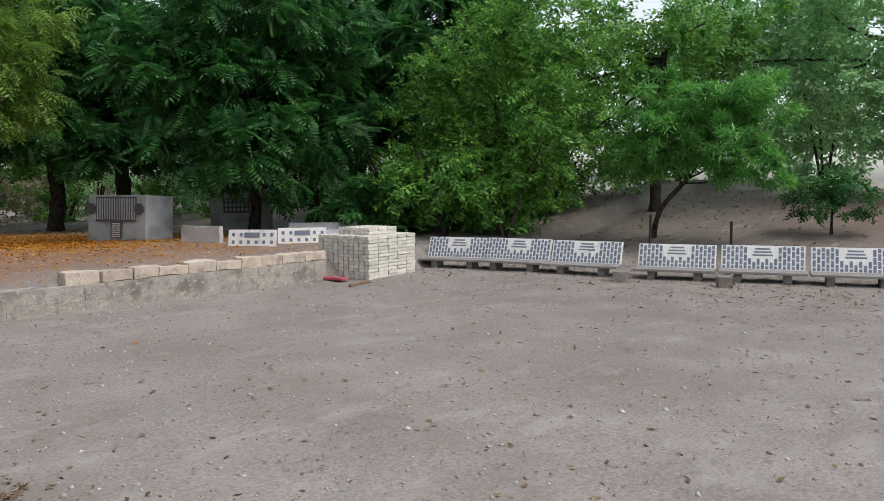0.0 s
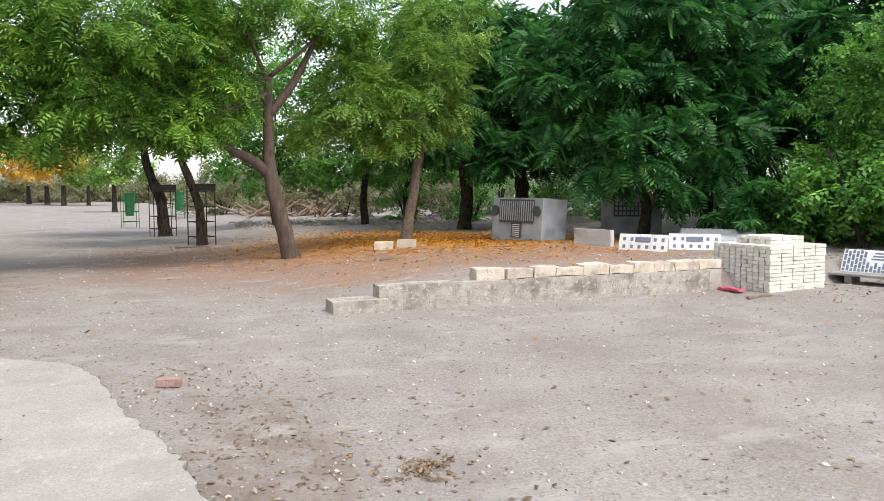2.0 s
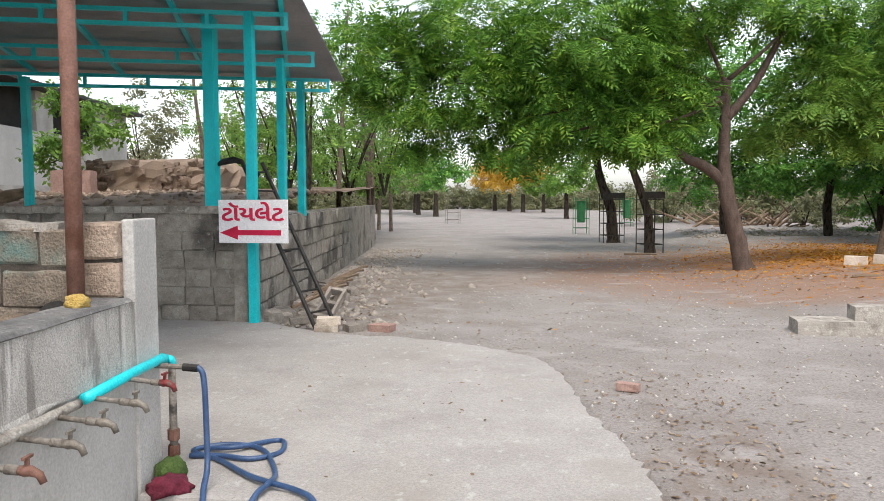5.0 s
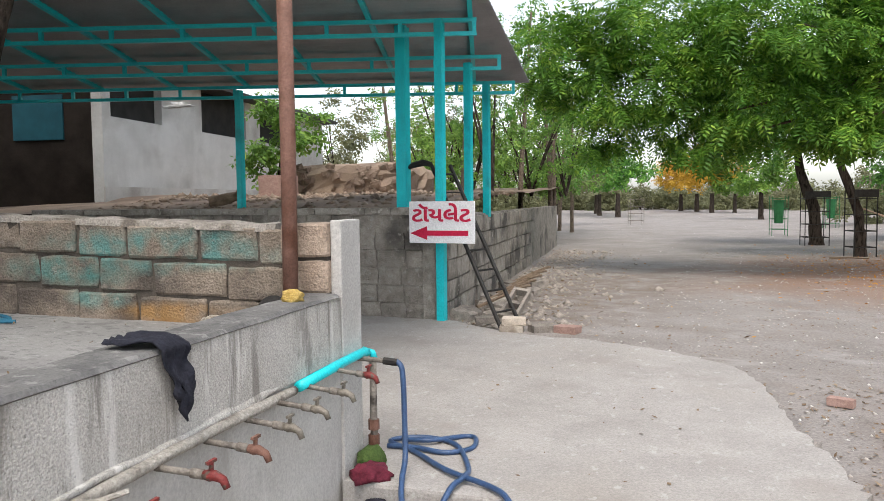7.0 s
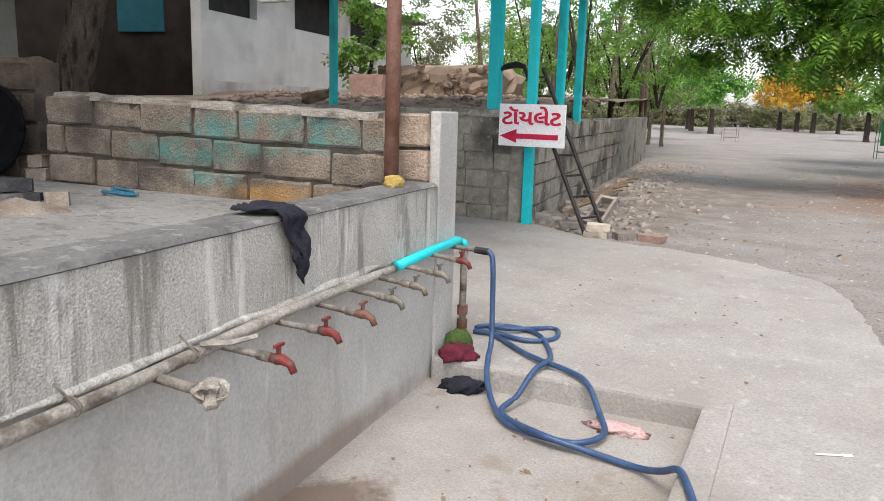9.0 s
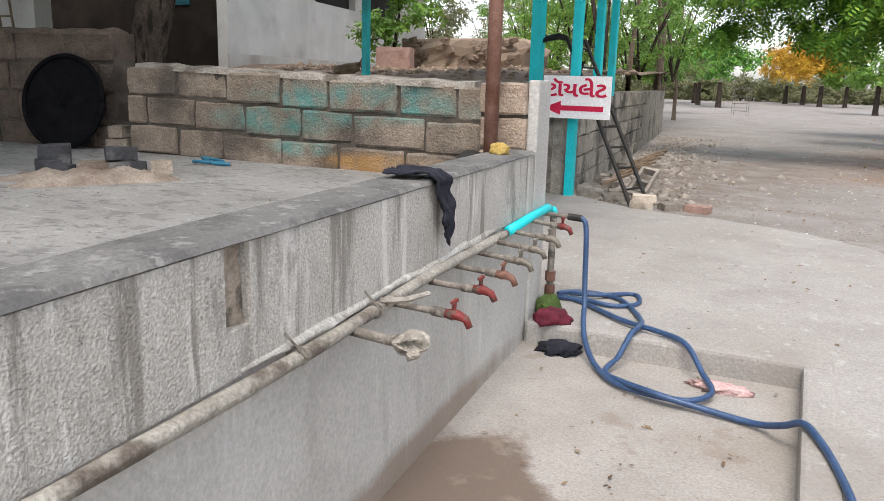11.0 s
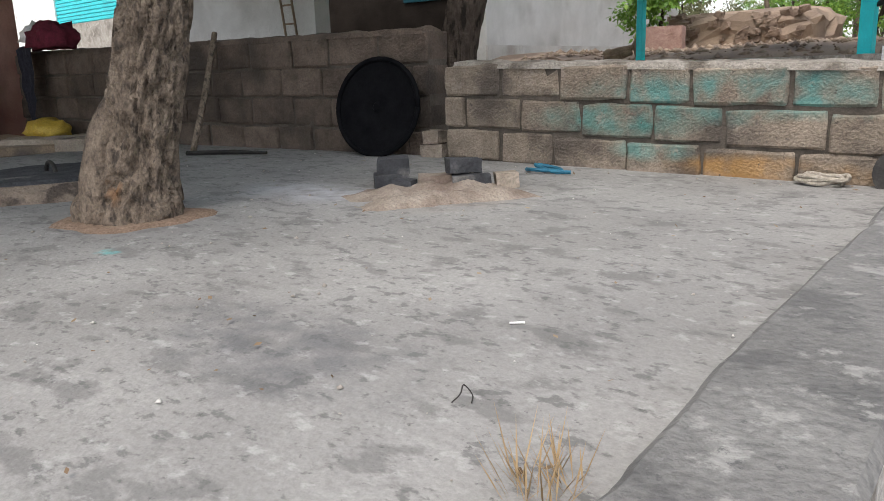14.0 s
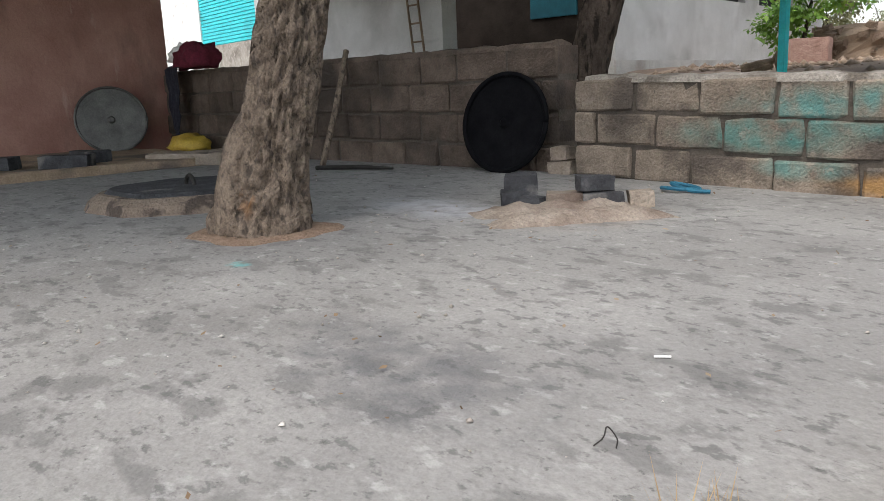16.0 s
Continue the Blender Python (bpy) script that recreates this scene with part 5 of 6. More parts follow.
m1 = monument(Matrix.Translation((8.05, 17.72, 0.25)) @ pose(0, 0, 0, 0, 0, -74), 1.8, 1.12, 0.85, -4)
M_insc = mat("dark_inscription", (0.05, 0.055, 0.06), (0.11, 0.115, 0.12), 20, 0.5, 0.1)
part("inscription", box(-0.62, 0.62, -0.03, 0.0, 0.5, 1.08, 0.004, pose(0, 0, 0, -4)), M_insc, m1, "dark inscription panel")
part("step_panel", box(-0.15, 0.2, -0.035, 0.0, 0.12, 0.5, 0.004, pose(0, 0, 0, -4)), M_insc, m1)
for i in range(16):
    part("bar", box(-0.58 + i * 0.077, -0.55 + i * 0.077, -0.042, -0.03, 0.55, 1.04, 0, pose(0, 0, 0, -4)), M_grey, m1)
for k in range(7):
    part("lettering_bar", box(-0.1, 0.15, -0.045, -0.035, 0.15 + k * 0.048, 0.17 + k * 0.048, 0, pose(0, 0, 0, -4)), M_white, m1)
for sx in (-0.75, 0.75):
    part("emblem", tube_bm([(sx, -0.02, 0.8), (sx, 0.02, 0.8)], [0.13, 0.13], 18), M_insc, m1)
m2 = monument(Matrix.Translation((12.3, 18.8, 0.3)) @ pose(0, 0, 0, 0, 0, -34), 1.7, 1.15, 0.3, 0)
part("inscription", box(-0.5, 0.55, -0.02, 0.0, 0.5, 0.92, 0.004), M_insc, m2, "dark inscription panel")
for r in range(3):
    for i in range(9):
        part("lettering_bar", box(-0.45 + i * 0.11, -0.385 + i * 0.11, -0.03, -0.02, 0.55 + r * 0.13, 0.64 + r * 0.13), M_grey, m2)
sl = thing("concrete_slab", Matrix.Translation((8.35, 14.7, 0.3)) @ pose(0, 0, 0, 0, 0, -72), "worn grey concrete slab standing on edge", "slab")
part("panel", rough_box(-0.5, 0.5, 0, 0.12, 0, 0.42, 0.1, 0.01), M_plaster, sl)
part("base", box(-0.58, 0.6, -0.3, 0.2, -0.05, 0.05, 0.01), M_plaster, sl)
for i, (x, y, a) in enumerate([(8.55, 13.2, -58), (9.6, 12.9, -40)]):
    t = thing("spare_panel", Matrix.Translation((x, y, 0.33)) @ pose(0, 0, 0, -12, 0, a), "white painted mosaic panel lying against the blocks", "panel", "spare mosaic panels")
    part("panel", box(-0.5, 0.5, 0, 0.05, 0, 0.36, 0.008), M_white, t)
    for r in range(2):
        for k in range(6):
            if abs(k - 2.5) > 1 or r == 0:
                part("tile", box(-0.42 + k * 0.16, -0.36 + k * 0.16, -0.006, 0.0, 0.07 + r * 0.15, 0.14 + r * 0.15), M_bluegrey, t)
    part("name_plate", box(-0.16, 0.16, -0.012, 0.0, 0.2, 0.3, 0.004), M_bluegrey, t)
rs = thing("roof_sheet", Matrix.Translation((10.6, 13.4, 0.4)) @ pose(0, 0, 0, 24, 0, -45), "bent corrugated metal sheet", "metal sheet")
sv = np.array([(x * 0.05 - 0.8, y * 0.5, 0.015 * (x % 2) + 0.12 * y) for y in range(2) for x in range(32)])
si = np.arange(64).reshape(2, 32)
part("sheet", fast_mesh("sheet", sv, np.stack([si[0, :-1], si[0, 1:], si[1, 1:], si[1, :-1]], -1)), M_sheet, rs).modifiers.new("t", 'SOLIDIFY').thickness = 0.004

for x, y, h, a in [(12.0, 6.35, 1.0, 3), (12.4, 5.05, 0.9, -1)]:
    p = part("iron_post", tube_bm([(0, 0, -0.1), (0, 0, h)], [0.022, 0.022], 8), M_iron)
    p.matrix_world = Matrix.Translation((x, y, 0)) @ pose(0, 0, 0, 0, a)
    tagged(p, "thin black iron post behind the benches", "post", "iron posts")
for x, y, a in [(4.15, 16.3, -20), (4.62, 16.15, -24)]:
    b = part("stone_block", rough_box(-0.2, 0.2, -0.12, 0.12, 0, 0.17, 0.08, 0.01, x), M_stone)
    b.matrix_world = Matrix.Translation((x, y, ground_z(x, y))) @ pose(0, 0, 0, 0, 0, a)
    tagged(b, "pale stone block at the foot of a tree", "stone block", "blocks by the tree")
for x, y, s in [(10.5, 6.15, 0.14), (10.75, 4.55, 0.13)]:
    b = part("stone_block", rough_box(-s, s, -0.1, 0.1, 0, 0.16, 0.08, 0.012, y), M_rubble)
    b.matrix_world = Matrix.Translation((x, y, ground_z(x, y))) @ pose(0, 0, 0, 0, 0, 30)
    tagged(b, "broken stone beneath a bench", "stone", "stones by the benches")
pc = part("cloth_scrap", rough_box(-0.3, 0.3, -0.09, 0.09, 0, 0.03, 0.05, 0.05, 3), mat("pink_red_cloth", (0.42, 0.06, 0.10), (0.55, 0.12, 0.16), 9, 0.9, 0.4))
pc.matrix_world = Matrix.Translation((7.72, 9.85, 0.02)) @ pose(0, 0, 0, 0, 0, 88)
tagged(pc, "crumpled pinkish red cloth at the paver stack", "cloth")
rb = part("brick", rough_box(-0.11, 0.11, -0.055, 0.055, 0, 0.075, 0.06, 0.005, 2), M_brick)
rb.matrix_world = Matrix.Translation((-0.62, 6.95, 0.01)) @ pose(0, 0, 0, 0, 0, -20) @ Matrix.Scale(0.82, 4)
tagged(rb, "single red brick lying on the earth", "brick")


def litter_pile(x, y, n, r, z=None):
    p = np.stack([rng.normal(x, r, n), rng.normal(y, r, n), np.zeros(n)], 1)
    p[:, 2] = [(ground_z(a, b) if z is None else z) + 0.012 for a, b, _ in p]
    v, f = scatter(p, rng.normal(0, 1, (n, 3)) * (1, 1, 0.15), "broad", 0.35, 0.1)
    return fast_mesh("litter", v, f)


tagged(part("leaf_pile", litter_pile(0.66, 4.47, 60, 0.09), L_dry), "small heap of dry brown leaves", "leaves", kind="stuff")

# loose stones, chips and dry leaves all over the yard
ST = np.array([(1, 0, 0), (0, 1, 0), (-1, 0, 0), (0, -1, 0), (0, 0, 0.7), (0, 0, -0.5)], float)
SF = np.array([(0, 1, 4), (1, 2, 4), (2, 3, 4), (3, 0, 4), (1, 0, 5), (2, 1, 5), (3, 2, 5), (0, 3, 5)])


def stones(name, label, pts, sizes, material):
    n = len(pts)
    v = ST[None] * sizes[:, None, None] * rng.uniform(0.55, 1.25, (n, 6, 3))
    a = rng.uniform(0, 6.28, n)
    c, s = np.cos(a), np.sin(a)
    v = np.stack([v[..., 0] * c[:, None] - v[..., 1] * s[:, None], v[..., 0] * s[:, None] + v[..., 1] * c[:, None], v[..., 2]], -1) + pts[:, None]
    f = SF[None] + (np.arange(n) * 6)[:, None, None]
    tagged(part(name, fast_mesh(name, v.reshape(-1, 3), f.reshape(-1, 3)), material), label, "stones", kind="stuff")


def on_ground(xy):
    return np.array([(x, y, ground_z(x, y)) for x, y in xy if not inside_apron(x, y) and ground_z(x, y) > -0.2])


M_palechip = mat("pale_chip", (0.42, 0.39, 0.36), (0.55, 0.52, 0.48), 9, 0.9, 0.3)
M_pebble = mat("pebble", (0.22, 0.19, 0.165), (0.46, 0.41, 0.36), 3, 0.95, 0.4, 40, (0.6, 0.57, 0.53), 7, (0.55, 0.62))
yard = on_ground(np.stack([rng.uniform(-3, 13, 26000), rng.uniform(1, 26, 26000)], 1))
stones("gravel", "scattered small stones and chips on the earth", yard, 0.005 + 0.026 * rng.random(len(yard)) ** 5, M_pebble)
pale = on_ground(np.stack([rng.uniform(-3, 13, 2600), rng.uniform(1, 26, 2600)], 1))
stones("pale_chips", "pale stone chips scattered on the earth", pale, 0.005 + 0.02 * rng.random(len(pale)) ** 4, M_palechip)
bare = on_ground(np.stack([rng.uniform(-12, 14, 2500), rng.uniform(18, 70, 2500)], 1))
stones("gravel_far", "scattered stones in the clearing", bare, 0.012 + 0.03 * rng.random(len(bare)) ** 3, M_pebble)
side = np.stack([rng.normal(0, 0.9, 1500), rng.uniform(9.4, 24, 1500)], 1)
side[:, 0] = np.abs(side[:, 0]) + np.array([face_x(y) for y in side[:, 1]]) + 0.05
side = on_ground(side)
stones("wall_rubble", "broken stones and rubble along the long wall", side, 0.02 + 0.09 * rng.random(len(side)) ** 5, M_rubble)
far_r = on_ground(np.stack([rng.uniform(3, 14, 900), rng.uniform(29, 36, 900)], 1))
stones("rubble_heap", "low line of rubble beyond the trees", far_r, 0.05 + 0.15 * rng.random(len(far_r)) ** 3, M_rubble)
ter = np.stack([rng.uniform(-13, -5.6, 900), rng.uniform(10.1, 15, 900)], 1)
ter = np.array([(x, y, terrace_z(x, y)) for x, y in ter])
stones("terrace_rubble", "dark broken stones on the terrace", ter, 0.03 + 0.10 * rng.random(len(ter)) ** 3, M_earth)


def litter(name, label, pts, leaf, size, kind="broad"):
    v, f = leaf_quads([((0, 0, 0), (1, 0, 0.1), 0.5, 0.05)])
    n = len(pts)
    d = np.stack([rng.normal(0, 1, n), rng.normal(0, 1, n), rng.normal(0, 0.18, n)], 1)
    d /= np.linalg.norm(d, axis=1, keepdims=True)
    s = np.cross(np.array((0, 0, 1.0)) + rng.normal(0, 0.25, (n, 3)), d)
    s /= np.linalg.norm(s, axis=1, keepdims=True)
    rot = np.stack([d, s, np.cross(d, s)], 2) * (size * rng.uniform(0.5, 1.5, n))[:, None, None]
    vv = np.einsum("nij,kj->nki", rot, v) + pts[:, None] + np.array((0, 0, 0.008))
    ff = f[None] + (np.arange(n) * 4)[:, None, None]
    tagged(part(name, fast_mesh(name, vv.reshape(-1, 3), ff.reshape(-1, 4)), leaf), label, "leaves", kind="stuff")


litter("dry_leaves", "scattered dry leaves on the earth", on_ground(np.stack([rng.uniform(-3, 13, 3500), rng.uniform(1, 24, 3500)], 1)), L_dry, 0.05)
litter("bench_leaves", "dry leaves gathered by the benches", on_ground(np.stack([rng.normal(11.0, 1.3, 2600), rng.uniform(1, 11, 2600)], 1)), L_dry, 0.06)
litter("bank_leaves", "dry leaf litter on the bank", on_ground(np.stack([rng.uniform(12, 24, 5000), rng.uniform(-2, 14, 5000)], 1)), L_dry, 0.08)
litter("path_leaves", "dry leaves among the rubble by the wall", side[rng.integers(0, len(side), 1800)] + rng.normal(0, 0.3, (1800, 3)) * (1, 1, 0), L_dry, 0.06)
e_xy = np.stack([rng.normal(0.0, 0.45, 900), rng.uniform(2.8, 7.6, 900)], 1)
e_xy[:, 0] += -0.55 - 0.12 * (e_xy[:, 1] - 5.0) + 0.45
litter("edge_leaves", "dry leaf crumbs along the cement's edge", on_ground(e_xy), L_dry, 0.035)
litter("leaf_crumbs", "fine dark leaf crumbs all over the yard", on_ground(np.stack([rng.uniform(-2, 12, 14000), rng.uniform(1, 16, 14000)], 1)), L_dry, 0.022)
pet = rng.normal(0, 1, (30000, 2)) * (2.5, 3.0) + (6.4, 19.5)
litter("fallen_petals", "carpet of fallen orange petals", on_ground(pet), L_petal, 0.07)

# debris heap and dead branches far under the trees
bm = bmesh.new()
for i in range(60):
    x, y = R(4, 9), R(38, 42)
    a, ln = R(0, 6.28), R(0.5, 2.2)
    tube_bm([(x, y, R(0, 0.5)), (x + ln * math.cos(a), y + ln * math.sin(a), R(0.3, 1.5))], [0.07, 0.03], 5, bm)
tagged(part("brushwood_heap", bm, M_log), "heap of dead brushwood and roots", "brushwood", kind="stuff")
for x0, y0, ln, a in [(3.45, 14.3, 0.7, -15), (0.2, 22.4, 0.9, 5), (7.3, 9.0, 0.55, 10)]:
    p = part("stick", tube_bm([(0, 0, 0.02), (ln * 0.5, 0.05, 0.035), (ln, 0, 0.02)], [0.03, 0.028, 0.018], 6, wob=0.3), M_log)
    p.matrix_world = Matrix.Translation((x0, y0, ground_z(x0, y0))) @ pose(0, 0, 0, 0, 0, a)
    tagged(p, "dead stick lying on the ground", "stick", "loose sticks")

# ---------------------------------------------------------------- tap wall fittings
built = set(scene.objects)
PZ = 0.685
pipe = thing("water_pipe", Matrix.Translation((tap_x(0), 0, PZ)), "old galvanised water pipe along the parapet", "pipe")


def wpt(y, off, z):
    return (tap_x(y) + off - tap_x(0), y, z - PZ)


part("main", tube_bm([wpt(y, 0.028, PZ + 0.008 * math.sin(y * 3)) for y in np.arange(0.62, 3.56, 0.07)], 0.022, 12, wob=0.2), M_limepipe, pipe, smooth=True)
part("painted_end", tube_bm([wpt(3.54, 0.03, PZ), wpt(4.0, 0.03, PZ + 0.004), wpt(4.36, 0.03, PZ), wpt(4.40, 0.03, PZ - 0.01)], 0.026, 14), M_cyan, pipe, "turquoise painted pipe end", True)
part("elbow", tube_bm([wpt(4.41, 0.0, PZ), wpt(4.44, 0.05, PZ - 0.02), wpt(4.45, 0.06, PZ - 0.06)], 0.022, 10), M_cyan, pipe, smooth=True)
part("downpipe", tube_bm([wpt(4.45, 0.05, PZ - 0.04), wpt(4.45, 0.05, 0.3), wpt(4.46, 0.05, -0.02)], [0.02, 0.021, 0.023], 10, wob=0.15), M_gpipe, pipe, smooth=True)
for y, z in [(4.45, 0.24), (4.45, 0.15)]:
    part("coupling", tube_bm([wpt(y, 0.05, z - 0.03), wpt(y, 0.05, z + 0.03)], 0.032, 8), M_rust, pipe)
cem = bmesh.new()
for y0, y1 in [(1.35, 3.45)]:
    ys = np.arange(y0, y1, 0.06)
    tube_bm([wpt(y, -0.002, PZ + 0.024 + 0.012 * noise.noise(Vector((y * 5, 0, 0)))) for y in ys], [(0.018 + 0.010 * noise.noise(Vector((y * 7, 3, 0)))) * min(1, 0.3 + 3 * (y - y0), 0.3 + 3 * (y1 - y)) for y in ys], 8, cem, wob=0.7)
part("cement_fillet", cem, M_tapwall, pipe, smooth=True)
for y in (1.56, 2.02):
    part("wire_tie", tube_bm([wpt(y + 0.01 * math.cos(a), 0.03 + 0.027 * math.cos(a), PZ + 0.027 * math.sin(a)) for a in np.linspace(0, 6.0, 14)] + [wpt(y - 0.03, 0.01, PZ + 0.07)], 0.004, 6), M_gpipe, pipe)
part("bracket", tube_bm([wpt(2.06, 0.03, PZ + 0.02), wpt(2.12, 0.10, PZ + 0.02), wpt(2.2, 0.15, PZ + 0.03)], [0.012, 0.011, 0.008], 7, wob=0.3), M_limepipe, pipe, "bent wire stub")
M_tapred = mat("red_tap_metal", (0.12, 0.022, 0.02), (0.25, 0.04, 0.036), 20, 0.6, 0.3, 60, (0.10, 0.07, 0.055), 40, (0.52, 0.6))
M_brass = mat("dull_brass", (0.15, 0.13, 0.105), (0.26, 0.23, 0.19), 20, 0.6, 0.3, metal=0.3)
taps = [(2.16, 0.235, M_tapred), (2.48, 0.22, M_tapred), (2.765, 0.22, M_rust), (3.045, 0.215, M_brass), (3.31, 0.21, M_brass), (3.6, 0.21, M_brass), (3.95, 0.20, M_tapred)]
for y, ln, m in taps:
    t = thing("water_tap", Matrix.Translation((tap_x(y) + 0.03, y, PZ - 0.012)) @ pose(0, 0, 0, 0, R(1, 5), R(-3, 3)), "small water tap on a pipe stub", "tap", "taps along the parapet")
    part("stub", tube_bm([(0, 0, 0), (ln * 0.7, 0, 0)], 0.012, 10), M_gpipe, t, smooth=True)
    part("socket", tube_bm([(ln * 0.62, 0, 0), (ln * 0.82, 0, 0)], 0.017, 10), M_gpipe, t, smooth=True)
    part("body", tube_bm([(ln * 0.8, 0, 0), (ln * 0.92, 0, 0), (ln, 0, 0.002), (ln + 0.03, 0, -0.008), (ln + 0.045, 0, -0.035)], [0.014, 0.02, 0.018, 0.014, 0.012], 10), m, t, smooth=True)
    bm = tube_bm([(ln * 0.94, 0, 0.01), (ln * 0.94, 0, 0.045)], 0.008, 8)
    add_box(bm, ln * 0.94 - 0.006, ln * 0.94 + 0.006, -0.024, 0.024, 0.042, 0.052)
    part("handle", bm, m, t)
t = thing("wrapped_tap", Matrix.Translation((tap_x(1.86) + 0.03, 1.86, PZ - 0.02)), "pipe stub bound with a dirty rag", "tap")
part("stub", tube_bm([(0, 0, 0), (0.15, 0, -0.01)], 0.016, 10), M_gpipe, t, smooth=True)
bm = bmesh.new()
bmesh.ops.create_icosphere(bm, subdivisions=4, radius=0.042)
for v in bm.verts:
    v.co = Vector((v.co.x * 1.2 + 0.2, v.co.y * 0.7, v.co.z * 0.75 - 0.01)) + noise.noise_vector(v.co * 34) * 0.03 + noise.noise_vector(v.co * 90) * 0.008
part("rag", bm, mat("dirty_rag", (0.20, 0.175, 0.145), (0.40, 0.365, 0.315), 30, 0.95, 0.6, 90), t, "greyish rag")
t = thing("garden_hose", Matrix.Translation((-3.2, 4.4, 0)), "blue rubber hose coiled on the cement", "hose")


def hpt(p):
    return (p[0] + 3.2, p[1] - 4.4, p[2])


part("stub", tube_bm([hpt((tap_x(4.3), 4.3, 0.66)), hpt((-3.02, 4.3, 0.655))], 0.014, 8), M_gpipe, t)
part("clip", tube_bm([hpt((-3.06, 4.3, 0.655)), hpt((-2.98, 4.3, 0.65))], 0.021, 8), M_iron, t)
run = [(-3.03, 4.3, 0.655), (-2.97, 4.3, 0.645), (-2.945, 4.29, 0.57), (-2.93, 4.27, 0.3), (-2.91, 4.22, 0.14), (-2.88, 4.1, 0.075), (-2.83, 3.97, 0.01), (-2.735, 3.82, -0.055), (-2.59, 3.63, -0.06), (-2.41, 3.56, -0.06), (-2.22, 3.54, -0.05), (-2.13, 3.7, -0.05), (-2.2, 3.88, -0.02),
       (-2.3, 4.02, 0.065), (-2.42, 4.14, 0.07), (-2.72, 4.34, 0.055), (-3.0, 4.6, 0.045), (-3.22, 4.75, 0.045), (-3.05, 4.86, 0.05), (-2.82, 4.8, 0.045), (-2.62, 4.42, 0.05), (-2.585, 4.19, 0.075), (-2.6, 4.06, 0.072), (-2.63, 3.9, -0.02), (-2.65, 3.72, -0.055), (-2.4, 3.52, -0.03),
       (-2.14, 3.5, -0.06), (-1.92, 3.45, -0.062), (-1.81, 3.34, 0.0), (-1.74, 3.25, 0.065), (-1.69, 3.15, 0.068), (-1.62, 2.9, 0.06), (-1.56, 2.5, 0.055), (-1.5, 1.6, 0.04)]
q = smooth_pts(run, 7)
part("hose", tube_bm([hpt(p) for p in q], 0.0155, 10), M_hose, t, smooth=True)
loop = [(-3.2, 4.66, 0.045), (-3.02, 4.66, 0.05), (-2.83, 4.64, 0.045), (-2.71, 4.77, 0.04), (-2.74, 4.96, 0.04), (-2.82, 4.98, 0.04), (-2.97, 4.79, 0.06), (-3.15, 4.78, 0.05)]
q = smooth_pts(loop, 8)
part("hose_end", tube_bm([hpt(p) for p in q], 0.0155, 10), M_hose, t, smooth=True)


def draped(name, label, category, centre, drop, width, material, seed, hang=True):
    """A cloth lying over the parapet's edge with one end hanging down."""
    bm = bmesh.new()
    rows = []
    n, k = 26, 15
    for i in range(n):
        s = i / (n - 1)
        row = []
        for j in range(k):
            u = j / (k - 1) - 0.5
            w = width * (1.0 - 0.55 * s)
            if s < 0.4:
                p = Vector((-0.19 + s * 0.5, u * w, 0.012))
            else:
                p = Vector((0.018 + 0.012 * math.sin(s * 9), u * w + 0.05 * (s - 0.4), -(s - 0.4) / 0.6 * drop * (1 - 0.35 * abs(u) * 2)))
            f = noise.noise(Vector((u * 6, s * 5, seed))) * 0.022 + abs(math.sin(u * 17 + seed + s * 3)) * 0.016
            p += Vector((abs(f) if s >= 0.4 else 0, 0, abs(f) if s < 0.4 else 0)) + Vector((0, noise.noise(Vector((s * 6, u * 3, seed + 5))) * 0.03, 0))
            row.append(bm.verts.new(p))
        rows.append(row)
    for a, b in zip(rows, rows[1:]):
        for j in range(k - 1):
            bm.faces.new((a[j], a[j + 1], b[j + 1], b[j]))
    ob = part(name, bm, material, smooth=True)
    ob.modifiers.new("thick", 'SOLIDIFY').thickness = 0.006
    ob.matrix_world = Matrix.Translation(centre) @ pose(0, 0, 0, 0, 0, 4)
    return tagged(ob, label, category)


draped("cloth", "dark grey cloth draped over the parapet", "cloth", (tap_x(2.6) + 0.012, 2.6, 1.055), 0.27, 0.2, M_cloth, 2)


def lump(name, label, category, pos, size, material, seed=0, rough_amp=0.3, freq=6.0):
    bm = bmesh.new()
    bmesh.ops.create_icosphere(bm, subdivisions=3, radius=1)
    for v in bm.verts:
        d = v.co.normalized()
        k = 1 + rough_amp * noise.noise(d * freq * 0.4 + Vector((seed, 0, 0))) + rough_amp * 0.7 * noise.noise(d * freq + Vector((0, seed, 0)))
        v.co = Vector((d.x * size[0] * k, d.y * size[1] * k, max(d.z, -0.35) * size[2] * k + size[2] * 0.35))
    ob = part(name, bm, material, smooth=True)
    ob.matrix_world = Matrix.Translation(pos)
    return tagged(ob, label, category)


lump("marigold_garland", "bunched yellow marigold garland", "garland", (-3.3, 3.76, 1.052), (0.05, 0.05, 0.045), mat("marigold", (0.42, 0.27, 0.06), (0.60, 0.44, 0.16), 50, 0.9, 0.8, 120), 3, 0.35, 10)
lump("moss_tuft", "green moss at the wall's foot", "moss", (-3.17, 4.35, 0.02), (0.07, 0.12, 0.09), mat("moss", (0.05, 0.09, 0.02), (0.10, 0.15, 0.04), 40, 0.95, 0.8, 90), 4)
lump("rag", "wet maroon rag at the wall's foot", "rag", (-3.08, 4.14, 0.04), (0.11, 0.09, 0.06), M_maroon, 5, 0.5, 9)
lump("rag", "dark grey rag on the basin floor", "rag", (-2.98, 4.0, -0.09), (0.12, 0.08, 0.05), M_cloth, 6, 0.5, 9)
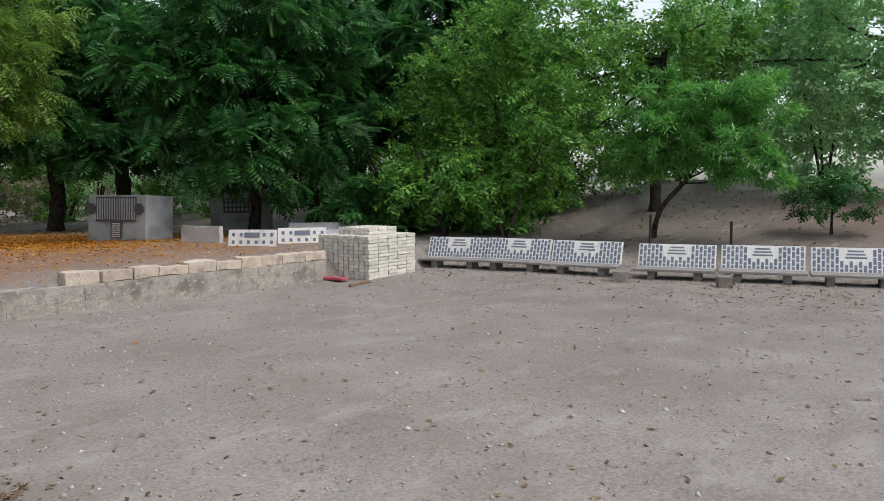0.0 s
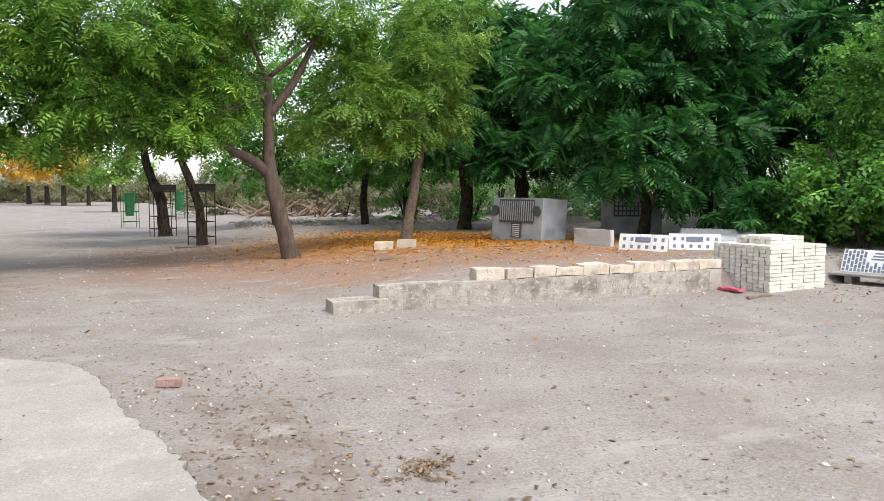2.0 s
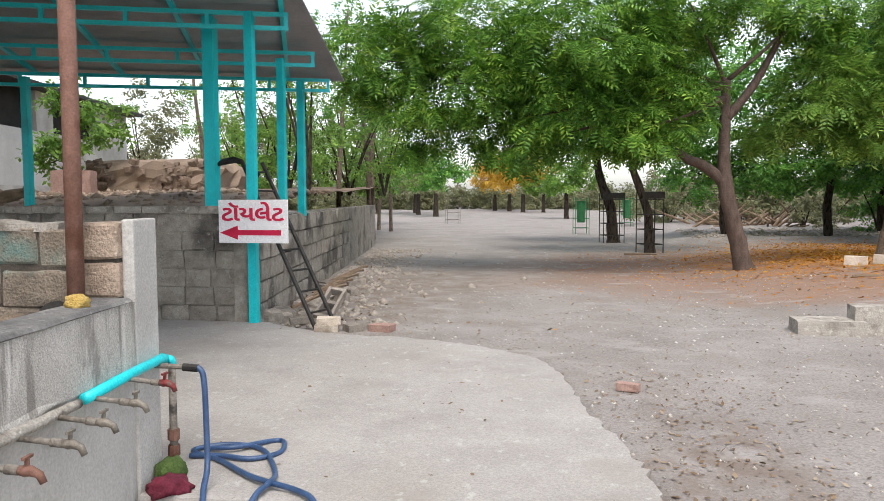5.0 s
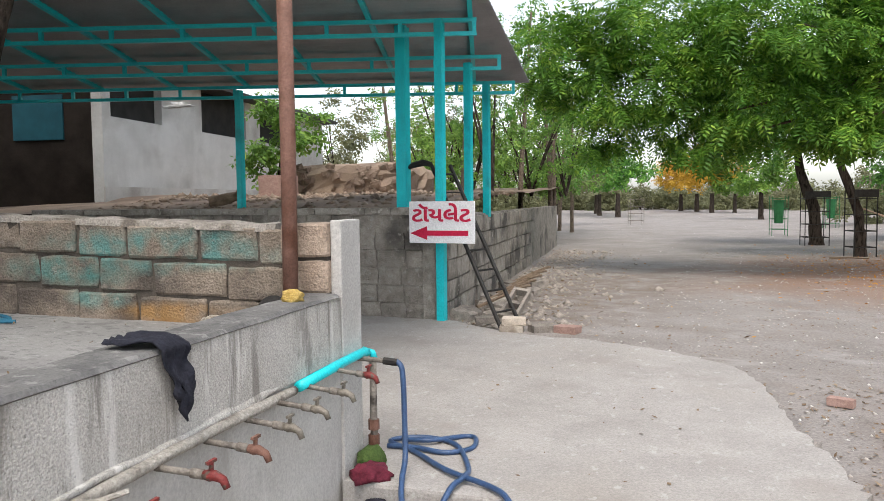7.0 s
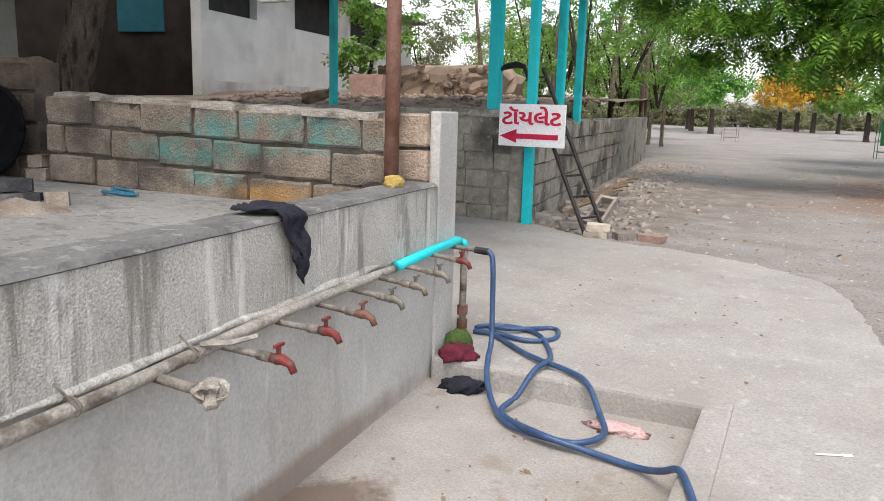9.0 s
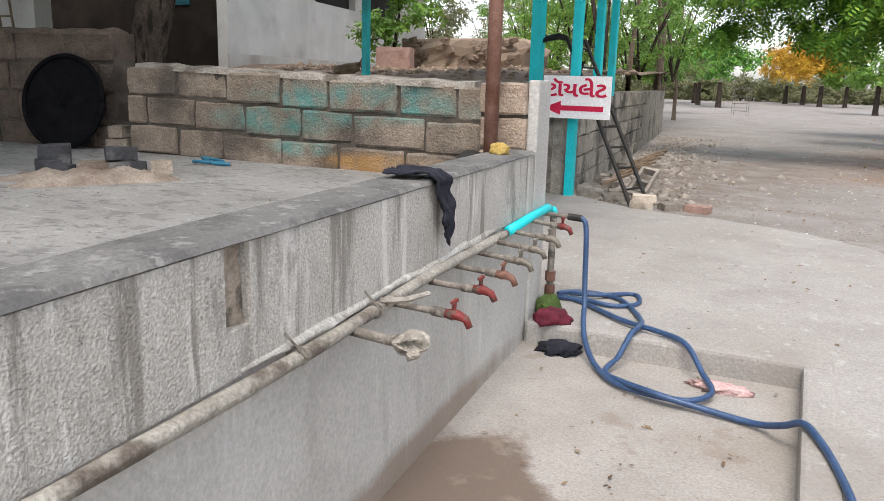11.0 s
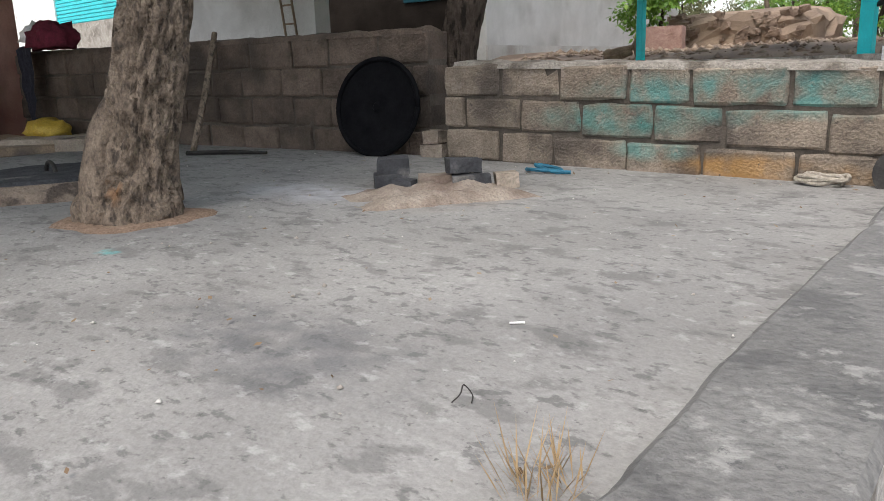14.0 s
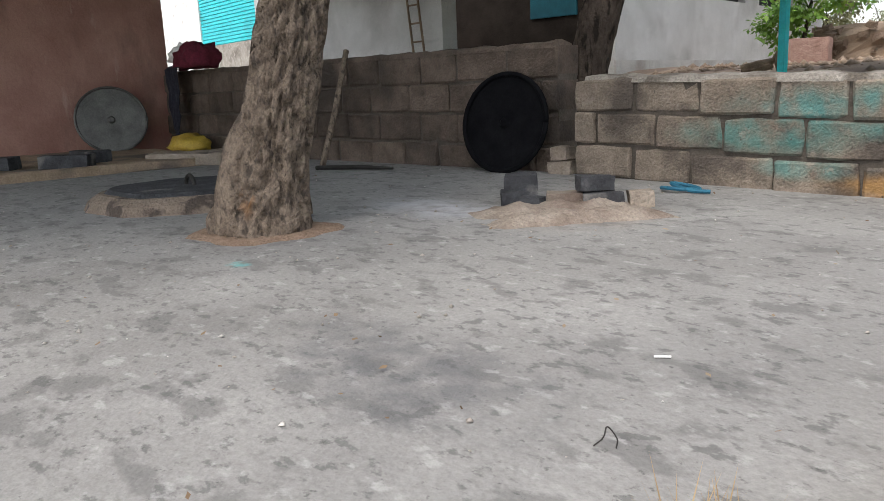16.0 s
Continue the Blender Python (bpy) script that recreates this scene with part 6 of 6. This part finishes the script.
lump("rag", "pale pink rag on the basin floor", "rag", (-2.1, 3.86, -0.09), (0.15, 0.06, 0.03), mat("pink_cloth", (0.52, 0.32, 0.30), (0.62, 0.44, 0.42), 20, 0.9, 0.5), 7, 0.5, 9)
pole = part("iron_pole", tube_bm([(0, 0, -0.1), (0.005, 0, 1.0), (0.0, 0, 2.4)], 0.04, 14, wob=0.03), M_rust, smooth=True)
pole.matrix_world = Matrix.Translation((-3.44, 3.98, 0.86))
tagged(pole, "rust-brown painted iron pole beside the block wall", "pole")
disc = part("iron_disc", tube_bm([(0, 0, 0), (0, 0.015, 0)], 0.11, 20), M_iron)
disc.matrix_world = Matrix.Translation((-3.58, 4.03, 0.93)) @ pose(0, 0, 0, -12)
tagged(disc, "small rusty iron disc behind the pole", "disc")
litter("basin_leaves", "dead leaves on the wash floor", np.stack([rng.uniform(-3.0, -1.8, 50), rng.uniform(1.5, 4, 50), np.full(50, -0.085)], 1), L_dry, 0.035)
litter("apron_leaves", "dead leaves on the cement apron", np.stack([rng.uniform(-3.2, -1.4, 60), rng.uniform(4.4, 8.4, 60), np.full(60, 0.025)], 1), L_dry, 0.035)
litter("floor_leaves", "bits of dry leaf on the platform", np.stack([rng.uniform(-9, -3.4, 160), rng.uniform(0, 4, 160), np.full(160, 0.858)], 1), L_dry, 0.022)
chips = np.stack([rng.uniform(-8, -3.4, 260), rng.uniform(0, 4, 260), np.full(260, 0.858)], 1)
stones("floor_grit", "grit and crumbs on the platform floor", chips, 0.003 + 0.008 * rng.random(260) ** 3, M_pebble)

# ---------------------------------------------------------------- cooking place on the platform
M_mud = mat("burnt_mud", (0.235, 0.19, 0.152), (0.34, 0.285, 0.235), 8, 0.95, 0.7, 40, (0.2, 0.15, 0.12), 3)
M_burnt = mat("sooty_brick", (0.03, 0.03, 0.032), (0.07, 0.07, 0.075), 8, 0.95, 0.6, 40, (0.16, 0.15, 0.14), 4, (0.6, 0.7))
hearth = thing("hearth", Matrix.Translation((-5.5, 3.0, 0.855)), "low mud hearth with sooty bricks", "hearth")
bm = bmesh.new()
n = 40
rows = []
for j in range(9):
    row = []
    for i in range(n):
        s = i / (n - 1)
        cx, cy = 0.02 + 0.44 * s, -0.50 + 0.74 * s
        v = j / 8 - 0.5
        h = 0.05 * math.sin(math.pi * min(1, abs(v) * 2)) ** 0.7 * min(1, 5 * s, 5 * (1 - s)) * (1 + 0.5 * noise.noise(Vector((s * 9, v * 4, 1))))
        row.append(bm.verts.new((cx + v * 0.44 + 0.03 * noise.noise(Vector((s * 6, v * 3, 4))), cy - v * 0.24 + 0.03 * noise.noise(Vector((s * 6, v * 3, 8))), max(h, -0.01) - 0.004 + 0.012 * noise.noise(Vector((s * 30, v * 20, 1))))))
    rows.append(row)
for a, b in zip(rows, rows[1:]):
    for i in range(n - 1):
        bm.faces.new((a[i], b[i], b[i + 1], a[i + 1]))
part("mud_bank", bm, M_mud, hearth, "cracked mud bank", True)
for x, y, z, a, m, s in [(-0.17, -0.03, 0.0, 48, M_burnt, 0.85), (-0.19, 0.0, 0.078, 40, M_burnt, 0.75), (0.22, 0.14, 0.0, 44, M_burnt, 0.9), (0.17, 0.14, 0.078, 50, M_burnt, 0.8), (0.34, 0.27, 0.0, 44, M_block, 0.6), (-0.02, -0.1, -0.01, 30, M_burnt, 0.5), (0.06, 0.08, 0.0, 45, M_mud, 1.1)]:
    p = part("brick", rough_box(-0.105 * s, 0.105 * s, -0.055, 0.055, 0, 0.075, 0.05, 0.014, x * 9), m, hearth)
    p.matrix_local = Matrix.Translation((x, y, z)) @ pose(0, 0, 0, R(-4, 4), R(-4, 4), a)


def plate(name, label, pos, r, rim, tilt, turn, material, category):
    t = thing(name, Matrix.Translation(pos) @ pose(0, 0, 0, 0, 0, turn) @ pose(0, 0, 0, tilt), label, category)
    part("pan", tube_bm([(0, 0, 0.0), (0, 0, 0.012)], r * 0.97, 40), material, t)
    bm = bmesh.new()
    ring = [(r * math.cos(a), r * math.sin(a), 0.02) for a in np.linspace(0, 2 * math.pi, 41)]
    tube_bm(ring, rim, 8, bm)
    part("rim", bm, material, t, smooth=True)
    part("boss", tube_bm([(0, 0, 0.012), (0, 0, 0.03)], [r * 0.12, r * 0.07], 16), material, t)
    return t


plate("griddle", "big round soot-black griddle leaning on the wall", (-6.86, 4.04, 1.2), 0.345, 0.018, 80, 10, M_soot, "griddle")
plate("tin_tray", "dull round tin tray leaning on the red wall", (-12.0, 2.95, 1.27), 0.37, 0.014, 78, 80, M_tin, "tray")
for x, y, z, s in [(-6.42, 4.16, 0.855, 0.09), (-6.42, 4.16, 0.95, 0.06)]:
    b = part("stone_block", rough_box(-s, s, -0.08, 0.08, 0, 0.09, 0.06, 0.012, z), M_block)
    b.matrix_world = Matrix.Translation((x, y, z)) @ pose(0, 0, 0, 0, 0, 10)
    tagged(b, "rough stone in the wall's gap", "stone", "stones in the gap")
st = part("wooden_staff", tube_bm([(-8.37, 3.44, 0.86), (-8.5, 3.68, 1.3), (-8.66, 3.93, 1.82)], [0.026, 0.028, 0.024], 8, wob=0.25), M_bark)
tagged(st, "rough wooden staff leaning on the dark wall", "staff")
st = part("stick", tube_bm([(-8.3, 3.35, 0.875), (-7.95, 3.55, 0.88), (-7.7, 3.66, 0.872)], [0.018, 0.02, 0.012], 6, wob=0.3), M_iron)
tagged(st, "charred stick on the platform floor", "stick")
rope_pts = [(-3.9 + (0.10 + 0.03 * math.sin(k * 0.7)) * math.cos(k * 0.8) + 0.008 * k / 4, 4.0 + 0.05 * math.sin(k * 0.8), 0.87 + 0.0012 * k + 0.008 * math.sin(k * 1.9)) for k in range(30)]
rp = part("rope_coil", tube_bm([q[:3] for q in smooth_pts(rope_pts, 4)], 0.012, 7, wob=0.25), mat("pale_rope", (0.33, 0.285, 0.23), (0.48, 0.43, 0.36), 60, 0.95, 0.8, 120), smooth=True)
tagged(rp, "bundle of pale rope by the block wall", "rope")
bs = part("blue_strap", tube_bm(smooth_pts([(-5.4, 3.78, 0.87), (-5.3, 3.72, 0.88), (-5.2, 3.82, 0.868), (-5.28, 3.88, 0.875), (-5.38, 3.84, 0.89), (-5.22, 3.76, 0.872), (-5.12, 3.8, 0.866)], 5), 0.012, 6), mat("blue_strap", (0.02, 0.10, 0.16), (0.03, 0.16, 0.24), 9, 0.7, 0.1))
tagged(bs, "tangle of blue strap at the wall's foot", "strap")
wsk = part("paper_stick", tube_bm([(0, 0, 0.004), (0.035, 0.007, 0.004)], 0.003, 6), M_white)
wsk.matrix_world = Matrix.Translation((-3.879, 1.559, 0.855)) @ pose(0, 0, 0, 0, 0, 30)
tagged(wsk, "short white paper stick on the cement floor", "paper stick")
tw_ = part("dry_twig", tube_bm(smooth_pts([(0, 0, 0.004), (0.012, 0.01, 0.02), (0.004, 0.03, 0.03), (0.02, 0.035, 0.012), (0.03, 0.02, 0.004)], 4), 0.0014, 5), M_iron)
tw_.matrix_world = Matrix.Translation((-3.699, 1.141, 0.855))
tagged(tw_, "curled dry twig on the cement floor", "twig")
mh = thing("well_cover", Matrix.Translation((-7.35, 1.95, 0.855)), "raised round cement cover with iron ring", "well cover")
bm = tube_bm([(0, 0, -0.02), (0, 0, 0.05), (0, 0, 0.085)], [0.57, 0.54, 0.49], 36, wob=0.09)
part("rim", bm, mat("cracked_rim", (0.15, 0.115, 0.088), (0.25, 0.195, 0.15), 9, 0.95, 0.8, 40, (0.08, 0.062, 0.05), 7, (0.54, 0.62)), mh, "cracked brown cement rim")
bm = tube_bm([(0, 0, 0.08), (0, 0, 0.105)], [0.46, 0.43], 30, wob=0.12)
part("lid", bm, M_burnt, mh, "dark cement lid")
part("ring", tube_bm([(0.06 * math.cos(a), 0.0, 0.1 + 0.06 * math.sin(a)) for a in np.linspace(0, math.pi, 12)], 0.012, 8), M_iron, mh)
ring = part("soil_ring", tube_bm([(-6.06, 1.76, 0.85), (-6.06, 1.76, 0.866)], [0.34, 0.25], 24, wob=0.35), mat("root_soil", (0.20, 0.13, 0.09), (0.30, 0.21, 0.15), 20, 0.95, 0.8, 60))
tagged(ring, "ring of brown soil round the trunk", "soil")
for x, y, a in [(-10.4, 1.45, 50), (-10.0, 1.95, 55), (-10.4, 2.25, 10)]:
    b = part("brick", rough_box(-0.2, 0.2, -0.1, 0.1, 0, 0.11, 0.08, 0.01, y), M_burnt)
    b.matrix_world = Matrix.Translation((x, y, 0.925)) @ pose(0, 0, 0, 0, 0, a)
    tagged(b, "sooty brick on the mud ledge", "brick", "bricks on the ledge")
for x, y, sx in [(-10.1, 3.05, 0.36), (-9.75, 3.3, 0.3)]:
    b = part("flat_stone", rough_box(-sx, sx, -0.2, 0.2, 0, 0.1, 0.1, 0.03, x), M_block)
    b.matrix_world = Matrix.Translation((x, y, 0.86)) @ pose(0, 0, 0, 0, 0, 60)
    tagged(b, "flat stone slab beside the ledge", "stone", "slabs by the ledge")
lump("yellow_sack", "crumpled yellow plastic sack", "sack", (-11.0, 3.42, 0.92), (0.26, 0.2, 0.13), mat("yellow_plastic", (0.42, 0.28, 0.04), (0.55, 0.38, 0.07), 12, 0.5, 0.4), 3, 0.4)
lump("clothes", "bundle of maroon clothes hung on the wall", "clothes", (-11.1, 3.62, 1.80), (0.36, 0.2, 0.2), M_maroon, 5, 0.4, 8)
lump("clothes", "pale cloth lying over the wall corner", "clothes", (-11.5, 3.66, 1.88), (0.26, 0.16, 0.14), M_white, 6, 0.4, 8)
draped("hanging_cloth", "dark cloth hanging down the wall corner", "cloth", (-11.45, 3.5, 1.8), 0.8, 0.5, M_cloth, 7).rotation_euler = (0, 0, radians(-90))
tuft, tf_ = [], []
TX, TY = -3.400, 0.993
for i in range(60):
    a, l = R(0, 6.28), R(0.03, 0.11)
    bx, by = TX + R(-0.05, 0.05), TY + R(-0.05, 0.05)
    tuft.append(((bx, by, 0.85), (bx + 0.05 * math.cos(a), by + 0.05 * math.sin(a), 0.88 + l), 0.003, 0.01))
v, f = leaf_quads(tuft)
tagged(part("dry_grass", fast_mesh("dry_grass", v, f), L_straw), "tuft of dry straw-coloured grass", "grass", kind="stuff")

settle(built)

# ---------------------------------------------------------------- ladder, blocks and clutter by the terrace
built = set(scene.objects)
lad = thing("ladder", Matrix.Translation((-3.95, 9.5, 0)), "black iron ladder leaning on the terrace wall", "ladder")
b0v, b1v = Vector((-0.03, -0.2, 0)), Vector((0.08, 0.2, 0.0))
tp0, tp1 = Vector((-1.22, 0.42, 2.06)), Vector((-1.10, 0.78, 2.06))
for a, b in ((b0v, tp0), (b1v, tp1)):
    part("rail", tube_bm([a, a.lerp(b, 0.5), b], 0.026, 8), M_iron, lad)
for i in range(8):
    s = 0.1 + i * 0.12
    part("rung", tube_bm([b0v.lerp(tp0, s), b1v.lerp(tp1, s)], 0.014, 6), M_iron, lad)
part("hook", tube_bm([tp0, tp0 + Vector((-0.12, 0.02, 0.03)), tp0 + Vector((-0.3, 0.05, 0.0)), tp0 + Vector((-0.38, 0.06, -0.04))], [0.035, 0.045, 0.04, 0.02], 8), M_iron, lad)
for x, y, z, a, m in [(-3.84, 9.25, 0.0, 10, M_stone), (-3.82, 9.27, 0.085, 16, M_stone), (-3.5, 9.35, 0.0, 40, M_rubble), (-4.35, 9.75, 0.0, 30, M_rubble), (-3.2, 9.4, 0.0, -10, M_brick), (-4.15, 9.85, 0, 70, M_rubble)]:
    b = part("brick", rough_box(-0.14, 0.14, -0.09, 0.09, 0, 0.085, 0.07, 0.012, x), m)
    b.matrix_world = Matrix.Translation((x, y, z + 0.01)) @ pose(0, 0, 0, 0, 0, a)
    tagged(b, "dusty brick lying at the ladder's foot", "brick", "bricks at the ladder")
cb = thing("hollow_block", Matrix.Translation((-3.95, 9.75, 0.02)) @ pose(0, 0, 0, 10, -30, 84), "hollow concrete block frame leaning on rubble", "hollow block")
for x0, x1, y0, y1 in [(0, 0.6, 0, 0.04), (0, 0.6, 0.2, 0.24), (0, 0.05, 0.04, 0.2), (0.27, 0.32, 0.04, 0.2), (0.55, 0.6, 0.04, 0.2)]:
    part("web", box(x0, x1, y0, y1, 0, 0.1, 0.006), M_rubble, cb)
for i in range(26):
    y = R(9.9, 14)
    x = face_x(y) + R(0.15, 0.8)
    s = R(0.08, 0.2)
    b = part("stone", rough_box(-s, s, -s * 0.7, s * 0.7, 0, s * 0.9, 0.1, 0.035, i * 1.7), M_rubble)
    b.matrix_world = Matrix.Translation((x, y, ground_z(x, y) - 0.02)) @ pose(0, 0, 0, R(-15, 15), R(-15, 15), R(0, 180))
    tagged(b, "fallen wall stone lying in rubble", "stone", "fallen stones by the long wall")
for i in range(5):
    y = 10.5 + i * 0.8
    p = part("dead_branch", tube_bm(smooth_pts([(face_x(y) + 0.3, y, 0.1), (face_x(y) + 0.7, y + 0.7, 0.3), (face_x(y) + 0.6, y + 1.5, 0.25)], 4), [0.025] * 9, 6, wob=0.3), M_log)
    tagged(p, "dead grey branch on the rubble", "branch", "dead branches")
lg = thing("log", Matrix.Translation((-10.15, 11.45, 1.56)) @ pose(0, 0, 0, 0, 0, 35) @ Matrix.Scale(0.75, 4), "short weathered log with roots", "log")
part("stem", tube_bm([(0, 0, 0.02), (0.35, 0, 0.1), (0.6, 0, 0.18)], [0.13, 0.14, 0.1], 14, wob=0.25), M_log, lg)
for a in (-0.5, 0.1, 0.7):
    part("root", tube_bm([(0.5, 0, 0.15), (0.65, a * 0.2, 0.26), (0.7, a * 0.35, 0.42 if a > 0 else 0.0)], [0.07, 0.05, 0.02], 7, wob=0.3), M_log, lg)
part("cut_end", tube_bm([(-0.012, 0, 0.02), (0, 0, 0.02)], 0.1, 14), M_iron, lg)
rk = part("red_block", rough_box(-0.36, 0.36, -0.25, 0.25, 0, 0.44, 0.12, 0.015), M_brick)
rk.matrix_world = Matrix.Translation((-10.55, 14.1, 1.70)) @ pose(0, 0, 0, 0, 0, 20)
tagged(rk, "square reddish stone block on the terrace", "stone block")
random.seed(21)
M_bankstone = mat("bank_stone", (0.15, 0.105, 0.078), (0.25, 0.185, 0.14), 5, 0.95, 0.9, 45, vary=0.15)
bank = part("wall_rubble_bank", rough_box(-11.6, -8.3, 15.6, 17.4, 1.2, 2.4, 0.3, 0.14), M_earth)
tagged(bank, "earth bank faced with field stones", "bank", kind="structure")
for i in range(80):
    s = R(0.05, 0.12)
    b = part("field_stone", rough_box(-s, s, -s * 0.6, s * 0.6, -s * 0.6, s * 0.6, 0.15, 0.045, i), M_bankstone, bank)
    b.matrix_world = Matrix.Translation((R(-11.3, -8.5), 15.6 + R(-0.1, 0.1), R(1.6, 2.4))) @ pose(0, 0, 0, R(-20, 20), R(-20, 20), R(-20, 20))
lump("tied_rope", "white rope and rags tied under the roof", "rope", (-12.0, 12.8, 3.5), (0.28, 0.05, 0.07), M_hut, 9, 1.1, 14)

shift(built)
built = set(scene.objects)
# ---------------------------------------------------------------- shop behind the cooking place
shop = thing("shop", Matrix.Translation((-18, 8.4, 0.8)), "pale plastered shop with a turquoise roller shutter", "building")
SI = Matrix.Translation((18, -8.4, -0.8))


def spart(name, bm, m, parent=shop, label=""):
    bmesh.ops.transform(bm, matrix=SI, verts=bm.verts[:])
    return part(name, bm, m, parent, label)


spart("wall", box(-25, -21.9, 8.3, 8.6, 0.6, 3.95), M_white)
spart("wall", box(-21.9, -18.9, 8.3, 8.6, 0.6, 2.75), M_retain)
spart("wall", box(-18.9, -12.6, 8.3, 8.6, 0.6, 3.95), M_hut)
sh = spart("shutter", box(-21.9, -18.9, 8.36, 8.44, 2.75, 3.95), M_cyan, label="turquoise roller shutter")
for i in range(15):
    p = part("slat", box(-21.9, -18.92, 8.33, 8.37, 2.77 + i * 0.08, 2.83 + i * 0.08, 0.006), M_cyan, sh)
    p.data.transform(SI)
l2 = thing("wooden_ladder", Matrix.Translation((-12.9, 8.15, 1.0)), "thin wooden ladder against the shop wall", "ladder")
for dx in (0, 0.28):
    part("rail", tube_bm([(dx, -0.1, 0), (dx - 0.6, 0.12, 2.4)], 0.02, 6), M_log, l2)
for i in range(7):
    part("rung", tube_bm([(-0.08 - i * 0.08, -0.07 + i * 0.03, 0.35 + i * 0.3), (0.2 - i * 0.08, -0.07 + i * 0.03, 0.35 + i * 0.3)], 0.015, 6), M_log, l2)

settle(built)

fk = thing("plastic_fork", Matrix.Translation((-1.121, 4.022, 0.024)) @ pose(0, 0, 0, 0, 0, 28), "white disposable plastic fork on the cement apron", "fork")
part("grip", box(-0.09, 0.03, -0.006, 0.006, 0, 0.004, 0.001), M_board, fk)
for i in range(4):
    part("tine", box(0.03, 0.075, -0.0115 + i * 0.007, -0.0085 + i * 0.007, 0, 0.003), M_board, fk)

# ---------------------------------------------------------------- lettering of the sign
fc = bpy.data.curves.new("lettering", 'FONT')
fc.body = "\u0a9f\u0ac9\u0aaf\u0ab2\u0ac7\u0a9f"
fc.size = 0.27
fc.extrude = 0.003
fc.offset = 0.006
fc.align_x = 'CENTER'
tob = bpy.data.objects.new("lettering", fc)
scene.collection.objects.link(tob)
bpy.context.view_layer.update()
tme = bpy.data.meshes.new_from_object(tob.evaluated_get(bpy.context.evaluated_depsgraph_get()))
bpy.data.objects.remove(tob)
ext = [max(v.co[i] for v in tme.vertices) - min(v.co[i] for v in tme.vertices) for i in (0, 1)]
lo = [min(v.co[i] for v in tme.vertices) for i in (0, 1)]
tme.transform(Matrix.Translation((-0.41, -0.0165, 0.005)) @ pose(0, 0, 0, 90) @ Matrix.Diagonal((0.82 / ext[0], 0.235 / ext[1], 1, 1)) @ Matrix.Translation((-lo[0], -lo[1], 0)))
tme.materials.clear()
part("lettering", tme, M_red, SGN)
